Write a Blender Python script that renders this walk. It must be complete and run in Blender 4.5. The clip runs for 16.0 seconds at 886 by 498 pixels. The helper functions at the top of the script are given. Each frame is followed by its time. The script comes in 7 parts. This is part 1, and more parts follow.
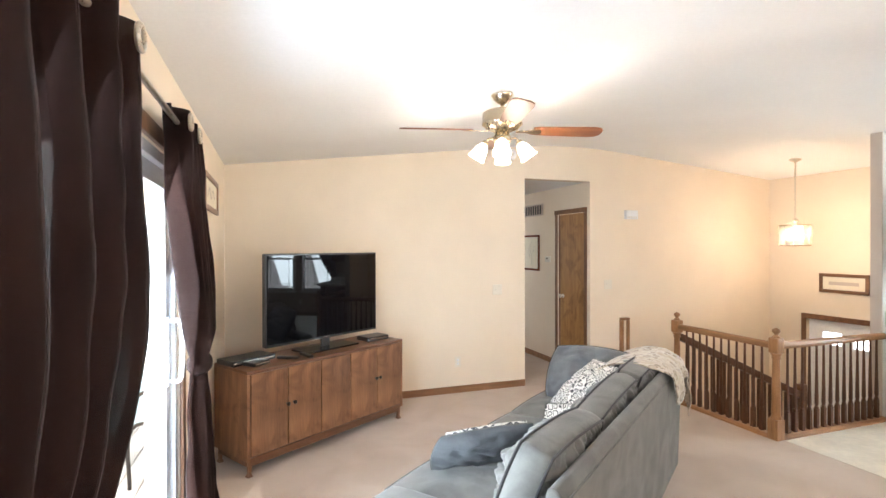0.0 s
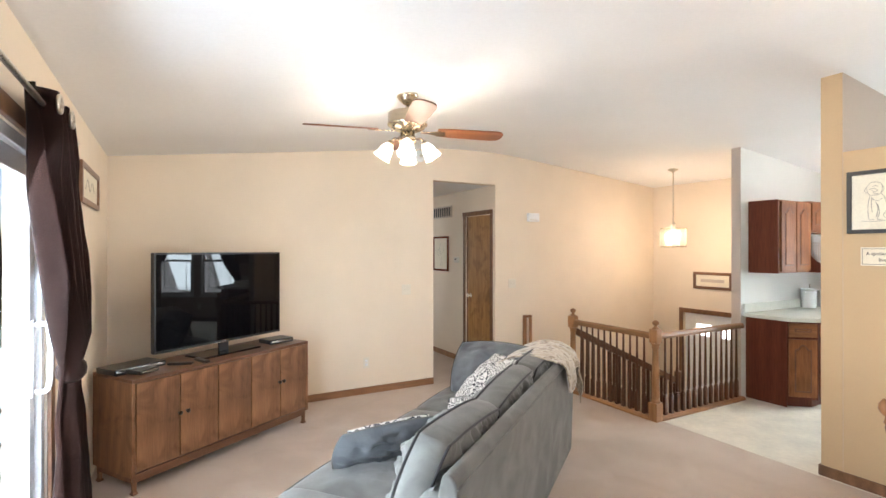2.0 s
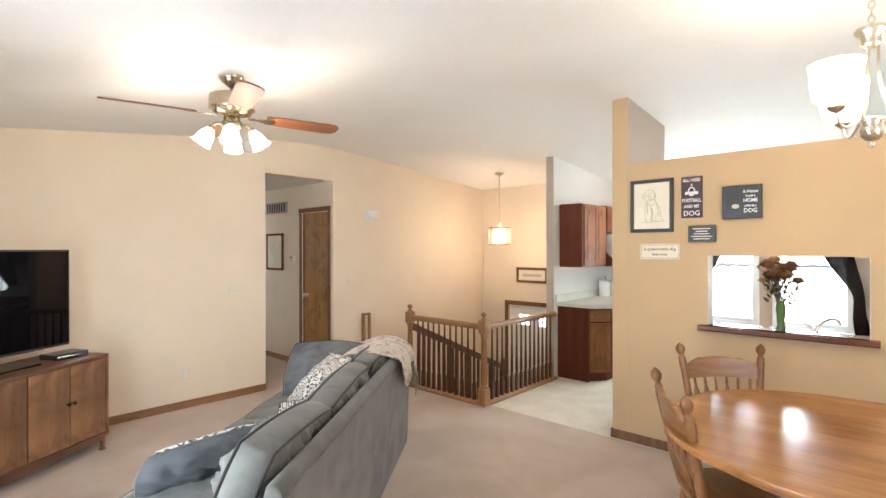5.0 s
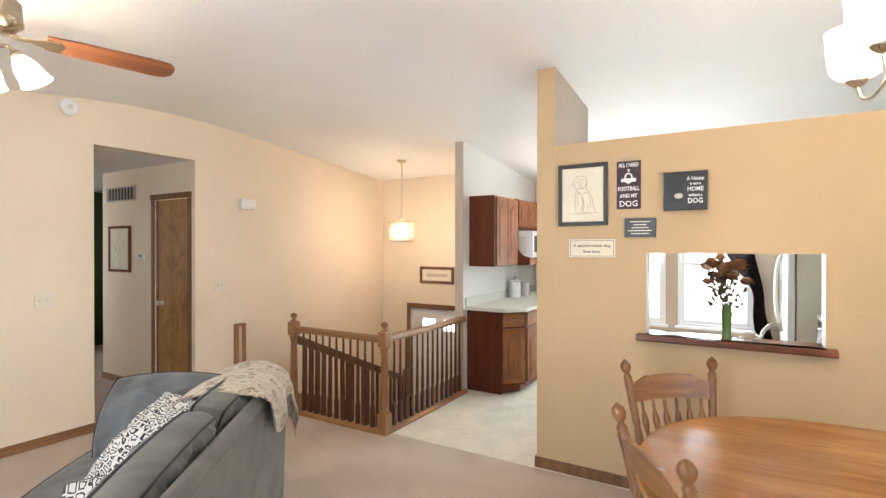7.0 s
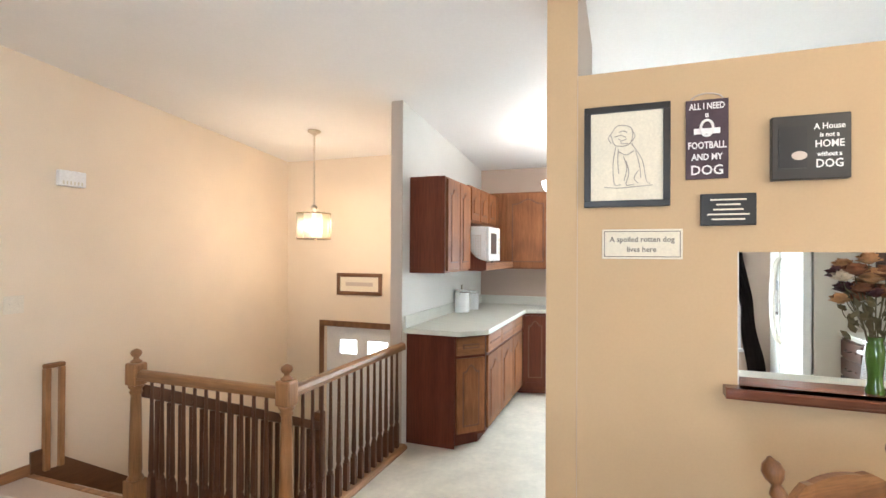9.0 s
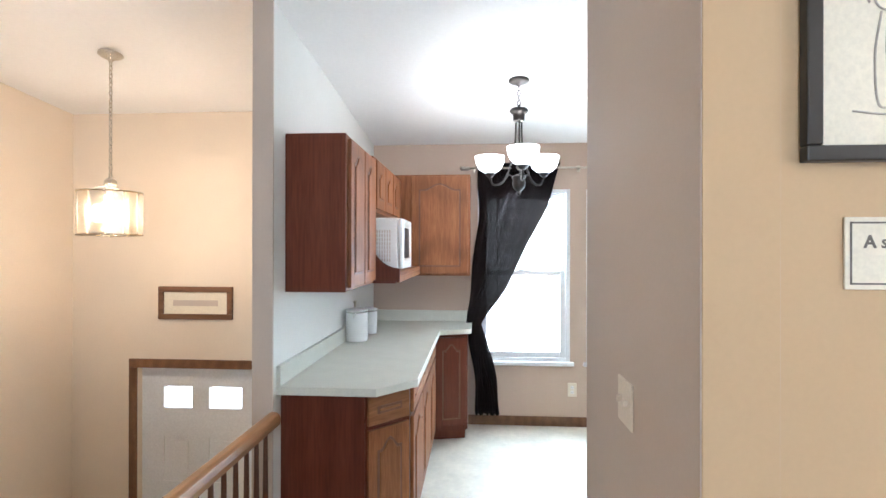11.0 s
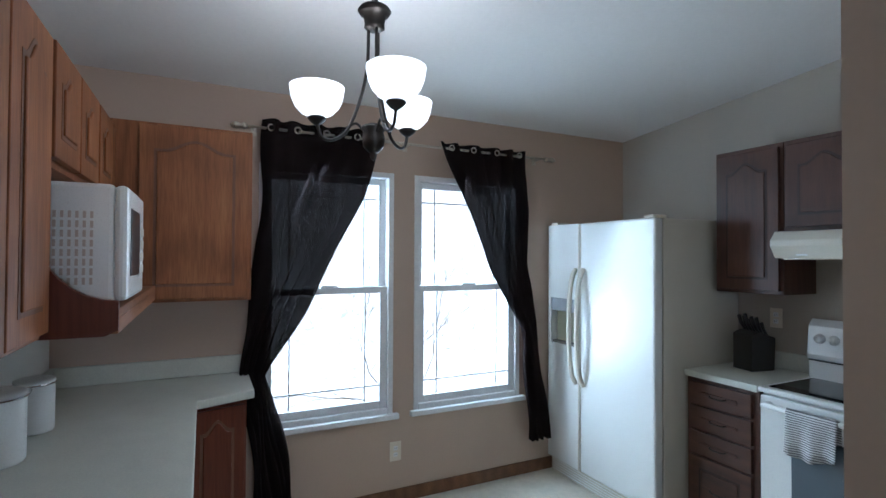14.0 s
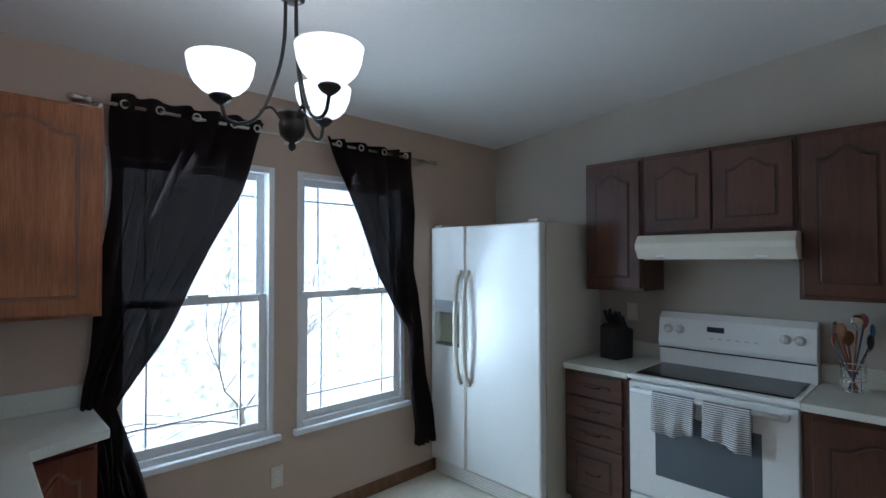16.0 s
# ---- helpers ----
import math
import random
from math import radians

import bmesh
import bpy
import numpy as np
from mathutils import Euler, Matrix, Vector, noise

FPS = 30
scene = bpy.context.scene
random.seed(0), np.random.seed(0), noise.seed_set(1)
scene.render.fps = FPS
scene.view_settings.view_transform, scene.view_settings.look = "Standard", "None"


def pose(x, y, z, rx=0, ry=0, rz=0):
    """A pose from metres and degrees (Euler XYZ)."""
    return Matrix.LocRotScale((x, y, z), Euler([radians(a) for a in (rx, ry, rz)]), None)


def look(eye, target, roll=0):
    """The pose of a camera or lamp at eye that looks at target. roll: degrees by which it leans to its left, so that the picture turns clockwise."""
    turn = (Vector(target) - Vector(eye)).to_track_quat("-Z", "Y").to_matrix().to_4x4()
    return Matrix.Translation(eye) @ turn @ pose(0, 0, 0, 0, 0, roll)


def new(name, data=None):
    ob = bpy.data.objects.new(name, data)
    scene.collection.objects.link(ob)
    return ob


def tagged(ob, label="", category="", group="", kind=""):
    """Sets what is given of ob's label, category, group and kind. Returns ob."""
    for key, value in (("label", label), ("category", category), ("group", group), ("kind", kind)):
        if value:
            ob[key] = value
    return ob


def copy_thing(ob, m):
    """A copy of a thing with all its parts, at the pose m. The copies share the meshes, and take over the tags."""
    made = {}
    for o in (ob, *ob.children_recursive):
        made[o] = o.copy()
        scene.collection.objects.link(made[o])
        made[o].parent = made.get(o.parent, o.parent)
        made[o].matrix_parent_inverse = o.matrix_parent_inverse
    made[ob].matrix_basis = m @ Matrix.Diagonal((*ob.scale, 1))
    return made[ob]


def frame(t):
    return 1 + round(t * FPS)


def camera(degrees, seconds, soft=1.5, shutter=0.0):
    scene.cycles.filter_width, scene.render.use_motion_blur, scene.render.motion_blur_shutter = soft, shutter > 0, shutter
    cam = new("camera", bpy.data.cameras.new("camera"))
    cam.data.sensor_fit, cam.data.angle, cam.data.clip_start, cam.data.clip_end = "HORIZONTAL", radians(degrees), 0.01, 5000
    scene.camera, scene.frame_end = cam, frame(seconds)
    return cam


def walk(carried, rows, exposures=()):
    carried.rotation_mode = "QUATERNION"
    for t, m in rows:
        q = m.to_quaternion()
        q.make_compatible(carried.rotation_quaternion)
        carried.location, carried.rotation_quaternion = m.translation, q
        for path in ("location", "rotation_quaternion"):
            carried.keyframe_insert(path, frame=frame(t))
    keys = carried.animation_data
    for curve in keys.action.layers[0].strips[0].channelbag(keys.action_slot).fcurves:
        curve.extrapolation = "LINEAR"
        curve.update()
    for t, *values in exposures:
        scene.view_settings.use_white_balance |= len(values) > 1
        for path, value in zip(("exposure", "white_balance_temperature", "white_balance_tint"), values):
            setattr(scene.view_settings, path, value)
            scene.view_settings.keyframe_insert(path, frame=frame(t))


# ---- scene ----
cam = camera(84.0, 16.0)
PATH = [
    (0, (-0.025, -0.067, 1.602), (0.631, 1.822, 1.594), -0.1),
    (0.5, (-0.012, -0.085, 1.592), (0.72, 1.776, 1.589), -0.1),
    (1, (-0.005, -0.1, 1.586), (0.814, 1.724, 1.585), -0.1),
    (1.5, (0.008, -0.111, 1.583), (0.907, 1.675, 1.583), -0.1),
    (2, (0.015, -0.121, 1.574), (0.988, 1.626, 1.577), -0.0),
    (2.5, (0.017, -0.129, 1.581), (1.065, 1.575, 1.582), -0.1),
    (3, (0.023, -0.134, 1.576), (1.158, 1.513, 1.579), -0.1),
    (3.5, (0.03, -0.153, 1.577), (1.246, 1.435, 1.579), -0.1),
    (4, (0.031, -0.154, 1.574), (1.329, 1.367, 1.574), -0.1),
    (4.5, (0.041, -0.152, 1.562), (1.428, 1.289, 1.563), -0.1),
    (5, (0.065, -0.12, 1.554), (1.537, 1.234, 1.553), -0.1),
    (7.5, (0.978, 0.588, 1.532), (2.729, 1.555, 1.523), 0.1),
    (8, (1.278, 0.794, 1.524), (3.057, 1.708, 1.515), 0.2),
    (8.5, (1.582, 1.03, 1.509), (3.403, 1.858, 1.505), 0.2),
    (8.7, (1.699, 1.125, 1.492), (3.54, 1.907, 1.496), 0.2),
    (10.8, (2.999, 1.964, 1.517), (4.991, 2.14, 1.526), 0.4),
    (11, (3.138, 1.979, 1.535), (5.133, 2.115, 1.537), 0.1),
    (11.5, (3.408, 2.052, 1.548), (5.408, 2.046, 1.547), 0.4),
    (12, (3.688, 2.084, 1.573), (5.682, 1.924, 1.573), 0.4),
    (12.5, (3.941, 2.132, 1.57), (5.912, 1.795, 1.578), 0.4),
    (13, (4.197, 2.195, 1.562), (6.127, 1.673, 1.573), 0.4),
    (13.5, (4.411, 2.217, 1.561), (6.284, 1.517, 1.569), 0.4),
    (14, (4.56, 2.245, 1.54), (6.358, 1.369, 1.57), 0.3),
    (14.5, (4.667, 2.306, 1.552), (6.366, 1.252, 1.585), 0.3),
    (15, (4.741, 2.371, 1.55), (6.332, 1.16, 1.589), 0.1),
    (15.5, (4.785, 2.403, 1.545), (6.29, 1.086, 1.586), -0.1),
    (16, (4.816, 2.421, 1.548), (6.251, 1.029, 1.585), -0.1),
]
EXPOSURE = [(0, 0.24, 6000, 13), (2, 0.05, 6000, 13), (5, -0.05, 6200, 13), (8.5, -0.04, 6050, 13), (11, -0.1, 5450, 12), (12, -0.48, 5300, 11), (13, -1.2, 5150, 11), (14, -1.75, 5120, 11), (16, -2.13, 5120, 11)]
walk(cam, [(t, look(eye, target, roll)) for t, eye, target, roll in PATH], EXPOSURE)

# ---- light ----
world = bpy.data.worlds.new("sky")
scene.world = world
world.use_nodes = True
wn = world.node_tree
sky = wn.nodes.new("ShaderNodeTexSky")
sky.sky_type, sky.sun_disc = "NISHITA", False
sky.sun_elevation, sky.sun_rotation = radians(48), radians(200)
wn.links.new(sky.outputs[0], wn.nodes["Background"].inputs[0])
wn.nodes["Background"].inputs[1].default_value = 0.12


def lamp(name, kind, place, power, colour, size=0.05, m=None, size_y=None):
    data = bpy.data.lights.new(name, kind)
    data.energy, data.color = power, colour
    if kind == "POINT":
        data.shadow_soft_size = size
    if kind == "AREA":
        data.shape, data.size, data.size_y = "RECTANGLE", size, size_y or size
    ob = new(name, data)
    ob.matrix_world = m if m else Matrix.Translation(place)
    return ob


sun = lamp("sun", "SUN", (0, 0, 9), 3.0, (1.0, 0.95, 0.88), m=look((-3, -9, 12), (0, 0, 0)))
sun.data.angle = radians(0.5)
WARM = (1.0, 0.84, 0.62)
# daylight in the openings
lamp("daylight_sliding_door", "AREA", None, 150, (0.74, 0.89, 1.0), 2.0, look((-0.62, 1.5, 1.05), (2, 1.5, 0.2)), 1.9)
lamp("daylight_kitchen_window", "AREA", None, 100, (0.81, 0.95, 0.95), 0.75, look((7.72, 1.57, 1.35), (4.8, -0.4, 0.2)), 1.5)
lamp("daylight_kitchen_window", "AREA", None, 130, (0.81, 0.95, 0.95), 0.75, look((7.72, 0.63, 1.35), (5.3, -0.5, 0.3)), 1.5)
# fill added to brighten the hall, in an opening that is never seen
lamp("hall_fill_light", "AREA", None, 4, (1.0, 0.90, 0.80), 1.0, look((1.72, 7.9, 1.5), (3.6, 6.6, 1.1)), 1.1)
lamp("daylight_dining_window", "AREA", None, 22, (0.88, 0.94, 1.0), 1.7, look((1.2, -2.35, 1.45), (1.4, 2, 1.0)), 1.2)


# ---- materials ----
def nodes_of(name):
    m = bpy.data.materials.new(name)
    m.use_nodes = True
    return m, m.node_tree, m.node_tree.nodes["Principled BSDF"]


def mix_noise(nt, coord, scale, c1, c2, lo=0.35, hi=0.65, detail=4.0, distortion=0.0):
    n = nt.nodes.new("ShaderNodeTexNoise")
    n.inputs["Scale"].default_value, n.inputs["Detail"].default_value = scale, detail
    n.inputs["Distortion"].default_value = distortion
    nt.links.new(coord, n.inputs["Vector"])
    r = nt.nodes.new("ShaderNodeValToRGB")
    r.color_ramp.elements[0].position, r.color_ramp.elements[1].position = lo, hi
    r.color_ramp.elements[0].color, r.color_ramp.elements[1].color = (*c1, 1), (*c2, 1)
    nt.links.new(n.outputs["Fac"], r.inputs["Fac"])
    return n, r


def blend(nt, a, b, mode, fac):
    x = nt.nodes.new("ShaderNodeMixRGB")
    x.blend_type = mode
    x.inputs[0].default_value = fac
    nt.links.new(a, x.inputs[1]), nt.links.new(b, x.inputs[2])
    return x.outputs[0]


def bumped(nt, bsdf, height, strength, distance=0.01):
    b = nt.nodes.new("ShaderNodeBump")
    b.inputs["Strength"].default_value, b.inputs["Distance"].default_value = strength, distance
    nt.links.new(height, b.inputs["Height"])
    nt.links.new(b.outputs[0], bsdf.inputs["Normal"])


def shade(c, k):
    return tuple(min(1, v * k) for v in c)


def surface(name, c, rough=0.6, var=0.12, scale=3.0, fine=60.0, bump=0.1, metal=0.0, spread=0.03, dist=0.004, grain=0.7):
    """A plain surface with large soft variation, fine grain and a little relief."""
    m, nt, b = nodes_of(name)
    co = nt.nodes.new("ShaderNodeTexCoord").outputs["Object"]
    _, big = mix_noise(nt, co, scale, shade(c, 1 - var), shade(c, 1 + var), 0.3, 0.7)
    f, small = mix_noise(nt, co, fine, (0.9, 0.9, 0.9), (1.06, 1.06, 1.06), 0.3, 0.7)
    nt.links.new(blend(nt, big.outputs[0], small.outputs[0], "MULTIPLY", grain), b.inputs["Base Color"])
    b.inputs["Metallic"].default_value = metal
    mr = nt.nodes.new("ShaderNodeMapRange")
    mr.inputs["To Min"].default_value, mr.inputs["To Max"].default_value = max(0, rough - spread), min(1, rough + spread)
    nt.links.new(f.outputs["Fac"], mr.inputs["Value"])
    nt.links.new(mr.outputs[0], b.inputs["Roughness"])
    if bump:
        bumped(nt, b, f.outputs["Fac"], bump, dist)
    return m


def wood(name, c1, c2, axis="z", rough=0.4, scale=9.0, ring=0.5, bump=0.08, knots=0.0):
    """Sawn and varnished wood; the grain runs along the axis."""
    m, nt, b = nodes_of(name)
    tc = nt.nodes.new("ShaderNodeTexCoord").outputs["Object"]
    mp = nt.nodes.new("ShaderNodeMapping")
    k = {"x": 0, "y": 1, "z": 2}[axis]
    s = [1.0, 1.0, 1.0]
    s[k] = 0.07
    mp.inputs["Scale"].default_value = s
    nt.links.new(tc, mp.inputs["Vector"])
    _, grain = mix_noise(nt, mp.outputs[0], scale, c1, c2, 0.3, 0.7, 6.0, 0.8)
    f, fine = mix_noise(nt, mp.outputs[0], scale * 14, (0.72, 0.7, 0.68), (1.08, 1.08, 1.08), 0.3, 0.62, 3.0)
    col = blend(nt, grain.outputs[0], fine.outputs[0], "MULTIPLY", 0.75)
    s2 = nt.nodes.new("ShaderNodeMapping")
    t = [1.0, 1.0, 1.0]
    t[k] = 0.22
    s2.inputs["Scale"].default_value = t
    nt.links.new(tc, s2.inputs["Vector"])
    w = nt.nodes.new("ShaderNodeTexWave")
    w.wave_type, w.bands_direction = "RINGS", "X" if axis != "x" else "Y"
    w.inputs["Scale"].default_value, w.inputs["Distortion"].default_value = scale * 0.45, 7.0
    w.inputs["Detail"].default_value, w.inputs["Detail Scale"].default_value = 3.0, 0.9
    nt.links.new(s2.outputs[0], w.inputs["Vector"])
    r = nt.nodes.new("ShaderNodeValToRGB")
    r.color_ramp.elements[0].color, r.color_ramp.elements[1].color = (0.62, 0.58, 0.55, 1), (1.06, 1.06, 1.06, 1)
    nt.links.new(w.outputs["Fac"], r.inputs["Fac"])
    col = blend(nt, col, r.outputs[0], "MULTIPLY", ring)
    if knots:
        _, blot = mix_noise(nt, tc, knots, (0.6, 0.52, 0.45), (1.1, 1.1, 1.1), 0.33, 0.5, 3.0, 1.2)
        col = blend(nt, col, blot.outputs[0], "MULTIPLY", 0.7)
    oi = nt.nodes.new("ShaderNodeObjectInfo")
    ov = nt.nodes.new("ShaderNodeValToRGB")
    ov.color_ramp.elements[0].color, ov.color_ramp.elements[1].color = (0.86, 0.86, 0.86, 1), (1.08, 1.08, 1.08, 1)
    nt.links.new(oi.outputs["Random"], ov.inputs["Fac"])
    col = blend(nt, col, ov.outputs[0], "MULTIPLY", 1.0)
    nt.links.new(col, b.inputs["Base Color"])
    b.inputs["Roughness"].default_value = rough
    bumped(nt, b, f.outputs["Fac"], bump, 0.002)
    return m


def fabric(name, c1, c2, big=4.0, weave=420.0, rough=0.95, bump=0.35, sheen=0.2):
    m, nt, b = nodes_of(name)
    co = nt.nodes.new("ShaderNodeTexCoord").outputs["Object"]
    _, r = mix_noise(nt, co, big, c1, c2, 0.35, 0.65, 6.0, 0.6)
    f, s = mix_noise(nt, co, weave, (0.82, 0.82, 0.82), (1.1, 1.1, 1.1), 0.3, 0.7, 2.0)
    nt.links.new(blend(nt, r.outputs[0], s.outputs[0], "MULTIPLY", 0.8), b.inputs["Base Color"])
    b.inputs["Roughness"].default_value = rough
    b.inputs["Sheen Weight"].default_value = sheen
    b.inputs["Specular IOR Level"].default_value = 0.15
    bumped(nt, b, f.outputs["Fac"], bump, 0.002)
    return m


def glow(name, colour, strength, base=(0.9, 0.88, 0.84)):
    m, nt, b = nodes_of(name)
    b.inputs["Base Color"].default_value = (*base, 1)
    b.inputs["Emission Color"].default_value = (*colour, 1)
    b.inputs["Emission Strength"].default_value = strength
    b.inputs["Roughness"].default_value = 0.35
    return m


def glass_mat(name, tint=(1, 1, 1), rough=0.0, through_amount=0.92):
    """A thin pane: mostly clear, with a faint sharp reflection."""
    m = bpy.data.materials.new(name)
    m.use_nodes = True
    nt = m.node_tree
    nt.nodes.clear()
    out = nt.nodes.new("ShaderNodeOutputMaterial")
    t, g, x = nt.nodes.new("ShaderNodeBsdfTransparent"), nt.nodes.new("ShaderNodeBsdfGlossy"), nt.nodes.new("ShaderNodeMixShader")
    t.inputs[0].default_value, g.inputs["Roughness"].default_value = (*tint, 1), rough
    x.inputs[0].default_value = 1 - through_amount
    nt.links.new(t.outputs[0], x.inputs[1]), nt.links.new(g.outputs[0], x.inputs[2])
    nt.links.new(x.outputs[0], out.inputs[0])
    return m


def plaster(name, c, strength=0.07, scale=90.0, var=0.05):
    """Rolled wall paint with an orange-peel texture."""
    return surface(name, c, 0.75, var, 1.3, scale, strength, dist=0.002, grain=0.2)


def cloth_sheer(name, c, clear):
    m, nt, b = nodes_of(name)
    co = nt.nodes.new("ShaderNodeTexCoord").outputs["Object"]
    _, r = mix_noise(nt, co, 5.0, shade(c, 0.8), shade(c, 1.25), 0.35, 0.65, 5.0)
    nt.links.new(r.outputs[0], b.inputs["Base Color"])
    b.inputs["Roughness"].default_value = 0.9
    b.inputs["Specular IOR Level"].default_value = 0.05
    f, _ = mix_noise(nt, co, 500.0, (0, 0, 0), (1, 1, 1))
    bumped(nt, b, f.outputs["Fac"], 0.3, 0.002)
    t, x = nt.nodes.new("ShaderNodeBsdfTransparent"), nt.nodes.new("ShaderNodeMixShader")
    x.inputs[0].default_value = clear
    nt.links.new(b.outputs[0], x.inputs[1]), nt.links.new(t.outputs[0], x.inputs[2])
    nt.links.new(x.outputs[0], nt.nodes["Material Output"].inputs[0])
    return m


M_CREAM = plaster("cream_wall_paint", (0.77, 0.663, 0.525))
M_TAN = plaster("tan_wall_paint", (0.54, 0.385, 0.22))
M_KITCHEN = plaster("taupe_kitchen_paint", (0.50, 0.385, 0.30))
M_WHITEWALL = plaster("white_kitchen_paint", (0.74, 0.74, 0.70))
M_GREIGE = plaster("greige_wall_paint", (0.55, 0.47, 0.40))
# the greige again, darkened: the dim light by the stove is in the colour
M_STOVEWALL = plaster("greige_paint_dimmed", (0.44, 0.40, 0.34))
M_CEIL = plaster("white_stipple_ceiling", (0.84, 0.83, 0.81), 0.25, 55.0, 0.02)
M_GREEN = plaster("green_bedroom_paint", (0.05, 0.085, 0.03))
M_CARPET = fabric("beige_carpet", (0.445, 0.35, 0.27), (0.53, 0.43, 0.35), 2.2, 260.0, 1.0, 0.7, 0.3)
M_VINYL = surface("cream_vinyl_floor", (0.70, 0.66, 0.56), 0.42, 0.10, 5.0, 24.0, 0.05)
M_OAK = wood("golden_oak", (0.27, 0.13, 0.05), (0.40, 0.21, 0.09), "z", 0.38, 10.0)
M_OAKX = wood("golden_oak_along_x", (0.27, 0.13, 0.05), (0.40, 0.21, 0.09), "x", 0.38, 10.0)
M_OAKY = wood("golden_oak_along_y", (0.27, 0.13, 0.05), (0.40, 0.21, 0.09), "y", 0.38, 10.0)
M_BAL = wood("reddish_baluster_oak", (0.082, 0.030, 0.014), (0.132, 0.052, 0.023), "z", 0.38, 12.0)
M_PLATE = surface("cream_plastic_plate", (0.74, 0.68, 0.57), 0.45, 0.03, 6.0, 120.0, 0.02)
M_TABLE = wood("honey_oak_tabletop", (0.29, 0.118, 0.032), (0.40, 0.19, 0.06), "y", 0.16, 7.0)
M_CHAIR = wood("chair_oak", (0.19, 0.076, 0.025), (0.30, 0.138, 0.05), "z", 0.35, 14.0)
M_CAB = wood("cabinet_oak", (0.22, 0.08, 0.031), (0.32, 0.132, 0.052), "z", 0.48, 12.0)
M_CABX = wood("cabinet_oak_along_x", (0.25, 0.10, 0.042), (0.37, 0.165, 0.07), "x", 0.48, 12.0)
M_CABY = wood("cabinet_oak_along_y", (0.25, 0.10, 0.042), (0.37, 0.165, 0.07), "y", 0.48, 12.0)
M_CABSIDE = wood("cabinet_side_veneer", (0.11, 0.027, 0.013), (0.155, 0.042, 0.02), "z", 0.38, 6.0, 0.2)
for m_ in (M_CAB, M_CABX, M_CABY, M_CABSIDE):
    m_.node_tree.nodes["Principled BSDF"].inputs["Specular IOR Level"].default_value = 0.22
M_TRIM = wood("dark_oak_trim", (0.15, 0.07, 0.035), (0.22, 0.11, 0.05), "x", 0.4, 8.0)
M_BASE = wood("oak_baseboard", (0.30, 0.15, 0.07), (0.40, 0.21, 0.10), "x", 0.4, 8.0)
M_SILL = wood("cherry_sill", (0.17, 0.055, 0.028), (0.25, 0.09, 0.045), "y", 0.25, 8.0)
M_WALNUT = wood("walnut_veneer", (0.15, 0.065, 0.03), (0.30, 0.15, 0.07), "z", 0.42, 7.0, 0.6, 0.08, 5.0)
M_WALNUTX = wood("walnut_along_x", (0.13, 0.055, 0.028), (0.22, 0.10, 0.05), "x", 0.4, 7.0)
M_DOORWOOD = wood("birch_flush_door", (0.36, 0.18, 0.06), (0.46, 0.25, 0.09), "z", 0.4, 3.0, 0.25, 0.06, 4.0)
M_WHITE = surface("white_vinyl_frame", (0.80, 0.81, 0.82), 0.4, 0.03, 4.0, 80.0, 0.03)
M_APPL = surface("white_enamel", (0.80, 0.81, 0.79), 0.28, 0.02, 3.0, 300.0, 0.0, grain=0.08)
M_APPL.node_tree.nodes["Principled BSDF"].inputs["Specular IOR Level"].default_value = 1.0
M_ALMOND = surface("almond_enamel", (0.66, 0.62, 0.53), 0.35, 0.04, 3.0, 300.0, 0.05)
M_COUNTER = surface("pale_laminate", (0.62, 0.63, 0.56), 0.48, 0.04, 8.0, 160.0, 0.02)
M_COUNTER.node_tree.nodes["Principled BSDF"].inputs["Specular IOR Level"].default_value = 0.25
M_BLACK = surface("black_plastic", (0.012, 0.012, 0.013), 0.3, 0.1, 4.0, 200.0, 0.03)
M_SCREEN = surface("black_screen", (0.004, 0.004, 0.005), 0.02, 0.05, 4.0, 200.0, 0.0, spread=0.004)
M_SCREEN.node_tree.nodes["Principled BSDF"].inputs["Specular IOR Level"].default_value = 0.22
M_OVENGLASS = surface("grey_oven_glass", (0.10, 0.12, 0.14), 0.1, 0.05, 4.0, 200.0, 0.0)
M_BLACKWOOD = surface("black_painted_wood", (0.02, 0.018, 0.016), 0.35, 0.2, 8.0, 90.0, 0.1)
M_BRONZE = surface("dark_bronze", (0.045, 0.04, 0.036), 0.4, 0.2, 9.0, 120.0, 0.05, 0.8)
M_NICKEL = surface("brushed_nickel", (0.62, 0.57, 0.48), 0.28, 0.05, 9.0, 200.0, 0.03, 1.0)
M_BRASS = surface("antique_brass", (0.60, 0.52, 0.39), 0.22, 0.1, 9.0, 160.0, 0.03, 1.0)
M_CHROME = surface("chrome", (0.8, 0.8, 0.8), 0.12, 0.03, 9.0, 200.0, 0.0, 1.0)
M_CURTAIN = cloth_sheer("dark_brown_curtain", (0.016, 0.007, 0.005), 0.10)
M_CURTAIN.node_tree.nodes["Principled BSDF"].inputs["Sheen Weight"].default_value = 0.05
M_CURTAINB = cloth_sheer("black_sheer_curtain", (0.016, 0.011, 0.011), 0.092)
M_SOFA = fabric("slate_grey_velour", (0.094, 0.093, 0.085), (0.156, 0.154, 0.141), 5.0, 500.0, 0.9, 0.25, 0.2)
M_PILLOW = fabric("grey_pillow_velour", (0.08, 0.085, 0.09), (0.135, 0.143, 0.15), 6.0, 500.0, 0.9, 0.25, 0.2)
M_SEAM = fabric("dark_seam", (0.022, 0.021, 0.021), (0.032, 0.031, 0.031), 4.0, 500.0)
M_GLASS = glass_mat("window_glass")
M_PAPER = surface("cream_paper", (0.78, 0.72, 0.58), 0.8, 0.05, 6.0, 120.0, 0.05)
M_INK = surface("grey_ink", (0.16, 0.14, 0.12), 0.8, 0.2, 30.0, 120.0, 0.0)
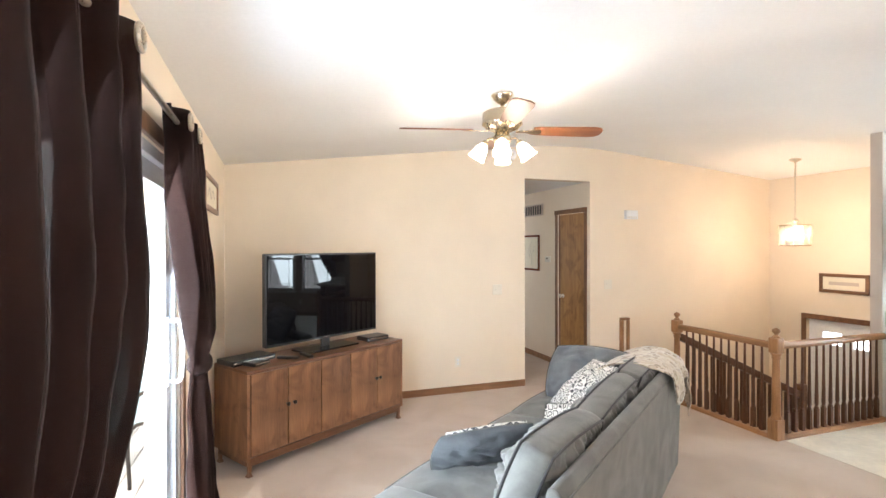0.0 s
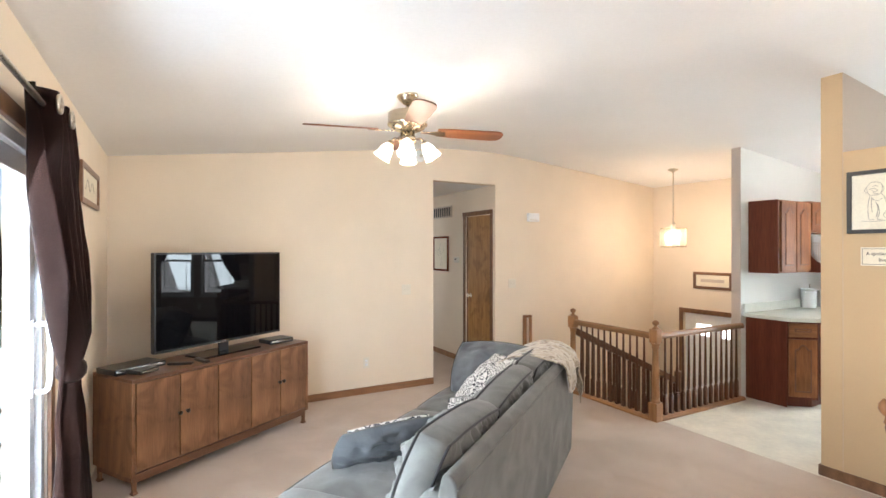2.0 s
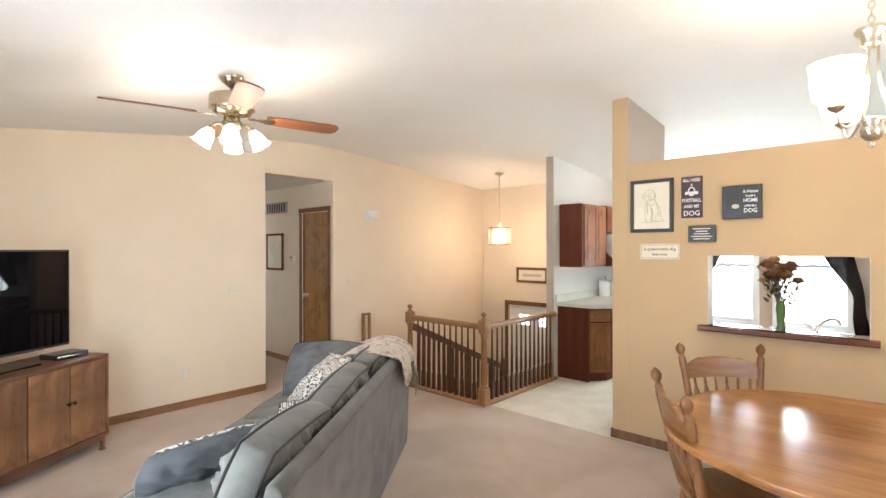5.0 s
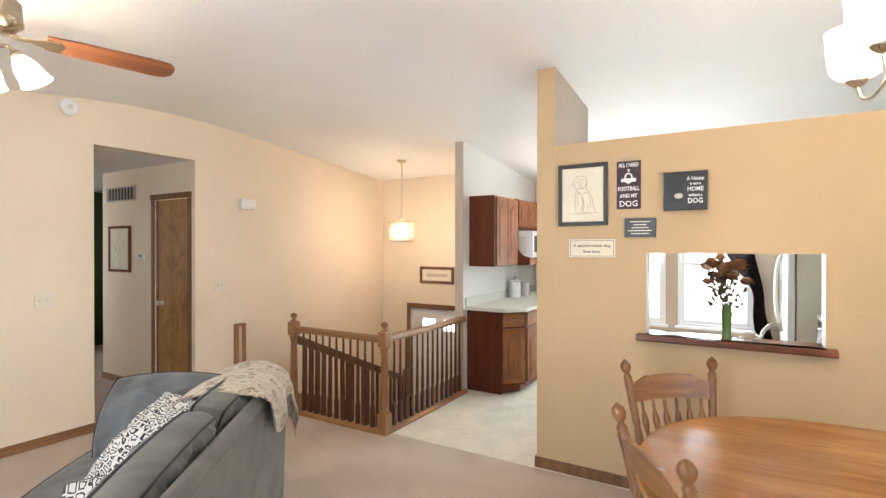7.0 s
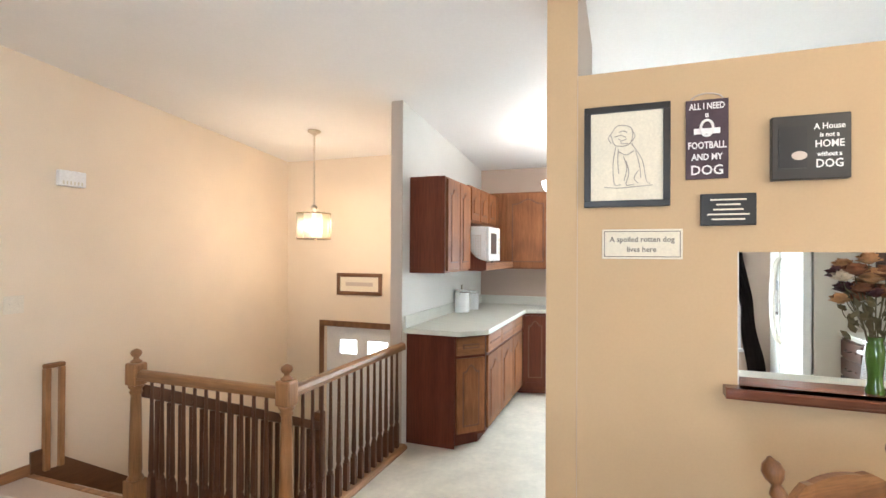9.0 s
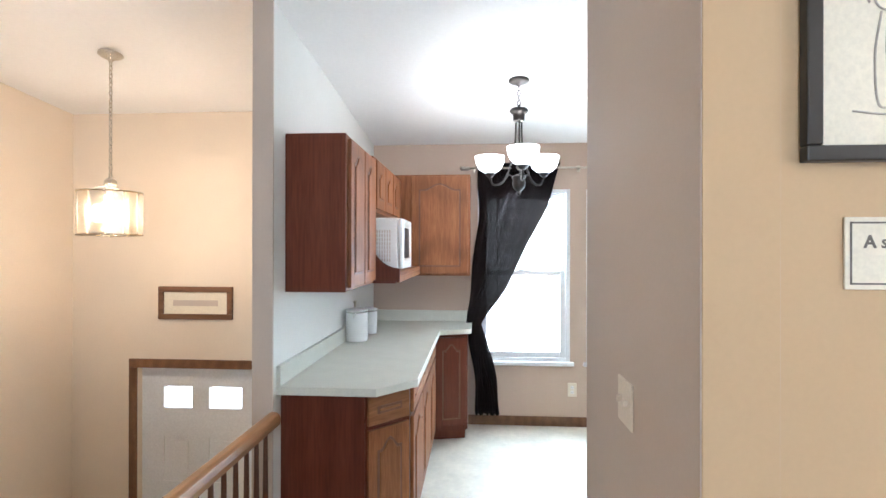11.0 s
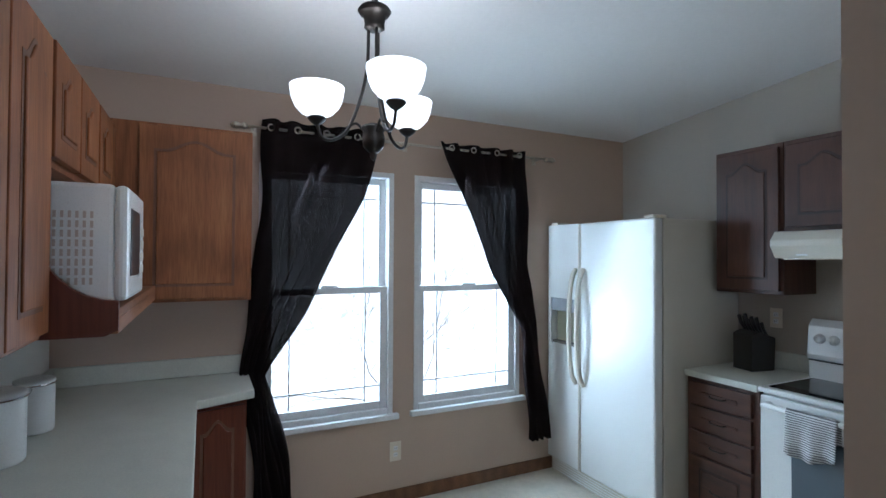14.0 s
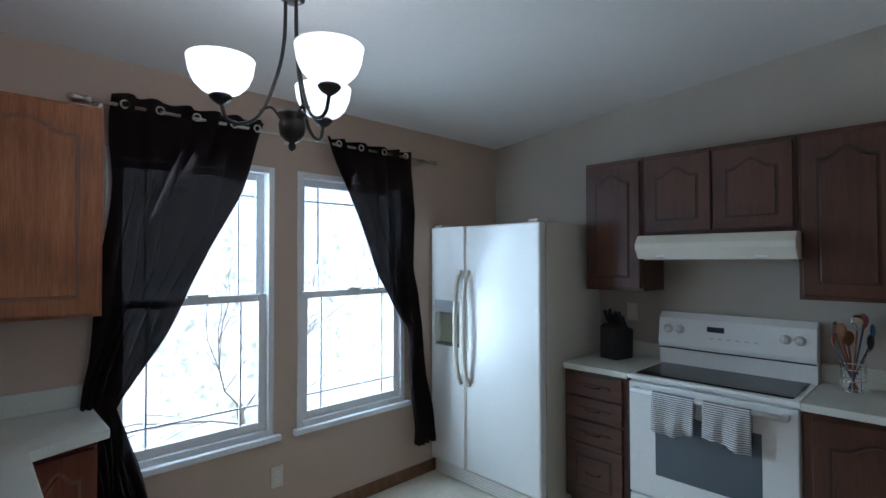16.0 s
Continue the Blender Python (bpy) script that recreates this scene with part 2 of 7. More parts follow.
M_PENCIL = surface("faint_pencil", (0.42, 0.38, 0.32), 0.8, 0.2, 30.0, 120.0, 0.0)
M_LETTER = surface("white_lettering", (0.82, 0.82, 0.8), 0.6, 0.05, 30.0, 120.0, 0.0)
M_BULB = glow("lit_frosted_glass", (1.0, 0.86, 0.62), 9.0)
M_BULBK = glow("lit_white_bowl", (1.0, 0.97, 0.92), 7.0)


# ---- mesh helpers ----
def merge(bm, piece, m=None):
    if m:
        piece.transform(m)
    me = bpy.data.meshes.new("piece")
    piece.to_mesh(me)
    piece.free()
    bm.from_mesh(me)
    bpy.data.meshes.remove(me)


def box(bm, x0, x1, y0, y1, z0, z1, bevel=0.0, segments=2, m=None):
    p = bmesh.new()
    bmesh.ops.create_cube(p, size=1.0, matrix=Matrix.LocRotScale(((x0 + x1) / 2, (y0 + y1) / 2, (z0 + z1) / 2), None, (abs(x1 - x0), abs(y1 - y0), abs(z1 - z0))))
    if bevel:
        bmesh.ops.bevel(p, geom=p.edges[:], offset=bevel, segments=segments, profile=0.5, affect="EDGES")
    merge(bm, p, m)
    return bm


def prism(bm, pts, axis, a, b, bevel=0.0, m=None):
    """A flat outline, extruded along an axis from a to b. pts: the two other coordinates, in the order xy, xz or yz."""
    def at(u, v, w):
        return {"x": (w, u, v), "y": (u, w, v), "z": (u, v, w)}[axis]
    p = bmesh.new()
    lo, hi = [p.verts.new(at(u, v, a)) for u, v in pts], [p.verts.new(at(u, v, b)) for u, v in pts]
    p.faces.new(lo), p.faces.new(hi[::-1])
    for i in range(len(pts)):
        j = (i + 1) % len(pts)
        p.faces.new((lo[j], lo[i], hi[i], hi[j]))
    bmesh.ops.recalc_face_normals(p, faces=p.faces[:])
    if bevel:
        bmesh.ops.bevel(p, geom=p.edges[:], offset=bevel, segments=2, profile=0.5, affect="EDGES")
    merge(bm, p, m)
    return bm


def lathe(bm, profile, x=0, y=0, z=0, n=20, m=None, cap=True):
    """A turned shape: profile of (radius, height)."""
    p = bmesh.new()
    rings = []
    for r, h in profile:
        rings.append([p.verts.new((max(r, 1e-4) * math.cos(2 * math.pi * i / n), max(r, 1e-4) * math.sin(2 * math.pi * i / n), h)) for i in range(n)])
    for r0, r1 in zip(rings, rings[1:]):
        for i in range(n):
            p.faces.new((r0[i], r0[(i + 1) % n], r1[(i + 1) % n], r1[i]))
    if cap:
        p.faces.new(rings[0][::-1]), p.faces.new(rings[-1])
    bmesh.ops.recalc_face_normals(p, faces=p.faces[:])
    merge(bm, p, Matrix.Translation((x, y, z)) @ (m or Matrix()))
    return bm


def tube(bm, path, r, n=10, taper=None):
    """A round bar along a path."""
    pts = [Vector(q) for q in path]
    p = bmesh.new()
    rings, side = [], None
    for i, q in enumerate(pts):
        d = (pts[min(i + 1, len(pts) - 1)] - pts[max(i - 1, 0)]).normalized()
        if side is None:
            side = d.orthogonal().normalized()
        side = (side - d * side.dot(d)).normalized()
        up = d.cross(side)
        k = r if taper is None else r * (1 + (taper - 1) * i / (len(pts) - 1))
        rings.append([p.verts.new(q + k * (math.cos(2 * math.pi * j / n) * side + math.sin(2 * math.pi * j / n) * up)) for j in range(n)])
    for r0, r1 in zip(rings, rings[1:]):
        for j in range(n):
            p.faces.new((r0[j], r0[(j + 1) % n], r1[(j + 1) % n], r1[j]))
    p.faces.new(rings[0][::-1]), p.faces.new(rings[-1])
    bmesh.ops.recalc_face_normals(p, faces=p.faces[:])
    merge(bm, p)
    return bm


def curve_path(keys, steps=8):
    """A smooth path through the keys."""
    k = [Vector(q) for q in keys]
    k = [2 * k[0] - k[1]] + k + [2 * k[-1] - k[-2]]
    out = []
    for i in range(1, len(k) - 2):
        for s in range(steps):
            t = s / steps
            out.append(0.5 * (2 * k[i] + (k[i + 1] - k[i - 1]) * t + (2 * k[i - 1] - 5 * k[i] + 4 * k[i + 1] - k[i + 2]) * t * t + (3 * k[i] - k[i - 1] - 3 * k[i + 1] + k[i + 2]) * t ** 3))
    return out + [k[-2]]


def part(name, bm, material, parent=None, label="", smooth=False):
    me = bpy.data.meshes.new(name)
    bm.to_mesh(me)
    bm.free()
    if smooth:
        me.shade_smooth()
    me.materials.append(material)
    ob = new(name, me)
    if parent:
        ob.parent = parent
    if label:
        ob["label"] = label
    return ob


def share(ob, parent, m):
    """One more of the same part."""
    o = ob.copy()
    scene.collection.objects.link(o)
    o.parent = parent
    o.matrix_basis = m
    return o


def thing(name, m, label, category, group="", kind=""):
    e = new(name)
    e.empty_display_size = 0.1
    e.matrix_basis = m
    return tagged(e, label, category, group, kind)


def B():
    return bmesh.new()


def structure(name, bm, material, label, category="structure", smooth=False):
    return tagged(part(name, bm, material, None, "", smooth), label, category, "", "structure")


def writing(name, text, size, m, material, parent, depth=0.001, bold=0.0):
    """A line of lettering as flat mesh, facing the pose's z."""
    c = bpy.data.curves.new(name, "FONT")
    c.body, c.size, c.extrude, c.align_x, c.align_y, c.offset = text, size, depth, "CENTER", "CENTER", bold
    c.resolution_u = 2
    tmp = new(name, c)
    me = bpy.data.meshes.new_from_object(tmp.evaluated_get(bpy.context.evaluated_depsgraph_get()))
    bpy.data.objects.remove(tmp)
    me.materials.clear()
    me.materials.append(material)
    ob = new(name, me)
    ob.parent = parent
    ob.matrix_basis = m
    return ob


# ---- the house ----
XL, XP, XW, XE = -0.45, 4.0, 7.475, 6.62
YT, YS, YK, YC = 4.99, -2.1, -0.78, 2.895


def ceil(x):
    return min(2.38 + 0.12 * (x + 0.45), 2.775 - 0.09 * (x - 4.0))


RIDGE = 3.338
EASE = 0.75
bend = []
for i in range(17):
    s = 2 * EASE * i / 16
    bend.append((RIDGE - EASE + s, ceil(RIDGE - EASE) + 0.12 * s - 0.21 / (4 * EASE) * s * s))
bm = B()
prism(bm, [(XL - 0.2, ceil(XL - 0.2)), *bend, (XW + 0.2, ceil(XW + 0.2)), (XW + 0.2, 3.05), (XL - 0.2, 3.05)], "y", YS - 0.2, YT + 0.12)
structure("ceiling", bm, M_CEIL, "white stippled vaulted ceiling", "ceiling")

# living room carpet and hall, kitchen vinyl
bm = B()
box(bm, XL - 0.1, 3.97, YS - 0.1, YT, -0.12, 0.0)
box(bm, 1.9, 3.62, YT, 9.0, -0.12, 0.0)
structure("floor", bm, M_CARPET, "beige cut-pile carpet with worn patches", "carpet")
bm = B()
box(bm, 3.97, XW + 0.1, YK - 0.1, 2.94, -0.12, 0.002)
structure("floor_kitchen", bm, M_VINYL, "pale cream sheet vinyl floor", "vinyl floor")


def wall_x(bm, y0, y1, x0, x1, z0=0.0, top=None):
    """A wall along x whose top follows the ceiling."""
    xs = [x0] + ([RIDGE] if x0 < RIDGE < x1 else []) + [x1]
    pts = [(x0, z0), (x1, z0)] + [(x, (top if top else ceil(x) + 0.02)) for x in reversed(xs)]
    prism(bm, pts, "y", y0, y1)


# wall with the hall opening
bm = B()
wall_x(bm, YT, YT + 0.12, XL - 0.15, 2.73)
wall_x(bm, YT, YT + 0.12, 3.62, XE + 0.1, -1.5)
prism(bm, [(2.73, 2.395), (3.62, 2.395), (3.62, ceil(3.62) + 0.02), (RIDGE, ceil(RIDGE) + 0.02), (2.73, ceil(2.73) + 0.02)], "y", YT, YT + 0.12)
structure("wall_north", bm, M_CREAM, "cream painted wall with a hall opening", "wall")
# wall with the sliding door
DY0, DY1, DZ = 0.45, 2.60, 2.0
bm = B()
for a, b, c, d in ((YS - 0.1, DY0, 0, 2.42), (DY1, YT, 0, 2.42), (DY0, DY1, DZ, 2.42)):
    box(bm, XL - 0.15, XL, a, b, c, d)
structure("wall_west", bm, M_CREAM, "cream painted wall with a sliding door", "wall")
# dining wall with its window, behind the start of the walk
bm = B()
wall_x(bm, YS - 0.15, YS, XL - 0.15, 0.3)
wall_x(bm, YS - 0.15, YS, 2.1, XP + 0.12)
wall_x(bm, YS - 0.15, YS, 0.3, 2.1, 0.0, 0.85)
wall_x(bm, YS - 0.15, YS, 0.3, 2.1, 2.05)
structure("wall_south", bm, M_CREAM, "cream painted dining wall with a window", "wall")
# wall with the pass-through
PY0, PY1, PZ0, PZ1, PTOP = -0.01, 0.885, 1.0, 1.5, 2.235
bm = B()
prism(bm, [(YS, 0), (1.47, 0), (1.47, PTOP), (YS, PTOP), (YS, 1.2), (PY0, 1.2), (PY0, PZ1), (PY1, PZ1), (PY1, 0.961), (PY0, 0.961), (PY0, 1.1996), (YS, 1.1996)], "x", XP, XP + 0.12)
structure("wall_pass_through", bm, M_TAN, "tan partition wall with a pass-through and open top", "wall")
bm = B()
prism(bm, [(XP, 0), (4.86, 0), (4.86, ceil(4.86) + 0.02), (XP, ceil(XP) + 0.02)], "y", 1.47, 1.6)
structure("wall_return", bm, M_GREIGE, "greige painted return wall", "wall")
bm = B()
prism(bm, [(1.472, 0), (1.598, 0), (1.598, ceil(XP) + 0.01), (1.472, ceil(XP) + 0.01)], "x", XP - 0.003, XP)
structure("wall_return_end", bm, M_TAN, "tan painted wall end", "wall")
# kitchen walls
bm = B()
W1, W2, WZ0, WZ1 = (1.17, 1.97), (0.22, 1.03), 0.56, 2.06
for a, b, c, d in ((YK - 0.1, W2[0], 0, 2.5), (W2[1], W1[0], 0, 2.5), (W1[1], 2.94, 0, 2.5), (*W2, 0, WZ0), (*W1, 0, WZ0), (*W2, WZ1, 2.5), (*W1, WZ1, 2.5)):
    box(bm, XW, XW + 0.15, a, b, c, d)
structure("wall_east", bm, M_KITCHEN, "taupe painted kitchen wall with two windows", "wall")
bm = B()
wall_x(bm, YK - 0.12, YK, XP + 0.12, XW + 0.1)
structure("wall_stove", bm, M_STOVEWALL, "greige wall behind the stove, darkened for dim light", "wall")
bm = B()
wall_x(bm, YC, 2.94, 5.30, XW)
structure("wall_cabinet", bm, M_WHITEWALL, "white painted wall behind the cabinets", "wall")
bm = B()
wall_x(bm, 2.942, 2.985, 5.30, XE + 0.1, -1.5)
structure("wall_stairwell", bm, M_CREAM, "cream painted stairwell wall", "wall")
bm = B()
prism(bm, [(YC - 0.003, 0.0), (2.987, 0.0), (2.987, ceil(5.3) + 0.01), (YC - 0.003, ceil(5.3) + 0.01)], "x", 5.29, 5.30)
structure("wall_stub_end", bm, M_GREIGE, "pale greige painted wall end", "wall")
# entry wall with the front door
bm = B()
ED0, ED1, EDZ, LAND = 3.57, 4.48, 0.66, -1.37
prism(bm, [(2.94, -1.5), (ED0, -1.5), (ED0, EDZ), (ED1, EDZ), (ED1, -1.5), (YT, -1.5), (YT, 2.6), (2.94, 2.6)], "x", XE, XE + 0.14)
structure("wall_entry", bm, M_CREAM, "cream painted entry wall", "wall")
# stairwell sides below the floor
bm = B()
box(bm, 3.85, 3.97, 2.94, YT, -1.5, -0.121)
box(bm, 3.97, 5.29, 2.87, 2.94, -1.5, -0.121)
structure("wall_stair_lower", bm, M_CREAM, "cream painted wall below the landing", "wall")
bm = B()
box(bm, 5.8, XE, 2.985, YT, LAND - 0.1, LAND)
box(bm, 3.97, 5.8, 2.94, 4.0, -2.6, -2.5)
structure("floor_entry", bm, M_VINYL, "pale vinyl entry landing", "vinyl floor")
# hall beyond the opening
bm = B()
box(bm, 3.62, 3.74, YT + 0.12, 5.10, 0, 2.395)
box(bm, 3.62, 3.74, 5.70, 6.80, 0, 2.395)
box(bm, 3.62, 3.74, 5.10, 5.70, 2.05, 2.395)
box(bm, 3.62, 3.74, 5.1, 5.7, 0, 0.001)
# unseen west wall; the gap in it is added for the hall's fill lamp
for a, b, c, d in ((YT + 0.12, 7.35, 0, 2.395), (8.45, 9.0, 0, 2.395), (7.35, 8.45, 0, 0.9), (7.35, 8.45, 2.1, 2.395)):
    box(bm, 1.78, 1.9, a, b, c, d)
box(bm, 3.74, 5.2, 6.68, 6.80, 0, 2.395)
structure("wall_hall", bm, M_CREAM, "cream painted hall wall", "wall")
bm = B()
box(bm, 1.78, 5.2, 9.0, 9.12, 0, 2.395)
box(bm, 5.2, 5.32, 6.68, 9.12, 0, 2.395)
structure("wall_bedroom", bm, M_GREEN, "dark green bedroom wall", "wall")
bm = B()
box(bm, 3.74, 5.2, 6.8, 9.0, -0.12, 0.0)
structure("floor_bedroom", bm, M_CARPET, "beige bedroom carpet", "carpet")
bm = B()
box(bm, 1.78, 5.32, YT + 0.12, 9.12, 2.395, 2.5)
structure("ceiling_hall", bm, M_CEIL, "white flat hall ceiling", "ceiling")

# baseboards
bm = B()
box(bm, XL, 2.73, YT - 0.012, YT, 0, 0.075, 0.003)
box(bm, 3.62, 4.05, YT - 0.012, YT, 0, 0.075, 0.003)
structure("baseboard_north", bm, M_BASE, "oak baseboard", "baseboard")
bm = B()
box(bm, XP - 0.014, XP - 0.003, YS, 1.6, 0, 0.075, 0.003)
structure("baseboard_pass", bm, M_TRIM, "dark oak baseboard", "baseboard")
bm = B()
box(bm, XP - 0.014, 4.87, 1.6, 1.612, 0, 0.075, 0.003)
box(bm, 4.86, 4.872, 1.47, 1.6, 0, 0.075, 0.003)
structure("baseboard_return", bm, M_TRIM, "dark oak baseboard", "baseboard")
bm = B()
box(bm, XW - 0.012, XW, YK, 2.05, 0, 0.085, 0.003)
structure("baseboard_east", bm, M_TRIM, "dark oak baseboard", "baseboard")
bm = B()
box(bm, 3.606, 3.618, YT + 0.12, 5.04, 0, 0.075, 0.003)
box(bm, 3.606, 3.618, 5.76, 6.80, 0, 0.075, 0.003)
structure("baseboard_hall", bm, M_BASE, "oak baseboard", "baseboard")


# ---- openings: doors, windows, curtains ----
def casing(name, pts, material, label):
    """Flat boards round an opening; pts: list of boxes."""
    bm = B()
    for q in pts:
        box(bm, *q, 0.004)
    return structure(name, bm, material, label, "trim")


# sliding door
door = tagged(new("door_1"), "white vinyl sliding glass patio door, closed", "sliding door", "", "structure")
bm = B()
for q in ((DY0, DY0 + 0.05, 0, DZ), (DY1 - 0.05, DY1, 0, DZ), (DY0 + 0.05, DY1 - 0.05, DZ - 0.05, DZ), (DY0 + 0.05, DY1 - 0.05, 0, 0.04)):
    box(bm, XL - 0.13, XL - 0.01, q[0], q[1], q[2], q[3], 0.004)
part("door_frame", bm, M_WHITE, door)
mid = (DY0 + DY1) / 2
for a, b, x in ((DY0 + 0.05, mid + 0.04, XL - 0.10), (mid - 0.04, DY1 - 0.05, XL - 0.055)):
    bm = B()
    box(bm, x - 0.02, x + 0.02, a, a + 0.075, 0.04, DZ - 0.05, 0.004)
    box(bm, x - 0.02, x + 0.02, b - 0.075, b, 0.04, DZ - 0.05, 0.004)
    box(bm, x - 0.019, x + 0.019, a + 0.075, b - 0.075, 0.04, 0.14, 0.004)
    box(bm, x - 0.019, x + 0.019, a + 0.075, b - 0.075, DZ - 0.13, DZ - 0.05, 0.004)
    leaf = part("door_leaf", bm, M_WHITE, door)
    bm = B()
    box(bm, x - 0.004, x + 0.004, a + 0.07, b - 0.07, 0.13, DZ - 0.12)
    g = part("pane", bm, M_GLASS, leaf)
    g.visible_shadow = False
bm = B()
tube(bm, curve_path([(XL - 0.03, 2.505, 1.26), (XL + 0.02, 2.505, 1.25), (XL + 0.028, 2.505, 1.12), (XL + 0.02, 2.505, 0.99), (XL - 0.03, 2.505, 0.98)], 6), 0.011, 8)
box(bm, XL - 0.035, XL - 0.025, 2.48, 2.53, 0.96, 1.28, 0.004)
part("door_handle", bm, M_WHITE, door, "white plastic pull handle", True)
casing("trim_sliding_door", [(XL, XL + 0.018, DY0 - 0.07, DY1 + 0.07, DZ, DZ + 0.07), (XL, XL + 0.018, DY1, DY1 + 0.07, 0, DZ), (XL, XL + 0.018, DY0 - 0.07, DY0, 0, DZ)], M_TRIM, "dark oak casing round the patio door")

# dining window
win = tagged(new("window_3"), "white double window in the dining wall", "window", "", "structure")
bm = B()
for a, b, c, d in ((0.3, 0.36, 0.85, 2.05), (2.04, 2.1, 0.85, 2.05), (1.17, 1.23, 0.91, 1.99), (0.36, 2.04, 0.85, 0.91), (0.36, 2.04, 1.99, 2.05)):
    box(bm, a, b, YS - 0.12, YS - 0.02, c, d, 0.004)
part("window_frame", bm, M_WHITE, win)
for a, b in ((0.36, 1.17), (1.23, 2.04)):
    bm = B()
    box(bm, a, b, YS - 0.075, YS - 0.069, 0.91, 1.99)
    part("pane", bm, M_GLASS, win).visible_shadow = False


def sash_window(name, y0, y1, z0, z1, label):
    """A white double-hung window in the east wall, with bars near the edges of its panes."""
    w = tagged(new(name), label, "window", "", "structure")
    bm = B()
    for a, b, c, d in ((y0, y0 + 0.035, z0, z1), (y1 - 0.035, y1, z0, z1), (y0 + 0.035, y1 - 0.035, z0, z0 + 0.035), (y0 + 0.035, y1 - 0.035, z1 - 0.035, z1)):
        box(bm, XW - 0.006, XW + 0.13, a, b, c, d, 0.004)
    part("window_frame", bm, M_WHITE, w)
    zm = (z0 + z1) / 2 + 0.02
    for k, (c, d, x) in enumerate(((z0 + 0.035, zm + 0.02, XW + 0.035), (zm - 0.02, z1 - 0.035, XW + 0.075))):
        a, b = y0 + 0.035, y1 - 0.035
        bm = B()
        for q in ((a, a + 0.045, c, d), (b - 0.045, b, c, d), (a + 0.045, b - 0.045, c, c + 0.045), (a + 0.045, b - 0.045, d - 0.04, d)):
            box(bm, x - 0.016, x + 0.016, *q, 0.004)
        s = part("sash", bm, M_WHITE, w)
        bm = B()
        box(bm, x - 0.003, x + 0.003, a + 0.04, b - 0.04, c + 0.04, d - 0.035)
        part("pane", bm, M_GLASS, s).visible_shadow = False
        for v in (a + 0.14, b - 0.14):
            bm = B()
            box(bm, x - 0.008, x + 0.008, v - 0.0045, v + 0.0045, c + 0.045, d - 0.04)
            part("muntin", bm, M_WHITE, s)
        bm = B()
        h = c + 0.14 if k == 0 else d - 0.13
        box(bm, x - 0.0075, x + 0.0075, a + 0.045, b - 0.045, h - 0.0045, h + 0.0045)
        part("muntin", bm, M_WHITE, s)
    bm = B()
    box(bm, XW + 0.0, XW + 0.03, (y0 + y1) / 2 - 0.05, (y0 + y1) / 2 + 0.05, zm + 0.02, zm + 0.035, 0.004)
    part("sash_lock", bm, M_WHITE, w)
    bm = B()
    box(bm, XW - 0.045, XW - 0.0065, y0 - 0.03, y1 + 0.03, z0 - 0.03, z0 + 0.004, 0.006)
    part("window_sill", bm, M_WHITE, w)
    return w


sash_window("window_1", *W1, WZ0, WZ1, "white double-hung kitchen window with prairie bars")
sash_window("window_2", *W2, WZ0, WZ1, "white double-hung kitchen window beside the fridge")


def lerp_keys(keys, z):
    keys = sorted(keys)
    for (z0, *a), (z1, *b) in zip(keys, keys[1:]):
        if z <= z1:
            t = max(0.0, min(1.0, (z - z0) / (z1 - z0)))
            return [p + (q - p) * t for p, q in zip(a, b)]
    return keys[-1][1:]


def curtain(name, x, keys, folds, material, parent, phase=0.0, out=1.0, nu=90, nv=56, lean=0.0):
    """Hanging cloth in a plane of constant x. keys: z, the two side edges in y, the depth of the folds and a shift in x."""
    p = bmesh.new()
    z0, z1 = min(k[0] for k in keys), max(k[0] for k in keys)
    rows = []
    for j in range(nv + 1):
        z = z0 + (z1 - z0) * j / nv
        a, b, amp, dx = lerp_keys(keys, z)
        row = []
        for i in range(nu + 1):
            u = i / nu
            wob = noise.noise(Vector((u * 5 + phase, z * 1.3, phase))) * 0.35
            w = math.sin(2 * math.pi * (folds * u + wob + phase))
            w = math.copysign(abs(w) ** 0.8, w)
            y = a + (b - a) * u + 0.012 * math.sin(9 * z + 7 * u + phase)
            row.append(p.verts.new((x + out * (amp * w + dx + 0.01 * noise.noise(Vector((u * 9, z * 7, phase)))), y, z)))
        rows.append(row)
    for r0, r1 in zip(rows, rows[1:]):
        for i in range(nu):
            p.faces.new((r0[i], r0[i + 1], r1[i + 1], r1[i]))
    ob = part(name, p, material, parent, "", True)
    s = ob.modifiers.new("thickness", "SOLIDIFY")
    s.thickness = 0.003
    return ob


def grommets(x, z, ys, parent, r=0.026, out=1.0):
    for y in ys:
        bm = B()
        q = [(x, y + r * math.cos(2 * math.pi * i / 16), z + r * math.sin(2 * math.pi * i / 16)) for i in range(17)]
        tube(bm, q, 0.007 if r > 0.022 else 0.004, 8)
        part("grommet", bm, M_NICKEL, parent, "chrome grommet ring", True)


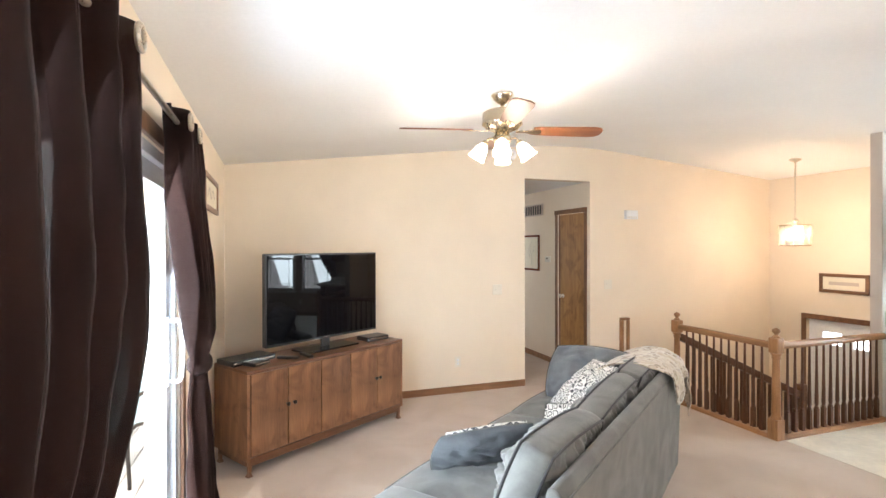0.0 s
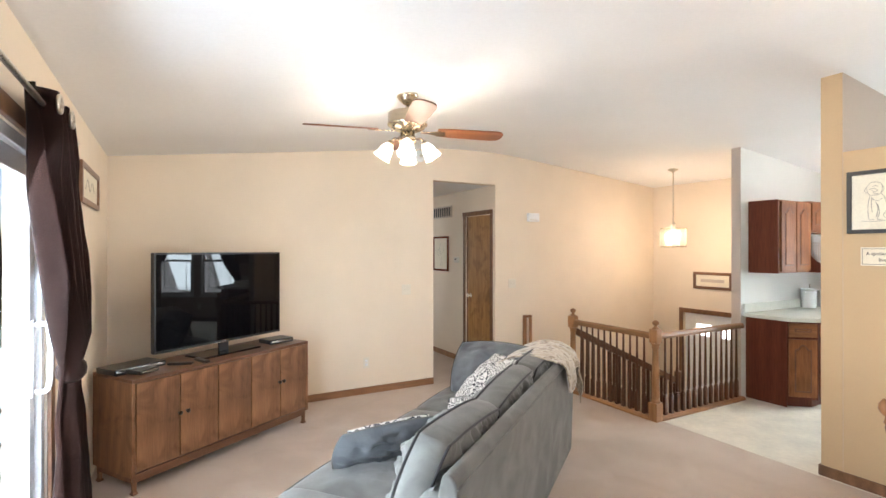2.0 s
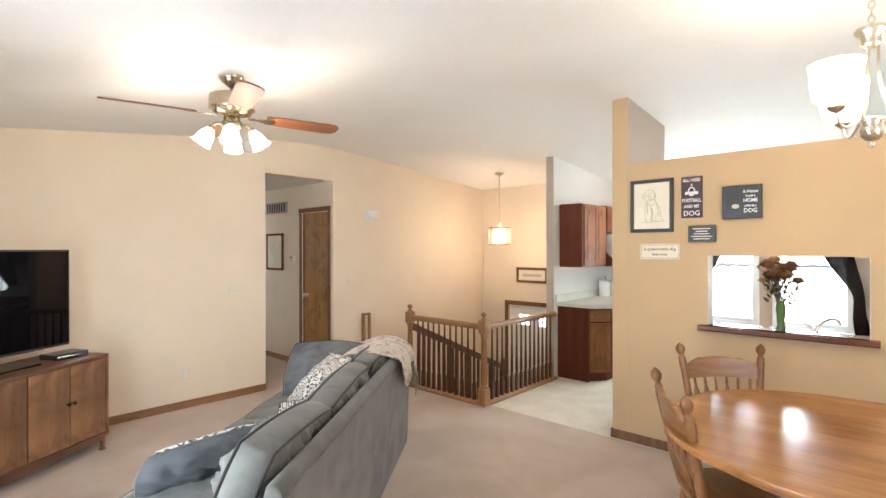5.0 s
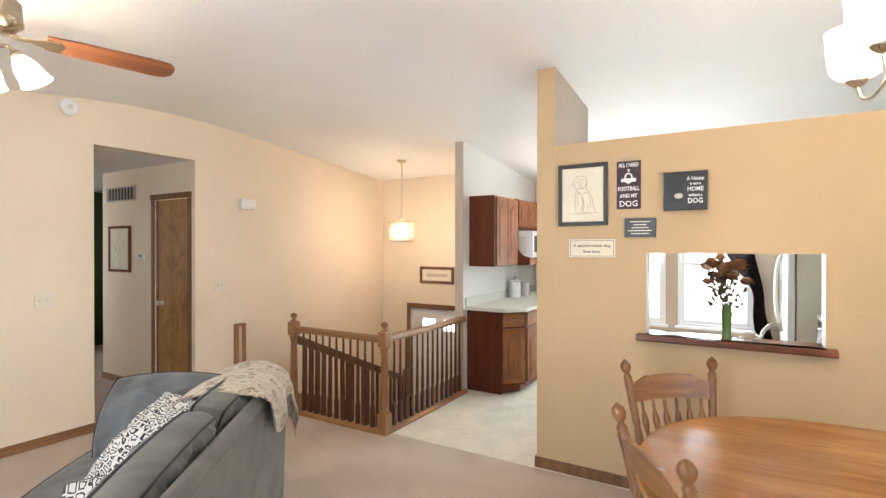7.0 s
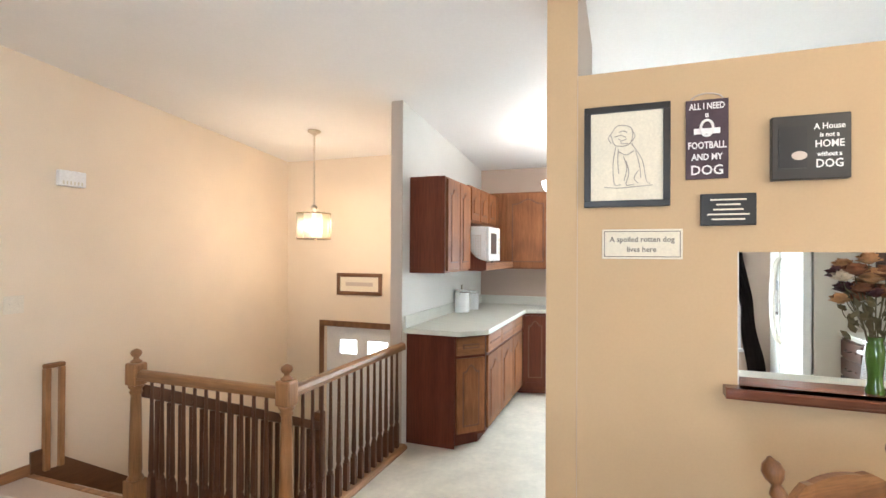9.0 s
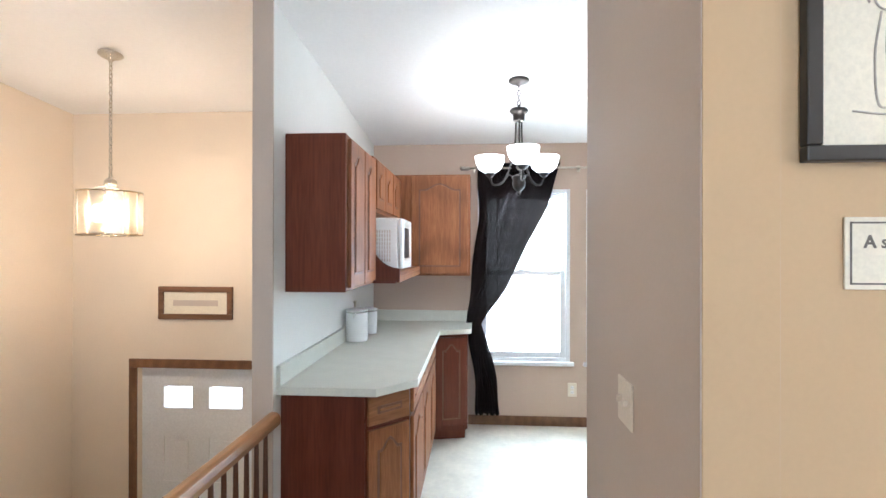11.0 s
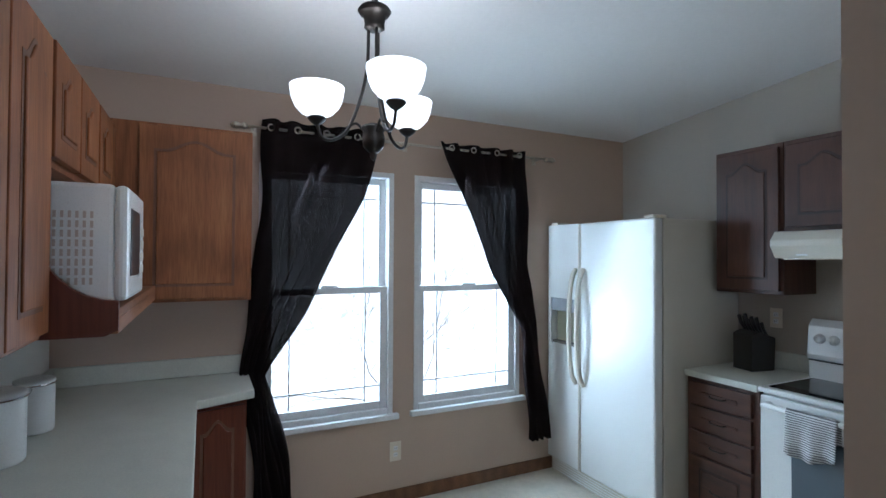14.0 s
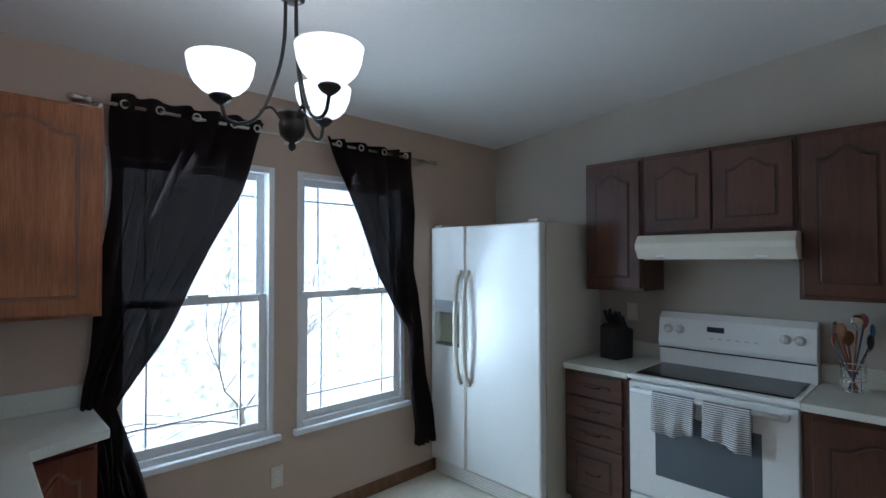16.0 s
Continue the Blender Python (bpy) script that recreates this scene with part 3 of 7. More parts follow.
# patio curtains
rod = thing("curtain_rod", Matrix(), "thin brushed nickel curtain rod above the patio door", "curtain rod")
bm = B()
tube(bm, [(-0.36, -0.25, 2.07), (-0.36, 2.72, 2.07)], 0.010, 12)
part("pole", bm, M_NICKEL, rod, "", True)
for y in (-0.2, 2.68):
    bm = B()
    box(bm, XL, -0.35, y - 0.008, y + 0.008, 2.06, 2.08)
    box(bm, XL, XL + 0.006, y - 0.02, y + 0.02, 2.03, 2.11, 0.003)
    part("bracket", bm, M_NICKEL, rod)
c1 = thing("curtain", Matrix(), "dark brown grommet curtain, tied back beside the patio door", "curtain", "patio curtains")
curtain("panel", -0.36, [(2.125, 0.05, 1.36, 0.045, 0), (1.75, 0.05, 1.42, 0.045, 0.0), (1.52, 0.08, 1.385, 0.045, 0.01), (1.38, 0.1, 1.31, 0.04, 0.015), (1.27, 0.13, 1.22, 0.04, 0.015), (1.12, 0.17, 1.04, 0.035, 0.015), (0.95, 0.26, 0.8, 0.03, 0.01), (0.8, 0.28, 0.66, 0.035, 0.02), (0.3, 0.2, 0.78, 0.04, 0.02), (0.02, 0.15, 0.86, 0.045, 0.02)], 6.5, M_CURTAIN, c1, 0.15)
grommets(-0.30, 2.07, (0.62, 0.9, 1.19), c1, 0.028)
c2 = thing("curtain", Matrix(), "dark brown grommet curtain, knotted low beside the patio door", "curtain", "patio curtains")
curtain("panel", -0.36, [(2.125, 1.93, 2.46, 0.04, 0), (1.8, 1.93, 2.52, 0.045, 0.01), (1.45, 2.02, 2.56, 0.05, 0.03), (1.22, 2.2, 2.52, 0.045, 0.04), (1.1, 2.3, 2.48, 0.03, 0.03), (1.02, 2.32, 2.5, 0.03, 0.02), (0.6, 2.3, 2.7, 0.04, 0.02), (0.02, 2.28, 2.95, 0.045, 0.02)], 4.5, M_CURTAIN, c2, 0.4)
bm = B()
lathe(bm, [(0.06, -0.04), (0.085, -0.02), (0.09, 0.0), (0.085, 0.02), (0.06, 0.04)], -0.335, 2.39, 1.08, 16, Matrix.Diagonal((0.6, 1.1, 1.0, 1.0)))
part("knot", bm, M_CURTAIN, c2, "knot of gathered cloth", True)
grommets(-0.31, 2.07, (1.98, 2.22), c2, 0.028)

# kitchen curtains
rod = thing("curtain_rod", Matrix(), "slim nickel curtain rod above the kitchen windows", "curtain rod")
KX, KZ = XW - 0.085, 2.235
bm = B()
tube(bm, [(KX, 0.06, KZ), (KX, 2.04, KZ)], 0.008, 10)
part("pole", bm, M_NICKEL, rod, "", True)
for y, s in ((2.04, 1), (0.06, -1)):
    bm = B()
    lathe(bm, [(0.008, 0), (0.017, 0.006), (0.018, 0.02), (0.01, 0.03), (0.016, 0.045), (0.02, 0.065), (0.008, 0.085)], KX, y, KZ, 12, Matrix.Rotation(-s * math.pi / 2, 4, "X"))
    part("finial", bm, M_NICKEL, rod, "", True)
for y in (2.0, 1.1, 0.1):
    bm = B()
    box(bm, KX, XW, y - 0.006, y + 0.006, KZ - 0.006, KZ + 0.006)
    box(bm, XW - 0.006, XW, y - 0.015, y + 0.015, KZ - 0.03, KZ + 0.03, 0.002)
    part("bracket", bm, M_NICKEL, rod)
c3 = thing("curtain", Matrix(), "black sheer grommet curtain, tied back beside the kitchen window", "curtain", "kitchen curtains")
curtain("panel", KX, [(2.285, 1.25, 1.955, 0.03, 0), (1.9, 1.385, 1.965, 0.03, 0), (1.5, 1.57, 1.99, 0.03, 0), (1.2, 1.74, 2.035, 0.028, 0), (1.0, 1.87, 2.06, 0.024, -0.01), (0.9, 1.93, 2.06, 0.018, -0.01), (0.78, 1.89, 2.04, 0.02, -0.01), (0.4, 1.81, 2.0, 0.028, -0.01), (0.12, 1.77, 1.98, 0.03, -0.01)], 6.0, M_CURTAINB, c3, 0.2)
grommets(KX - 0.03, KZ, (1.32, 1.44, 1.62, 1.78, 1.92), c3, 0.017)
c4 = thing("curtain", Matrix(), "black sheer grommet curtain, tied back beside the fridge", "curtain", "kitchen curtains")
curtain("panel", KX, [(2.27, 0.24, 0.90, 0.028, 0), (1.9, 0.235, 0.72, 0.03, 0), (1.5, 0.22, 0.52, 0.03, 0), (1.2, 0.18, 0.36, 0.026, 0), (1.06, 0.15, 0.27, 0.02, 0), (0.96, 0.13, 0.24, 0.018, 0), (0.6, 0.08, 0.22, 0.025, 0), (0.26, 0.02, 0.19, 0.028, 0)], 5.0, M_CURTAINB, c4, 0.7)
grommets(KX - 0.03, KZ, (0.3, 0.48, 0.66, 0.82), c4, 0.017)

# front door, half a storey down
d = tagged(new("door_2"), "white front door with two small lights, closed", "front door", "", "structure")
bm = B()
x0, x1 = XE + 0.05, XE + 0.09
for y0, y1 in ((ED0, ED0 + 0.14), (3.90 + 0.06, 4.09 - 0.0), (ED1 - 0.17, ED1)):
    box(bm, x0, x1, y0, y1, LAND, EDZ - 0.004)
for z0, z1 in ((LAND, -1.15), (-0.35, -0.2), (0.14, 0.35), (0.51, EDZ - 0.004)):
    for y0, y1 in ((ED0 + 0.14, 3.96), (4.09, ED1 - 0.17)):
        box(bm, x0, x1, y0, y1, z0, z1)
for z0, z1 in ((-1.15, -0.35), (-0.2, 0.14)):
    for y0, y1 in ((ED0 + 0.14, 3.96), (4.09, ED1 - 0.17)):
        box(bm, x0 + 0.012, x1 - 0.012, y0, y1, z0, z1)
        box(bm, x0 + 0.004, x1 - 0.02, y0 + 0.035, y1 - 0.035, z0 + 0.035, z1 - 0.035, 0.006)
part("door_leaf", bm, M_WHITE, d)
for y0, y1 in ((ED0 + 0.14, 3.96), (4.09, ED1 - 0.17)):
    bm = B()
    box(bm, x0 + 0.016, x0 + 0.022, y0, y1, 0.35, 0.51)
    part("pane", bm, M_GLASS, d).visible_shadow = False
bm = B()
lathe(bm, [(0.03, 0), (0.03, 0.008), (0.012, 0.012), (0.012, 0.035), (0.026, 0.045), (0.028, 0.06), (0.018, 0.07)], x0, 3.64, -0.42, 14, Matrix.Rotation(-math.pi / 2, 4, "Y"))
part("door_knob", bm, M_NICKEL, d, "", True)
casing("trim_front_door", [(XE - 0.016, XE, ED0 - 0.06, ED1 + 0.06, EDZ, EDZ + 0.065), (XE - 0.016, XE, ED1, ED1 + 0.06, LAND, EDZ), (XE - 0.016, XE, ED0 - 0.06, ED0, LAND, EDZ)], M_TRIM, "dark oak casing round the front door")

# hall closet door
d = tagged(new("door_3"), "flush birch hall door, closed", "door", "", "structure")
bm = B()
box(bm, 3.64, 3.675, 5.13, 5.67, 0.012, 2.03, 0.002)
part("door_leaf", bm, M_DOORWOOD, d)
bm = B()
lathe(bm, [(0.026, 0), (0.026, 0.006), (0.01, 0.01), (0.01, 0.03), (0.024, 0.04), (0.026, 0.055), (0.012, 0.062)], 3.64, 5.6, 0.95, 12, Matrix.Rotation(-math.pi / 2, 4, "Y"))
part("door_knob", bm, M_NICKEL, d, "", True)
casing("trim_hall_door", [(3.60, 3.618, 5.04, 5.76, 2.03, 2.09), (3.606, 3.62, 5.70, 5.755, 0, 2.03), (3.606, 3.62, 5.045, 5.10, 0, 2.03), (3.63, 3.70, 5.67, 5.7, 0, 2.03), (3.63, 3.70, 5.1, 5.13, 0, 2.03)], M_TRIM, "dark oak casing round the hall door")


# ---- stairs and railing ----
st = tagged(new("stairs"), "carpeted stairs going down to the entry", "stairs", "", "structure")
for i in range(7):
    z = -(i + 1) * 1.37 / 8
    x = 4.0 + i * 0.257
    bm = B()
    box(bm, x - 0.02, x + 0.262, 3.99, YT - 0.02, z - 0.171, z, 0.008)
    part("step", bm, M_CARPET, st)
bm = B()
prism(bm, [(3.98, 0.0), (3.98, 0.15), (4.05, 0.15), (5.85, -1.15), (5.85, -1.37), (5.8, -1.37)], "y", YT - 0.018, YT)
part("skirt_board", bm, M_TRIM, st)
bm = B()
box(bm, 3.955, 4.0, 2.95, YT, -0.15, 0.004, 0.006)
box(bm, 3.955, 5.29, 2.90, 2.955, -0.15, 0.006, 0.006)
structure("trim_stairwell", bm, M_OAKX, "oak edging round the stairwell", "trim")


def newel_post(m, label):
    e = thing("newel_post", m, label, "newel post", "stair railing")
    bm = B()
    box(bm, -0.045, 0.045, -0.045, 0.045, 0, 0.17, 0.004)
    part("base_block", bm, M_OAK, e)
    bm = B()
    lathe(bm, [(0.042, 0.17), (0.044, 0.18), (0.034, 0.195), (0.033, 0.21), (0.036, 0.22), (0.033, 0.4), (0.029, 0.6), (0.027, 0.66), (0.036, 0.675), (0.03, 0.69), (0.042, 0.705), (0.042, 0.715)], n=18)
    part("shaft", bm, M_OAK, e, "", True)
    bm = B()
    box(bm, -0.043, 0.043, -0.043, 0.043, 0.715, 0.845, 0.012)
    part("top_block", bm, M_OAK, e)
    bm = B()
    lathe(bm, [(0.03, 0.845), (0.032, 0.853), (0.016, 0.864), (0.014, 0.874), (0.026, 0.886), (0.032, 0.9), (0.026, 0.914), (0.012, 0.922), (0.002, 0.926)], n=16)
    part("finial", bm, M_OAK, e, "", True)
    return e


NA, NB = (3.93, 2.885), (3.93, 3.945)
na = newel_post(pose(*NA, 0), "golden oak turned newel post at the railing corner")
copy_thing(na, pose(*NB, 0))["label"] = "golden oak turned newel post at the stair head"


def baluster_mesh(h, z0):
    bm = B()
    box(bm, -0.016, 0.016, -0.016, 0.016, z0, z0 + 0.17, 0.002)
    lathe(bm, [(0.016, z0 + 0.17), (0.018, z0 + 0.18), (0.011, z0 + 0.195), (0.016, z0 + 0.21), (0.0155, z0 + 0.25), (0.011, h * 0.72), (0.009, h)], n=10)
    return bm


def railing(name, label, length, m, n, mat):
    """A level railing along its own x, from one newel to the next."""
    e = thing(name, m, label, "railing", "stair railing")
    bm = B()
    prism(bm, [(-0.03, 0.75), (-0.034, 0.775), (-0.026, 0.797), (-0.01, 0.806), (0.01, 0.806), (0.026, 0.797), (0.034, 0.775), (0.03, 0.75)], "x", 0, length, 0.003)
    part("handrail", bm, mat, e, "rubbed honey oak handrail")
    bm = B()
    prism(bm, [(-0.05, 0.0), (-0.05, 0.018), (-0.03, 0.035), (0.03, 0.035), (0.05, 0.018), (0.05, 0.0)], "x", 0, length, 0.002)
    part("shoe_rail", bm, mat, e)
    b = part("baluster", baluster_mesh(0.752, 0.033), M_BAL, e)
    b.location = (length / (n + 1), 0, 0)
    for i in range(1, n):
        share(b, e, Matrix.Translation((length * (i + 1) / (n + 1), 0, 0)))
    return e


railing("railing", "golden oak railing with turned balusters beside the kitchen", 1.315, pose(NA[0] + 0.045, NA[1], 0), 14, M_OAKX)
railing("railing", "golden oak railing with turned balusters beside the sofa", 0.97, pose(NA[0], NA[1] + 0.045, 0, 0, 0, 90), 11, M_OAKX)
# railing down the flight
e = thing("stair_railing", pose(3.975, 3.97, 0), "dark-stained oak railing descending with the stairs", "railing", "stair railing")
SL = 0.8 / 1.8
bm = B()
prism(bm, [(0, 0.63), (0, 0.71), (1.8, 0.71 - 0.8), (1.8, 0.63 - 0.8)], "y", -0.03, 0.03, 0.008)
part("handrail", bm, M_BAL, e, "dark sloping handrail")
bm = B()
prism(bm, [(0, -0.2), (0, -0.02), (1.8, -0.02 - 0.8), (1.8, -0.17 - 0.8)], "y", -0.02, 0.02, 0.004)
part("skirt_board", bm, M_TRIM, e)
bm = B()
box(bm, -0.014, 0.014, -0.014, 0.014, 0, 0.66, 0.003)
b = part("baluster", bm, M_BAL, e)
b.location = (0.12, 0, -0.03 - 0.12 * SL)
for i in range(1, 20):
    share(b, e, Matrix.Translation((0.12 + i * 0.085, 0, -0.03 - (0.12 + i * 0.085) * SL)))
bm = B()
box(bm, 1.78, 1.86, -0.04, 0.04, LAND, 0.0, 0.008)
part("end_post", bm, M_TRIM, e)

# short trim post on the wall at the stair head
e = thing("wall_post", pose(4.11, YT, 0), "narrow oak half-post fixed to the wall at the stair head", "wall post")
for a, b in ((-0.062, -0.028), (0.028, 0.062)):
    bm = B()
    box(bm, a, b, -0.05, 0, 0, 0.69, 0.006)
    part("stile", bm, M_OAK, e)
bm = B()
box(bm, -0.062, 0.062, -0.052, 0, 0.69, 0.72, 0.008)
part("cap", bm, M_OAKX, e)
bm = B()
box(bm, -0.028, 0.028, -0.02, 0, 0, 0.69)
part("inset", bm, M_CREAM, e)


# ---- living room ----
def lab(name, m, label, category, group=""):
    return thing(name, m, label, category, group)


# media console across the corner
con = lab("media_console", pose(-0.19, 3.57, 0, 0, 0, 32.5), "walnut media console with five flush doors on a leg frame", "console")
CL, CD, CH = 1.56, 0.46, 0.742
bm = B()
box(bm, 0, CL, 0, CD, CH - 0.022, CH, 0.003)
part("top", bm, M_WALNUTX, con)
for xa, xb in ((0, 0.022), (CL - 0.022, CL)):
    bm = B()
    box(bm, xa, xb, 0, CD, 0.115, CH - 0.022, 0.002)
    part("side_panel", bm, M_WALNUT, con)
bm = B()
box(bm, 0.022, CL - 0.022, 0.02, CD, 0.115, CH - 0.022)
part("carcass", bm, M_WALNUTX, con)
bm = B()
box(bm, 0.022, CL - 0.022, 0.0, 0.02, 0.115, 0.137, 0.002)
part("bottom_rail", bm, M_WALNUTX, con)
w = (CL - 0.044 - 6 * 0.008) / 5
for i in range(5):
    a = 0.022 + 0.008 + i * (w + 0.008)
    bm = B()
    box(bm, -w / 2, w / 2, -0.009, 0.009, -0.284, 0.284, 0.003)
    dr = part("door", bm, M_WALNUT, con)
    dr.location = (a + w / 2, 0.009, 0.43)
    dr["label"] = "figured walnut door"
for xk in (0.315, 0.372, 1.21, 1.255):
    bm = B()
    lathe(bm, [(0.007, 0), (0.006, 0.012), (0.014, 0.018), (0.015, 0.026), (0.008, 0.03)], xk, 0.0, 0.45, 12, Matrix.Rotation(math.pi / 2, 4, "X"))
    part("knob", bm, M_BRONZE, con, "small dark metal knob", True)
bm = B()
for q in ((0.0, CL, 0.015, 0.04), (0.0, CL, CD - 0.04, CD - 0.015)):
    box(bm, q[0] + 0.03, q[1] - 0.03, q[2], q[3], 0.075, 0.115, 0.003)
box(bm, 0.01, 0.035, 0.04, CD - 0.04, 0.075, 0.115, 0.003)
box(bm, CL - 0.035, CL - 0.01, 0.04, CD - 0.04, 0.075, 0.115, 0.003)
part("leg_frame", bm, M_WALNUTX, con)
for xk in (0.03, CL - 0.03):
    for yk in (0.03, CD - 0.03):
        bm = B()
        lathe(bm, [(0.024, 0), (0.026, 0.008), (0.015, 0.02), (0.018, 0.1), (0.02, 0.115)], xk, yk, 0, 4, Matrix.Rotation(math.pi / 4, 4, "Z"))
        part("leg", bm, M_WALNUT, con)


def on_console(x, y, z=CH, rz=0):
    return pose(-0.19, 3.57, 0, 0, 0, 32.5) @ pose(x, y, z, 0, 0, rz)


# television
tv = lab("television", on_console(0.287 + 0.5825, 0.24), "large black flat television on the walnut console", "television")
TW, TH = 1.165, 0.725
bm = B()
box(bm, -TW / 2, TW / 2, 0.0, 0.045, 0.085, 0.085 + TH, 0.006)
box(bm, -TW / 2 + 0.12, TW / 2 - 0.12, 0.045, 0.075, 0.2, 0.66, 0.01)
part("housing", bm, M_BLACK, tv)
bm = B()
box(bm, -TW / 2 + 0.013, TW / 2 - 0.013, -0.003, 0.001, 0.105, 0.085 + TH - 0.014)
part("screen", bm, M_SCREEN, tv, "glossy black screen")
bm = B()
for q in ((-TW / 2, TW / 2, 0.085, 0.089),):
    box(bm, q[0], q[1], -0.002, 0.002, q[2], q[3])
part("lower_trim", bm, M_CHROME, tv)
bm = B()
box(bm, -0.045, 0.045, 0.01, 0.035, 0.012, 0.09, 0.008)
part("neck", bm, M_BLACK, tv)
bm = B()
box(bm, -0.27, 0.27, -0.11, 0.12, 0.0, 0.014, 0.006)
part("stand_base", bm, M_SCREEN, tv)
bm = B()
box(bm, -0.03, 0.03, -0.0035, -0.003, 0.098, 0.104)
part("badge", bm, M_CHROME, tv)


def slab_box(name, label, cat, m, w, d, h, mat, strip=None):
    e = lab(name, m, label, cat)
    bm = B()
    box(bm, -w / 2, w / 2, -d / 2, d / 2, 0.004, h, 0.004)
    part("case", bm, mat, e)
    bm = B()
    box(bm, -w / 2 + 0.01, w / 2 - 0.01, -d / 2 - 0.002, -d / 2 + 0.001, h * 0.4, h * 0.75)
    part("front_strip", bm, strip or M_CHROME, e)
    for sx in (-1, 1):
        for sy in (-1, 1):
            bm = B()
            lathe(bm, [(0.008, 0), (0.008, 0.005)], sx * (w / 2 - 0.02), sy * (d / 2 - 0.02), 0, 8)
            part("foot", bm, M_BLACK, e)
    return e


slab_box("disc_player", "thin black disc player with a silver strip on the console", "disc player", on_console(0.17, 0.30, CH, 4), 0.36, 0.2, 0.042, M_BLACK)
slab_box("cable_box", "black cable box at the end of the console", "cable box", on_console(1.37, 0.2, CH, -6), 0.24, 0.17, 0.042, M_BLACK)
slab_box("game_box", "small black box beside the television", "media box", on_console(0.16, 0.15, CH, 14), 0.15, 0.11, 0.03, M_BLACK)
for x, y, rz in ((0.42, 0.14, 35), (0.56, 0.1, -10)):
    e = lab("remote_control", on_console(x, y, CH, rz), "black remote control lying on the console", "remote control", "remotes")
    bm = B()
    box(bm, -0.022, 0.022, -0.085, 0.085, 0, 0.02, 0.006)
    part("case", bm, M_BLACK, e)
    bm = B()
    for i in range(5):
        for j in range(3):
            box(bm, -0.014 + j * 0.011, -0.007 + j * 0.011, -0.05 + i * 0.022, -0.038 + i * 0.022, 0.02, 0.022)
    part("buttons", bm, M_INK, e)

# sofa
SM = pose(0.99, 1.42, 0, 0, 0, 36.5)
sofa = lab("sofa", SM, "slate-grey velour three-seat sofa with loose back cushions", "sofa")
SA, SB, SD = -0.15, 2.19, 0.92


def soft_square(u, v, k):
    """A square with rounded corners: k from 0, sharp, to 1, round."""
    return u * math.sqrt(1 - 0.5 * k * v * v), v * math.sqrt(1 - 0.5 * k * u * u)


def stuffed(w, d, band, bulge, k=0.3, n=34, seed=0.0, rumple=0.012, pucker=0.006, slump=0.0):
    """A stuffed cushion of two swollen faces and a side band between them, middle at the origin."""
    p = bmesh.new()

    def face_z(u, v, side):
        full = max(0.0, (1 - abs(u) ** 2.2) * (1 - abs(v) ** 2.2)) ** 0.7
        edge = max(abs(u), abs(v))
        z = bulge * full + rumple * full * noise.noise(Vector((u * 2.3 + seed, v * 2.3, side * 3.0 + seed)))
        for m_, a_ in ((1.0, 1.0), (2.1, 0.5)):
            ridge = 1 - abs(noise.noise(Vector(((u * 2.4 + 1.7 * v) * m_ + seed, (v * 1.5 - u) * m_, seed + side))))
            z -= rumple * a_ * full * ridge ** 7
        along = v if abs(u) > abs(v) else u
        z += pucker * edge ** 4 * (1 - edge ** 14) * noise.noise(Vector((along * 12 + seed, side * 4.0, seed)))
        return band / 2 + z

    grid = {}
    for side in (1, -1):
        for i in range(n + 1):
            for j in range(n + 1):
                u, v = 2 * i / n - 1, 2 * j / n - 1
                x, y = soft_square(u, v, k)
                drop = -slump * (1 - u * u) * max(0.0, v)
                grid[side, i, j] = p.verts.new((x * w / 2, y * d / 2 + drop, side * face_z(u, v, side)))
        for i in range(n):
            for j in range(n):
                f = [grid[side, i, j], grid[side, i + 1, j], grid[side, i + 1, j + 1], grid[side, i, j + 1]]
                p.faces.new(f if side == 1 else f[::-1])
    ring = [(i, 0) for i in range(n)] + [(n, j) for j in range(n)] + [(n - i, n) for i in range(n)] + [(0, n - j) for j in range(n)]
    rings = [[grid[1, i, j] for i, j in ring]]
    for t in (0.25, 0.0, -0.25):
        out = 1 + 0.07 * (1 - 4 * t * t) * (0.7 + 0.5 * noise.noise(Vector((seed, t, 2.0))))
        rings.append([p.verts.new((grid[1, i, j].co.x * out, grid[1, i, j].co.y * out, t * band)) for i, j in ring] if band > 0.05 else None)
    rings = [r for r in rings if r] + [[grid[-1, i, j] for i, j in ring]]
    for r0, r1 in zip(rings, rings[1:]):
        for i in range(len(ring)):
            p.faces.new((r0[(i + 1) % len(ring)], r0[i], r1[i], r1[(i + 1) % len(ring)]))
    bmesh.ops.recalc_face_normals(p, faces=p.faces[:])
    for f in p.faces:
        f.smooth = True
    seams = [[Vector(grid[side, i, j].co) for i, j in ring + ring[:1]] for side in (1, -1)]
    return p, seams


bm = B()
box(bm, SA + 0.02, SB - 0.02, 0.03, SD - 0.04, 0.05, 0.32, 0.02, 3)
part("base", bm, M_SOFA, sofa)
bm = B()
prism(bm, [(0.01, 0.03), (0.0, 0.35), (-0.012, 0.70), (-0.008, 0.765), (0.010, 0.79), (0.03, 0.798), (0.05, 0.79), (0.06, 0.75), (0.12, 0.4), (0.16, 0.03)], "x", SA, SB, 0.010)
part("backrest", bm, M_SOFA, sofa, "plain upholstered back")
bm = B()
tube(bm, [(SA + 0.004 + (SB - SA - 0.008) * i / 30, -0.012, 0.752 + 0.002 * math.sin(i * 1.3)) for i in range(31)], 0.005, 8)
part("back_piping", bm, M_SOFA, sofa, "", True)
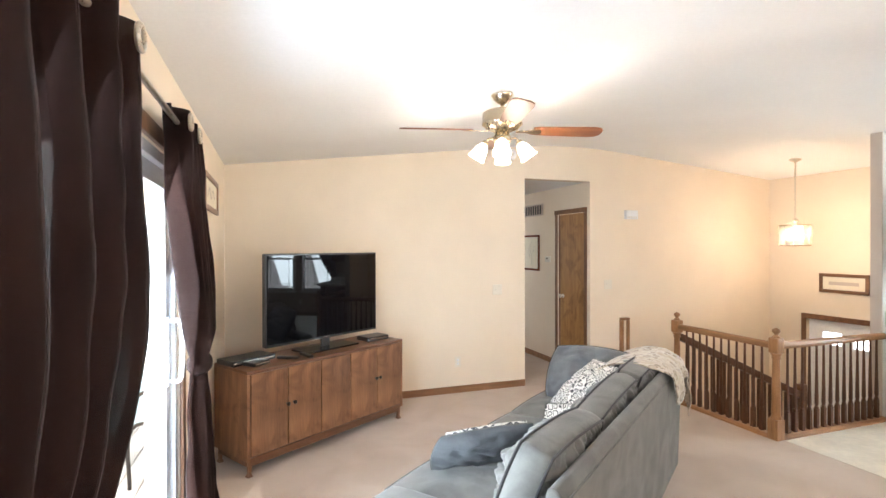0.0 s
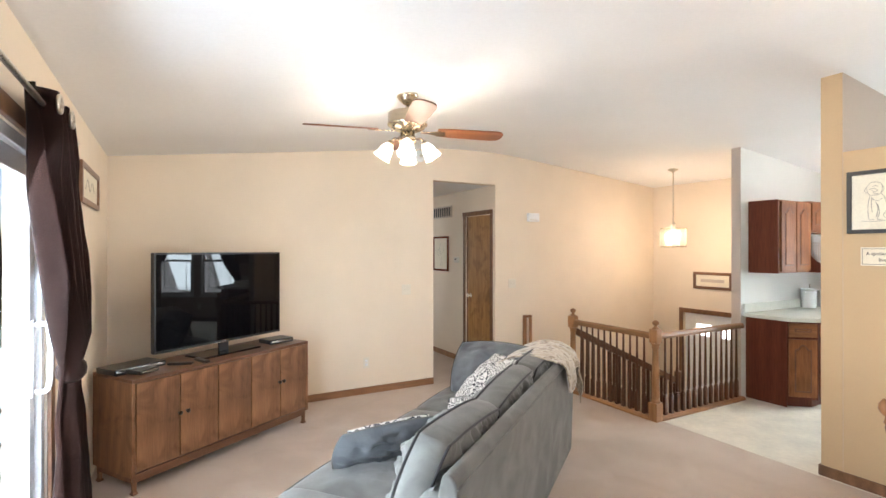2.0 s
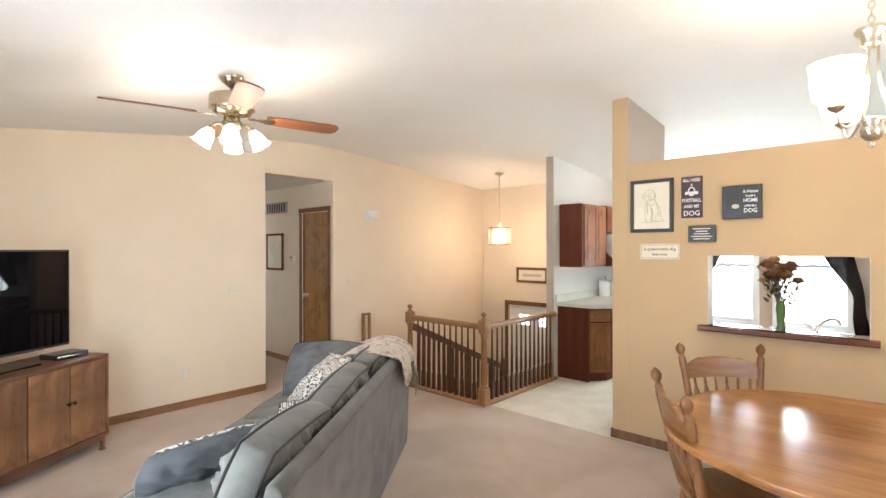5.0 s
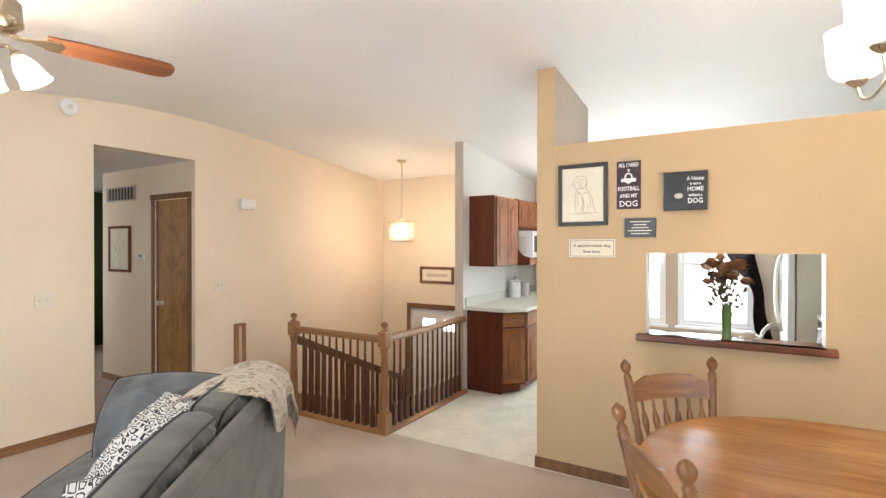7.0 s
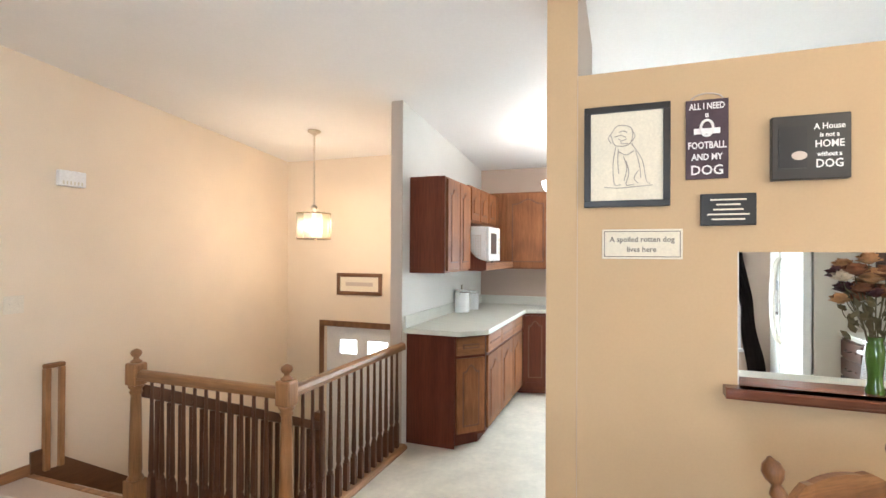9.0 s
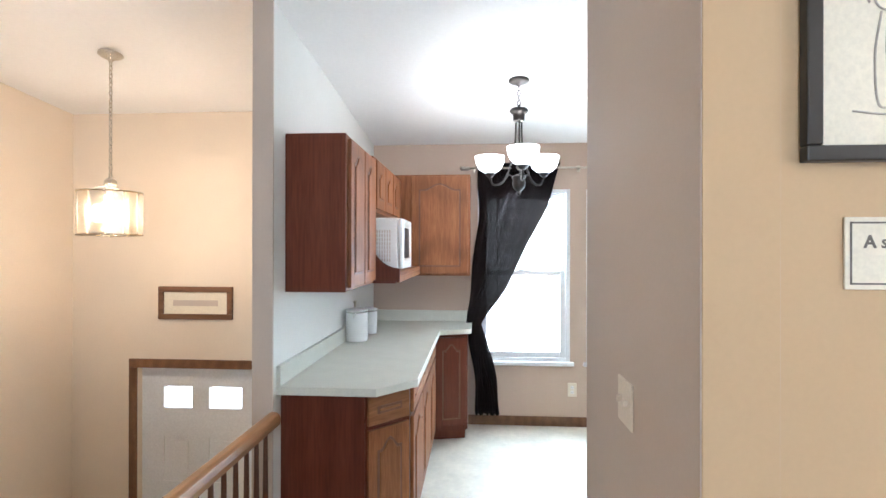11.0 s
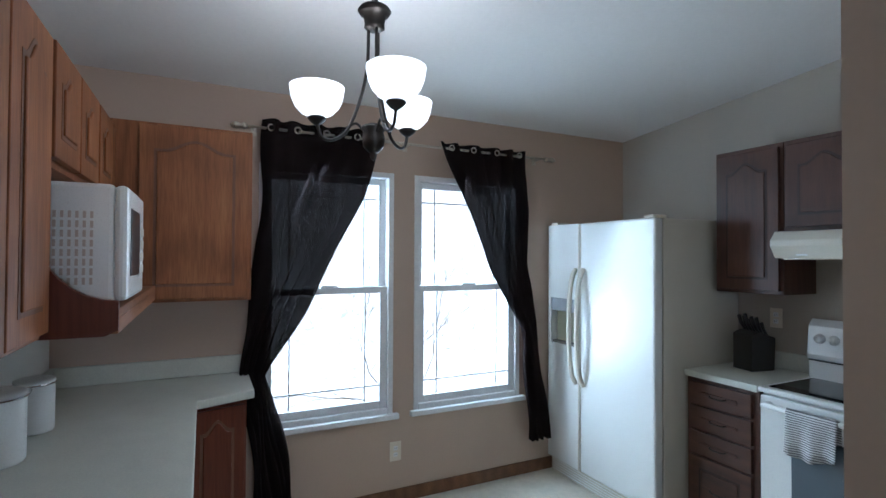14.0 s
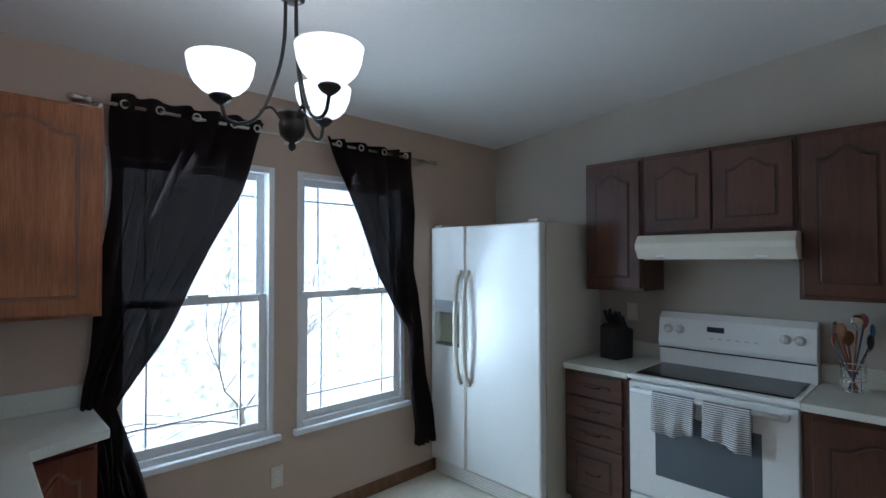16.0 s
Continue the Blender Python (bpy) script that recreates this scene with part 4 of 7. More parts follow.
for x0, x1 in ((SA, SA + 0.19), (SB - 0.19, SB)):
    bm = B()
    prism(bm, [(0.05, 0.04), (0.04, 0.70), (0.07, 0.735), (0.12, 0.72), (0.2, 0.63), (0.3, 0.56), (0.42, 0.535), (0.75, 0.53), (0.86, 0.52), (SD - 0.015, 0.48), (SD, 0.42), (SD, 0.04)], "x", x0 + 0.003, x1 - 0.003, 0.03)
    part("armrest", bm, M_SOFA, sofa, "padded arm sloping down from the back", True)
for sx in (SA + 0.08, SB - 0.08):
    for sy in (0.08, SD - 0.08):
        bm = B()
        lathe(bm, [(0.022, 0), (0.03, 0.05)], sx, sy, 0, 10)
        part("leg", bm, M_BLACKWOOD, sofa)
cw = (SB - SA - 0.36) / 3
for i in range(3):
    R = Matrix.Translation((SA + 0.18 + cw * (i + 0.5), 0.585, 0.405))
    bm, seams = stuffed(cw + 0.004, 0.72, 0.12, 0.045, 0.16, 26, i * 3.7, 0.01, 0.004)
    bm.transform(R)
    sc = part("seat_cushion", bm, M_SOFA, sofa)
    bm = B()
    tube(bm, [R @ q for q in seams[0]], 0.005, 8)
    part("piping", bm, M_SOFA, sc, "", True)
for i, (cx, cz, tip, turn) in enumerate(((0.275, 0.625, 106, -5), (0.985, 0.605, 102, 4), (1.70, 0.615, 104, -2))):
    R = Matrix.Translation((cx, 0.205, cz)) @ Matrix.Rotation(radians(tip), 4, "X") @ Matrix.Rotation(radians(turn), 4, "Z")
    bm, seams = stuffed(0.79, 0.53, 0.13, 0.105, 0.66, 56, 11 + i * 5.1, 0.075, 0.05, 0.03)
    bm.transform(R)
    bc = part("back_cushion", bm, M_SOFA, sofa, "soft slumped back cushion")
    for sm in seams:
        bm = B()
        tube(bm, [R @ (q * 1.004) for q in sm], 0.0065, 8)
        part("piping", bm, M_SEAM, bc, "dark piped seam", True)


def pattern_mat():
    m, nt, b = nodes_of("black_white_chain_print")
    co = nt.nodes.new("ShaderNodeTexCoord").outputs["Object"]
    mp = nt.nodes.new("ShaderNodeMapping")
    mp.inputs["Scale"].default_value = (1.0, 1.7, 1.0)
    nt.links.new(co, mp.inputs["Vector"])
    v = nt.nodes.new("ShaderNodeTexVoronoi")
    v.feature = "DISTANCE_TO_EDGE"
    v.inputs["Scale"].default_value, v.inputs["Randomness"].default_value = 21.0, 0.6
    nt.links.new(mp.outputs[0], v.inputs["Vector"])
    r = nt.nodes.new("ShaderNodeValToRGB")
    r.color_ramp.interpolation = "CONSTANT"
    e = r.color_ramp.elements
    e[0].position, e[0].color = 0.0, (0.62, 0.60, 0.56, 1)
    e[1].position, e[1].color = 0.10, (0.03, 0.03, 0.035, 1)
    x = e.new(0.25)
    x.color = (0.62, 0.60, 0.56, 1)
    nt.links.new(v.outputs["Distance"], r.inputs["Fac"])
    nt.links.new(r.outputs[0], b.inputs["Base Color"])
    b.inputs["Roughness"].default_value = 0.95
    return m


M_PRINT = pattern_mat()


def pillow(m, w, d, h, front, back, label, seed=0.0, split=0.0, edge_mat=None, k=0.22, edging=None):
    e = lab("throw_pillow", m, label, "pillow", "sofa pillows")
    for side, mat in ((1, front), (-1, back)):
        bm, seams = stuffed(w, d, 0.0, h / 2, k, 32, seed, 0.022, 0.012)
        cut = [f for f in bm.faces if (f.calc_center_median().z - split) * side < 0]
        bmesh.ops.delete(bm, geom=cut, context="FACES")
        part("front" if side == 1 else "back", bm, mat, e)
    bm = B()
    tube(bm, [Vector((q.x, q.y, split)) for q in seams[0]], 0.004, 8)
    part("piping", bm, edge_mat or M_SOFA, e, "", True)
    if edging:
        bm = B()
        tube(bm, [Vector((q.x, q.y - 0.006, -0.010)) for q in seams[0][66:95]], 0.012, 10)
        part("printed_edge", bm, edging, e, "black and white printed edge", True)
    return e


pillow(SM @ pose(1.88, 0.56, 0.645, 0, -58, 0), 0.48, 0.64, 0.26, M_PILLOW, M_PILLOW, "large slate-grey velour pillow against the far arm", 2.0, 0.0, M_SEAM, 0.45)
pillow(SM @ pose(1.46, 0.44, 0.655, -42, 0, 46), 0.50, 0.50, 0.19, M_PRINT, M_SOFA, "black and white chain-print pillow on the sofa", 5.0, -0.01)
pillow(SM @ Matrix(((0.83, -0.23, -0.50, 0.50), (-0.55, -0.35, -0.755, 0.66), (0, 0.91, -0.417, 0.57), (0, 0, 0, 1))), 0.58, 0.27, 0.15, M_PILLOW, M_PRINT, "grey pillow with a printed back, leaning on the sofa", 8.0, 0.0, None, 0.4, M_PRINT)
pillow(SM @ pose(1.14, 0.43, 0.535, 0, -46, 20), 0.28, 0.32, 0.11, M_PRINT, M_SOFA, "small black and white printed pillow between the cushions", 9.0)


def blanket_mat():
    m, nt, b = nodes_of("cream_oval_fleece")
    co = nt.nodes.new("ShaderNodeTexCoord").outputs["UV"]
    v = nt.nodes.new("ShaderNodeTexVoronoi")
    v.inputs["Scale"].default_value, v.inputs["Randomness"].default_value = 15.0, 0.8
    nt.links.new(co, v.inputs["Vector"])
    r = nt.nodes.new("ShaderNodeValToRGB")
    e = r.color_ramp.elements
    e[0].position, e[0].color = 0.0, (0.36, 0.31, 0.23, 1)
    e[1].position, e[1].color = 0.75, (0.38, 0.32, 0.24, 1)
    for p, c in ((0.28, (0.36, 0.30, 0.22, 1)), (0.34, (0.20, 0.15, 0.105, 1)), (0.44, (0.22, 0.17, 0.12, 1)), (0.50, (0.46, 0.40, 0.31, 1))):
        e.new(p).color = c
    nt.links.new(v.outputs["Distance"], r.inputs["Fac"])
    nt.links.new(r.outputs[0], b.inputs["Base Color"])
    b.inputs["Roughness"].default_value, b.inputs["Sheen Weight"].default_value = 1.0, 0.4
    n, _ = mix_noise(nt, co, 120.0, (0, 0, 0), (1, 1, 1))
    bumped(nt, b, n.outputs["Fac"], 0.3, 0.004)
    return m


# blanket over the end of the back
bl = lab("throw_blanket", SM, "cream fleece blanket with oval print draped over the sofa back", "blanket")
p = bmesh.new()
uvl = p.loops.layers.uv.new("UVMap")
prof = curve_path([(0.46, 0.80), (0.33, 0.875), (0.20, 0.905), (0.08, 0.893), (0.0, 0.862), (-0.035, 0.81), (-0.042, 0.74), (-0.044, 0.66), (-0.044, 0.56), (-0.044, 0.46)], 10)
n_u, n_v, grid = 60, 44, []


def hem(u):
    """How far down the back the cloth reaches, as a share of the profile."""
    return 0.70 + 0.11 * math.exp(-((u - 0.16) / 0.10) ** 2) - 0.06 * math.exp(-((u - 0.5) / 0.14) ** 2) + 0.05 * math.exp(-((u - 0.72) / 0.08) ** 2)


for j in range(n_v + 1):
    row = []
    for i in range(n_u + 1):
        u, t = i / n_u, j / n_v
        s_ = t * hem(u) * (len(prof) - 1)
        q = prof[int(s_)].lerp(prof[min(int(s_) + 1, len(prof) - 1)], s_ - int(s_))
        x = 1.50 + 0.17 * t + u * (0.86 - 0.17 * t)
        over = max(0.0, x - 2.15)
        wave = 0.020 * noise.noise(Vector((u * 5, t * 3.5, 1.0))) + 0.016 * abs(noise.noise(Vector((u * 9 + t * 3, t * 5, 4.0)))) + 0.006 * noise.noise(Vector((u * 24, t * 18, 2.0)))
        fold = (0.016 + 0.016 * math.sin(u * 21 + t * 2.5)) * max(0.0, t - 0.45) * 1.6
        row.append(p.verts.new((min(x, 2.15 + 0.35 * over) + 0.02 * math.sin(6 * t + 9 * u) * t, q.x - fold - 0.4 * abs(wave), q.y - 0.055 + wave - over * 1.4)))
    grid.append(row)
for j in range(len(grid) - 1):
    for i in range(n_u):
        f = p.faces.new((grid[j][i], grid[j][i + 1], grid[j + 1][i + 1], grid[j + 1][i]))
        f.smooth = True
        for lp, (a, c) in zip(f.loops, ((i, j), (i + 1, j), (i + 1, j + 1), (i, j + 1))):
            lp[uvl].uv = (a / n_u * 0.9, c / n_v * 0.8)
cl = part("cloth", p, blanket_mat(), bl)
s = cl.modifiers.new("thickness", "SOLIDIFY")
s.thickness = 0.008


# ceiling fan
FX, FY = 1.40, 2.85
fz = ceil(FX)
fan = lab("ceiling_fan", pose(FX, FY, 0), "antique-brass ceiling fan with four wooden blades and four lit glass shades", "ceiling fan")
bm = B()
lathe(bm, [(0.068, fz + 0.012), (0.072, fz - 0.012), (0.062, fz - 0.022), (0.058, fz - 0.035), (0.03, fz - 0.06), (0.022, fz - 0.065)], n=28)
part("canopy", bm, M_BRASS, fan, "", True)
bm = B()
lathe(bm, [(0.013, fz - 0.12), (0.013, fz - 0.06)], n=12)
part("downrod", bm, M_BRASS, fan, "", True)
bm = B()
lathe(bm, [(0.03, 2.505), (0.06, 2.50), (0.115, 2.485), (0.128, 2.475), (0.13, 2.415), (0.133, 2.41), (0.133, 2.40), (0.12, 2.392), (0.11, 2.375), (0.075, 2.362), (0.06, 2.355)], n=36)
part("motor_housing", bm, M_BRASS, fan, "polished brass motor housing", True)
bm = B()
lathe(bm, [(0.045, 2.36), (0.05, 2.33), (0.058, 2.325), (0.06, 2.29), (0.05, 2.28), (0.03, 2.265), (0.012, 2.26), (0.012, 2.245), (0.003, 2.24)], n=28)
part("light_fitter", bm, M_BRASS, fan, "", True)
M_BLADE = wood("fan_blade_cherry", (0.18, 0.06, 0.025), (0.27, 0.10, 0.04), "x", 0.3, 9.0)
for a in (-14, 76, 166, 254):
    R = Matrix.Rotation(radians(a), 4, "Z") @ Matrix.Translation((0, 0, 2.365)) @ Matrix.Rotation(radians(-12), 4, "X")
    bm = B()
    pts = [(0.20, -0.05), (0.30, -0.062), (0.60, -0.07), (0.645, -0.062), (0.668, -0.035), (0.672, 0.0), (0.668, 0.035), (0.645, 0.062), (0.60, 0.07), (0.30, 0.062), (0.20, 0.05)]
    prism(bm, pts, "z", -0.004, 0.004, 0.0015)
    bl_ = part("blade", bm, M_BLADE, fan, "reddish wooden blade")
    bl_.matrix_basis = R
    bm = B()
    prism(bm, [(0.09, -0.016), (0.15, -0.014), (0.21, -0.034), (0.25, -0.03), (0.262, 0.0), (0.25, 0.03), (0.21, 0.034), (0.15, 0.014), (0.09, 0.016)], "z", -0.010, -0.0045, 0.001)
    part("blade_iron", bm, M_BRASS, bl_)
M_SHADE = glow("lit_tulip_glass", (1.0, 0.88, 0.68), 4.0)
for a in (243, 333, 63, 153):
    R = Matrix.Rotation(radians(a), 4, "Z")
    bm = B()
    tube(bm, [R @ p_ for p_ in curve_path([(0.05, 0, 2.305), (0.085, 0, 2.312), (0.108, 0, 2.29)], 5)], 0.008, 8)
    part("lamp_arm", bm, M_BRASS, fan, "", True)
    S = R @ Matrix.Translation((0.11, 0, 2.285)) @ Matrix.Rotation(radians(180 - 32), 4, "Y")
    bm = B()
    lathe(bm, [(0.018, -0.01), (0.022, 0.0), (0.022, 0.02)], n=14, m=S)
    part("socket", bm, M_BRASS, fan, "", True)
    bm = B()
    lathe(bm, [(0.022, 0.012), (0.034, 0.03), (0.044, 0.055), (0.047, 0.08), (0.052, 0.105), (0.058, 0.118)], n=20, m=S, cap=False)
    sh = part("shade", bm, M_SHADE, fan, "lit frosted tulip glass shade", True)
    sh.visible_shadow = False
    lamp("fan_bulb", "POINT", tuple((Matrix.Translation((FX, FY, 0)) @ S @ Vector((0, 0, 0.07)))), 9.5, WARM, 0.012)

# picture on the west wall
def framed(name, m, w, h, label, frame_mat, mat_mat, bar=0.03, marks=(), group=""):
    """A framed picture hanging in its own xz plane, facing -y."""
    e = lab(name, m, label, "picture", group)
    for q in ((-w / 2, w / 2, h / 2 - bar, h / 2), (-w / 2, w / 2, -h / 2, -h / 2 + bar), (-w / 2, -w / 2 + bar, -h / 2 + bar, h / 2 - bar), (w / 2 - bar, w / 2, -h / 2 + bar, h / 2 - bar)):
        bm = B()
        box(bm, q[0], q[1], -0.024, -0.002, q[2], q[3], 0.003)
        part("frame_bar", bm, frame_mat, e)
    bm = B()
    box(bm, -w / 2 + bar * 0.6, w / 2 - bar * 0.6, -0.012, -0.004, -h / 2 + bar * 0.6, h / 2 - bar * 0.6)
    part("print", bm, mat_mat, e)
    for k in marks:
        bm = B()
        tube(bm, [(x, -0.0125, z) for x, z in curve_path_2d(k)], 0.0019, 5)
        part("ink_line", bm, M_PENCIL, e)
    return e


def curve_path_2d(keys):
    return [(q[0], q[2]) for q in curve_path([(a, 0, b) for a, b in keys], 7)]


framed("framed_picture", pose(XL, 3.82, 1.98, 0, 0, 90), 0.80, 0.25, "long dark-framed print on the wall beside the curtain", M_TRIM, M_PAPER, 0.035, [[(-0.2, -0.03), (-0.1, 0.04), (0.0, -0.03), (0.1, 0.04), (0.22, -0.02)]])

# plates on the walls
def plate(name, m, w, h, label, cat, toggles=1, slots=False):
    e = lab(name, m, label, cat, "wall plates")
    bm = B()
    box(bm, -w / 2, w / 2, -0.006, 0, -h / 2, h / 2, 0.003)
    part("plate", bm, M_PLATE, e)
    for i in range(toggles):
        x = (i - (toggles - 1) / 2) * 0.046
        if slots:
            for z in (-0.02, 0.02):
                bm = B()
                box(bm, x - 0.014, x + 0.014, -0.008, -0.0055, z - 0.013, z + 0.013, 0.001)
                o = part("socket", bm, M_WHITE, e)
                bm = B()
                box(bm, x - 0.007, x - 0.005, -0.0085, -0.0078, z - 0.005, z + 0.005)
                box(bm, x + 0.005, x + 0.007, -0.0085, -0.0078, z - 0.005, z + 0.005)
                part("slot", bm, M_INK, o)
        else:
            bm = B()
            box(bm, x - 0.005, x + 0.005, -0.018, -0.006, -0.004, 0.012, 0.002)
            part("toggle", bm, M_PLATE, e)
    return e


plate("wall_outlet", pose(1.90, YT, 0.34), 0.07, 0.115, "white duplex outlet low on the cream wall", "outlet", 1, True)
plate("light_switch", pose(2.38, YT, 1.12), 0.115, 0.115, "white double light switch on the cream wall", "light switch", 2)
plate("light_switch", pose(3.88, YT, 1.14), 0.115, 0.115, "white double light switch by the stairs", "light switch", 2)
plate("light_switch", pose(4.41, 1.6, 1.15, 0, 0, 180), 0.115, 0.115, "white double light switch on the return wall", "light switch", 2)
plate("wall_outlet", pose(XW, 1.15, 0.32, 0, 0, -90), 0.075, 0.12, "white duplex outlet under the kitchen windows", "outlet", 1, True)
plate("wall_outlet", pose(6.30, YK, 1.19, 0, 0, 180), 0.07, 0.115, "almond duplex outlet above the counter", "outlet", 1, True)
e = lab("door_chime", pose(4.21, YT, 2.0), "white plastic door chime on the cream wall", "door chime")
bm = B()
box(bm, -0.09, 0.09, -0.045, 0, -0.055, 0.055, 0.006)
part("cover", bm, M_WHITE, e)
bm = B()
for i in range(6):
    box(bm, -0.07 + i * 0.025, -0.06 + i * 0.025, -0.047, -0.044, -0.045, -0.02)
part("grille", bm, M_ALMOND, e)
e = lab("smoke_detector", pose(2.55, YT, 2.655, 90, 0, 0), "round white smoke detector high on the wall", "smoke detector")
bm = B()
lathe(bm, [(0.065, 0), (0.068, 0.02), (0.055, 0.035), (0.03, 0.04)], n=24)
part("cover", bm, M_WHITE, e, "", True)
bm = B()
lathe(bm, [(0.02, 0.04), (0.018, 0.044)], n=16)
part("test_button", bm, M_ALMOND, e)

# hall
framed("framed_picture", pose(3.62, 6.40, 1.515, 0, 0, -90), 0.46, 0.52, "dark-framed botanical print in the hall", M_SILL, M_PAPER, 0.03, [[(0.0, -0.18), (0.02, -0.05), (-0.04, 0.08), (0.02, 0.17)], [(0.0, -0.02), (0.09, 0.06), (0.06, 0.12)], [(-0.01, -0.08), (-0.09, 0.0), (-0.07, 0.07)]])
e = lab("air_vent", pose(3.62, 6.38, 2.135, 0, 0, -90), "painted metal return-air grille high in the hall", "vent")
bm = B()
for q in ((-0.31, 0.31, 0.065, 0.085), (-0.31, 0.31, -0.085, -0.065), (-0.31, -0.29, -0.065, 0.065), (0.29, 0.31, -0.065, 0.065)):
    box(bm, q[0], q[1], -0.012, 0, q[2], q[3], 0.002)
part("frame", bm, M_GREIGE, e)
bm = B()
box(bm, -0.3, 0.3, -0.003, 0, -0.075, 0.075)
part("backing", bm, M_BLACK, e)
for i in range(9):
    bm = B()
    box(bm, -0.265 + i * 0.066 - 0.008, -0.265 + i * 0.066 + 0.008, -0.009, -0.004, -0.065, 0.065)
    part("slat", bm, M_GREIGE, e)
e = lab("thermostat", pose(3.62, 5.93, 1.43, 0, 0, -90), "small beige thermostat on the hall wall", "thermostat")
bm = B()
box(bm, -0.06, 0.06, -0.03, 0, -0.04, 0.04, 0.006)
part("cover", bm, M_ALMOND, e)
bm = B()
box(bm, -0.02, 0.02, -0.032, -0.029, 0.0, 0.02)
part("display", bm, M_INK, e)
e = lab("dresser", pose(3.0, 8.55, 0), "dark dresser in the dim green bedroom", "dresser")
bm = B()
box(bm, -0.6, 0.9, -0.25, 0.25, 0.05, 1.0, 0.008)
part("body", bm, M_BLACKWOOD, e)
for i in range(3):
    bm = B()
    box(bm, -0.57, 0.87, -0.268, -0.25, 0.09 + i * 0.3, 0.36 + i * 0.3, 0.004)
    part("drawer", bm, M_BLACKWOOD, e)
bm = B()
box(bm, -0.58, 0.88, -0.2, 0.2, 0, 0.05)
part("plinth", bm, M_BLACKWOOD, e)

# entry picture and lantern
e = framed("framed_picture", pose(XE, 4.03, 1.14, 0, 0, -90), 0.56, 0.24, "dark brown-framed lettered print above the front door", M_TRIM, M_PAPER, 0.04)
bm = B()
box(bm, -0.17, 0.17, -0.0135, -0.012, -0.022, 0.02)
part("lettering", bm, M_GREIGE, e, "pale line of lettering")
PX, PYY = 5.74, 4.01
pz = ceil(PX)
pen = lab("pendant_light", pose(PX, PYY, 0), "lit glass drum pendant on a chain over the stairs", "pendant light")
bm = B()
lathe(bm, [(0.06, pz + 0.01), (0.062, pz - 0.01), (0.045, pz - 0.022), (0.014, pz - 0.035), (0.01, pz - 0.045)], n=22)
part("canopy", bm, M_NICKEL, pen, "", True)


def chain(parent, z0, z1, mat, x=0, y=0, r=0.013, wire=0.0028):
    n = max(2, round((z1 - z0) / (r * 1.75)))
    for i in range(n):
        z = z0 + (z1 - z0) * (i + 0.5) / n
        bm = B()
        q = [(x + (0.62 * r * math.cos(t) if i % 2 else 0), y + (0 if i % 2 else 0.62 * r * math.cos(t)), z + 1.15 * r * math.sin(t)) for t in [2 * math.pi * k / 10 for k in range(11)]]
        tube(bm, q, wire, 6)
        part("chain_link", bm, mat, parent, "", True)


chain(pen, 1.93, pz - 0.045, M_NICKEL)
bm = B()
lathe(bm, [(0.012, 1.93), (0.03, 1.915), (0.032, 1.89), (0.02, 1.88), (0.018, 1.80)], n=14)
part("socket", bm, M_NICKEL, pen, "", True)
for z in (1.848, 1.612):
    bm = B()
    tube(bm, [(0.155 * math.cos(2 * math.pi * i / 32), 0.155 * math.sin(2 * math.pi * i / 32), z) for i in range(33)], 0.005, 6)
    part("rim", bm, M_BRASS, pen, "brass rim", True)
for i in range(3):
    a = 2 * math.pi * i / 3
    bm = B()
    tube(bm, [(0.02 * math.cos(a), 0.02 * math.sin(a), 1.885), (0.155 * math.cos(a), 0.155 * math.sin(a), 1.848)], 0.004, 6)
    part("strut", bm, M_NICKEL, pen)
M_PANEL = glass_mat("clear_ribbed_glass", (1.0, 0.95, 0.86), 0.3, 0.62)
M_PBULB = glow("lit_pendant_bulb", (1.0, 0.82, 0.55), 14.0)
for i in range(3):
    a = 2 * math.pi * (i + 0.2) / 3
    bm = B()
    lathe(bm, [(0.012, 0.0), (0.016, 0.012), (0.03, 0.045), (0.033, 0.07), (0.024, 0.095), (0.006, 0.106)], 0.055 * math.cos(a), 0.055 * math.sin(a), 1.675, 14)
    part("bulb", bm, M_PBULB, pen, "lit frosted bulb", True).visible_shadow = False
    bm = B()
    lathe(bm, [(0.014, -0.05), (0.015, 0.0)], 0.055 * math.cos(a), 0.055 * math.sin(a), 1.68, 12)
    tube(bm, [(0, 0, 1.635), (0.055 * math.cos(a), 0.055 * math.sin(a), 1.635)], 0.006, 6)
    part("bulb_holder", bm, M_BRASS, pen)
bm = B()
tube(bm, [(0, 0, 1.60), (0, 0, 1.81)], 0.006, 8)
part("stem", bm, M_BRASS, pen)
for i in range(12):
    a = 2 * math.pi * (i + 0.5) / 12
    bm = B()
    box(bm, -0.003, 0.003, -0.0375, 0.0375, -0.118, 0.118, 0.001)
    g = part("glass_panel", bm, M_PANEL, pen)
    g.matrix_basis = Matrix.Translation((0.15 * math.cos(a), 0.15 * math.sin(a), 1.73)) @ Matrix.Rotation(a, 4, "Z")
    g.visible_shadow = False
lamp("pendant_bulb", "POINT", (PX, PYY, 1.745), 29, (1.0, 0.74, 0.50), 0.04)


# ---- dining corner ----
tab = lab("dining_table", pose(2.76, -0.10, 0), "oval honey-oak dining table with a polished top", "table")


def oval(a, b, n=64, k=2.3):
    return [(math.copysign(abs(math.cos(2 * math.pi * i / n)) ** (2 / k), math.cos(2 * math.pi * i / n)) * a, math.copysign(abs(math.sin(2 * math.pi * i / n)) ** (2 / k), math.sin(2 * math.pi * i / n)) * b) for i in range(n)]


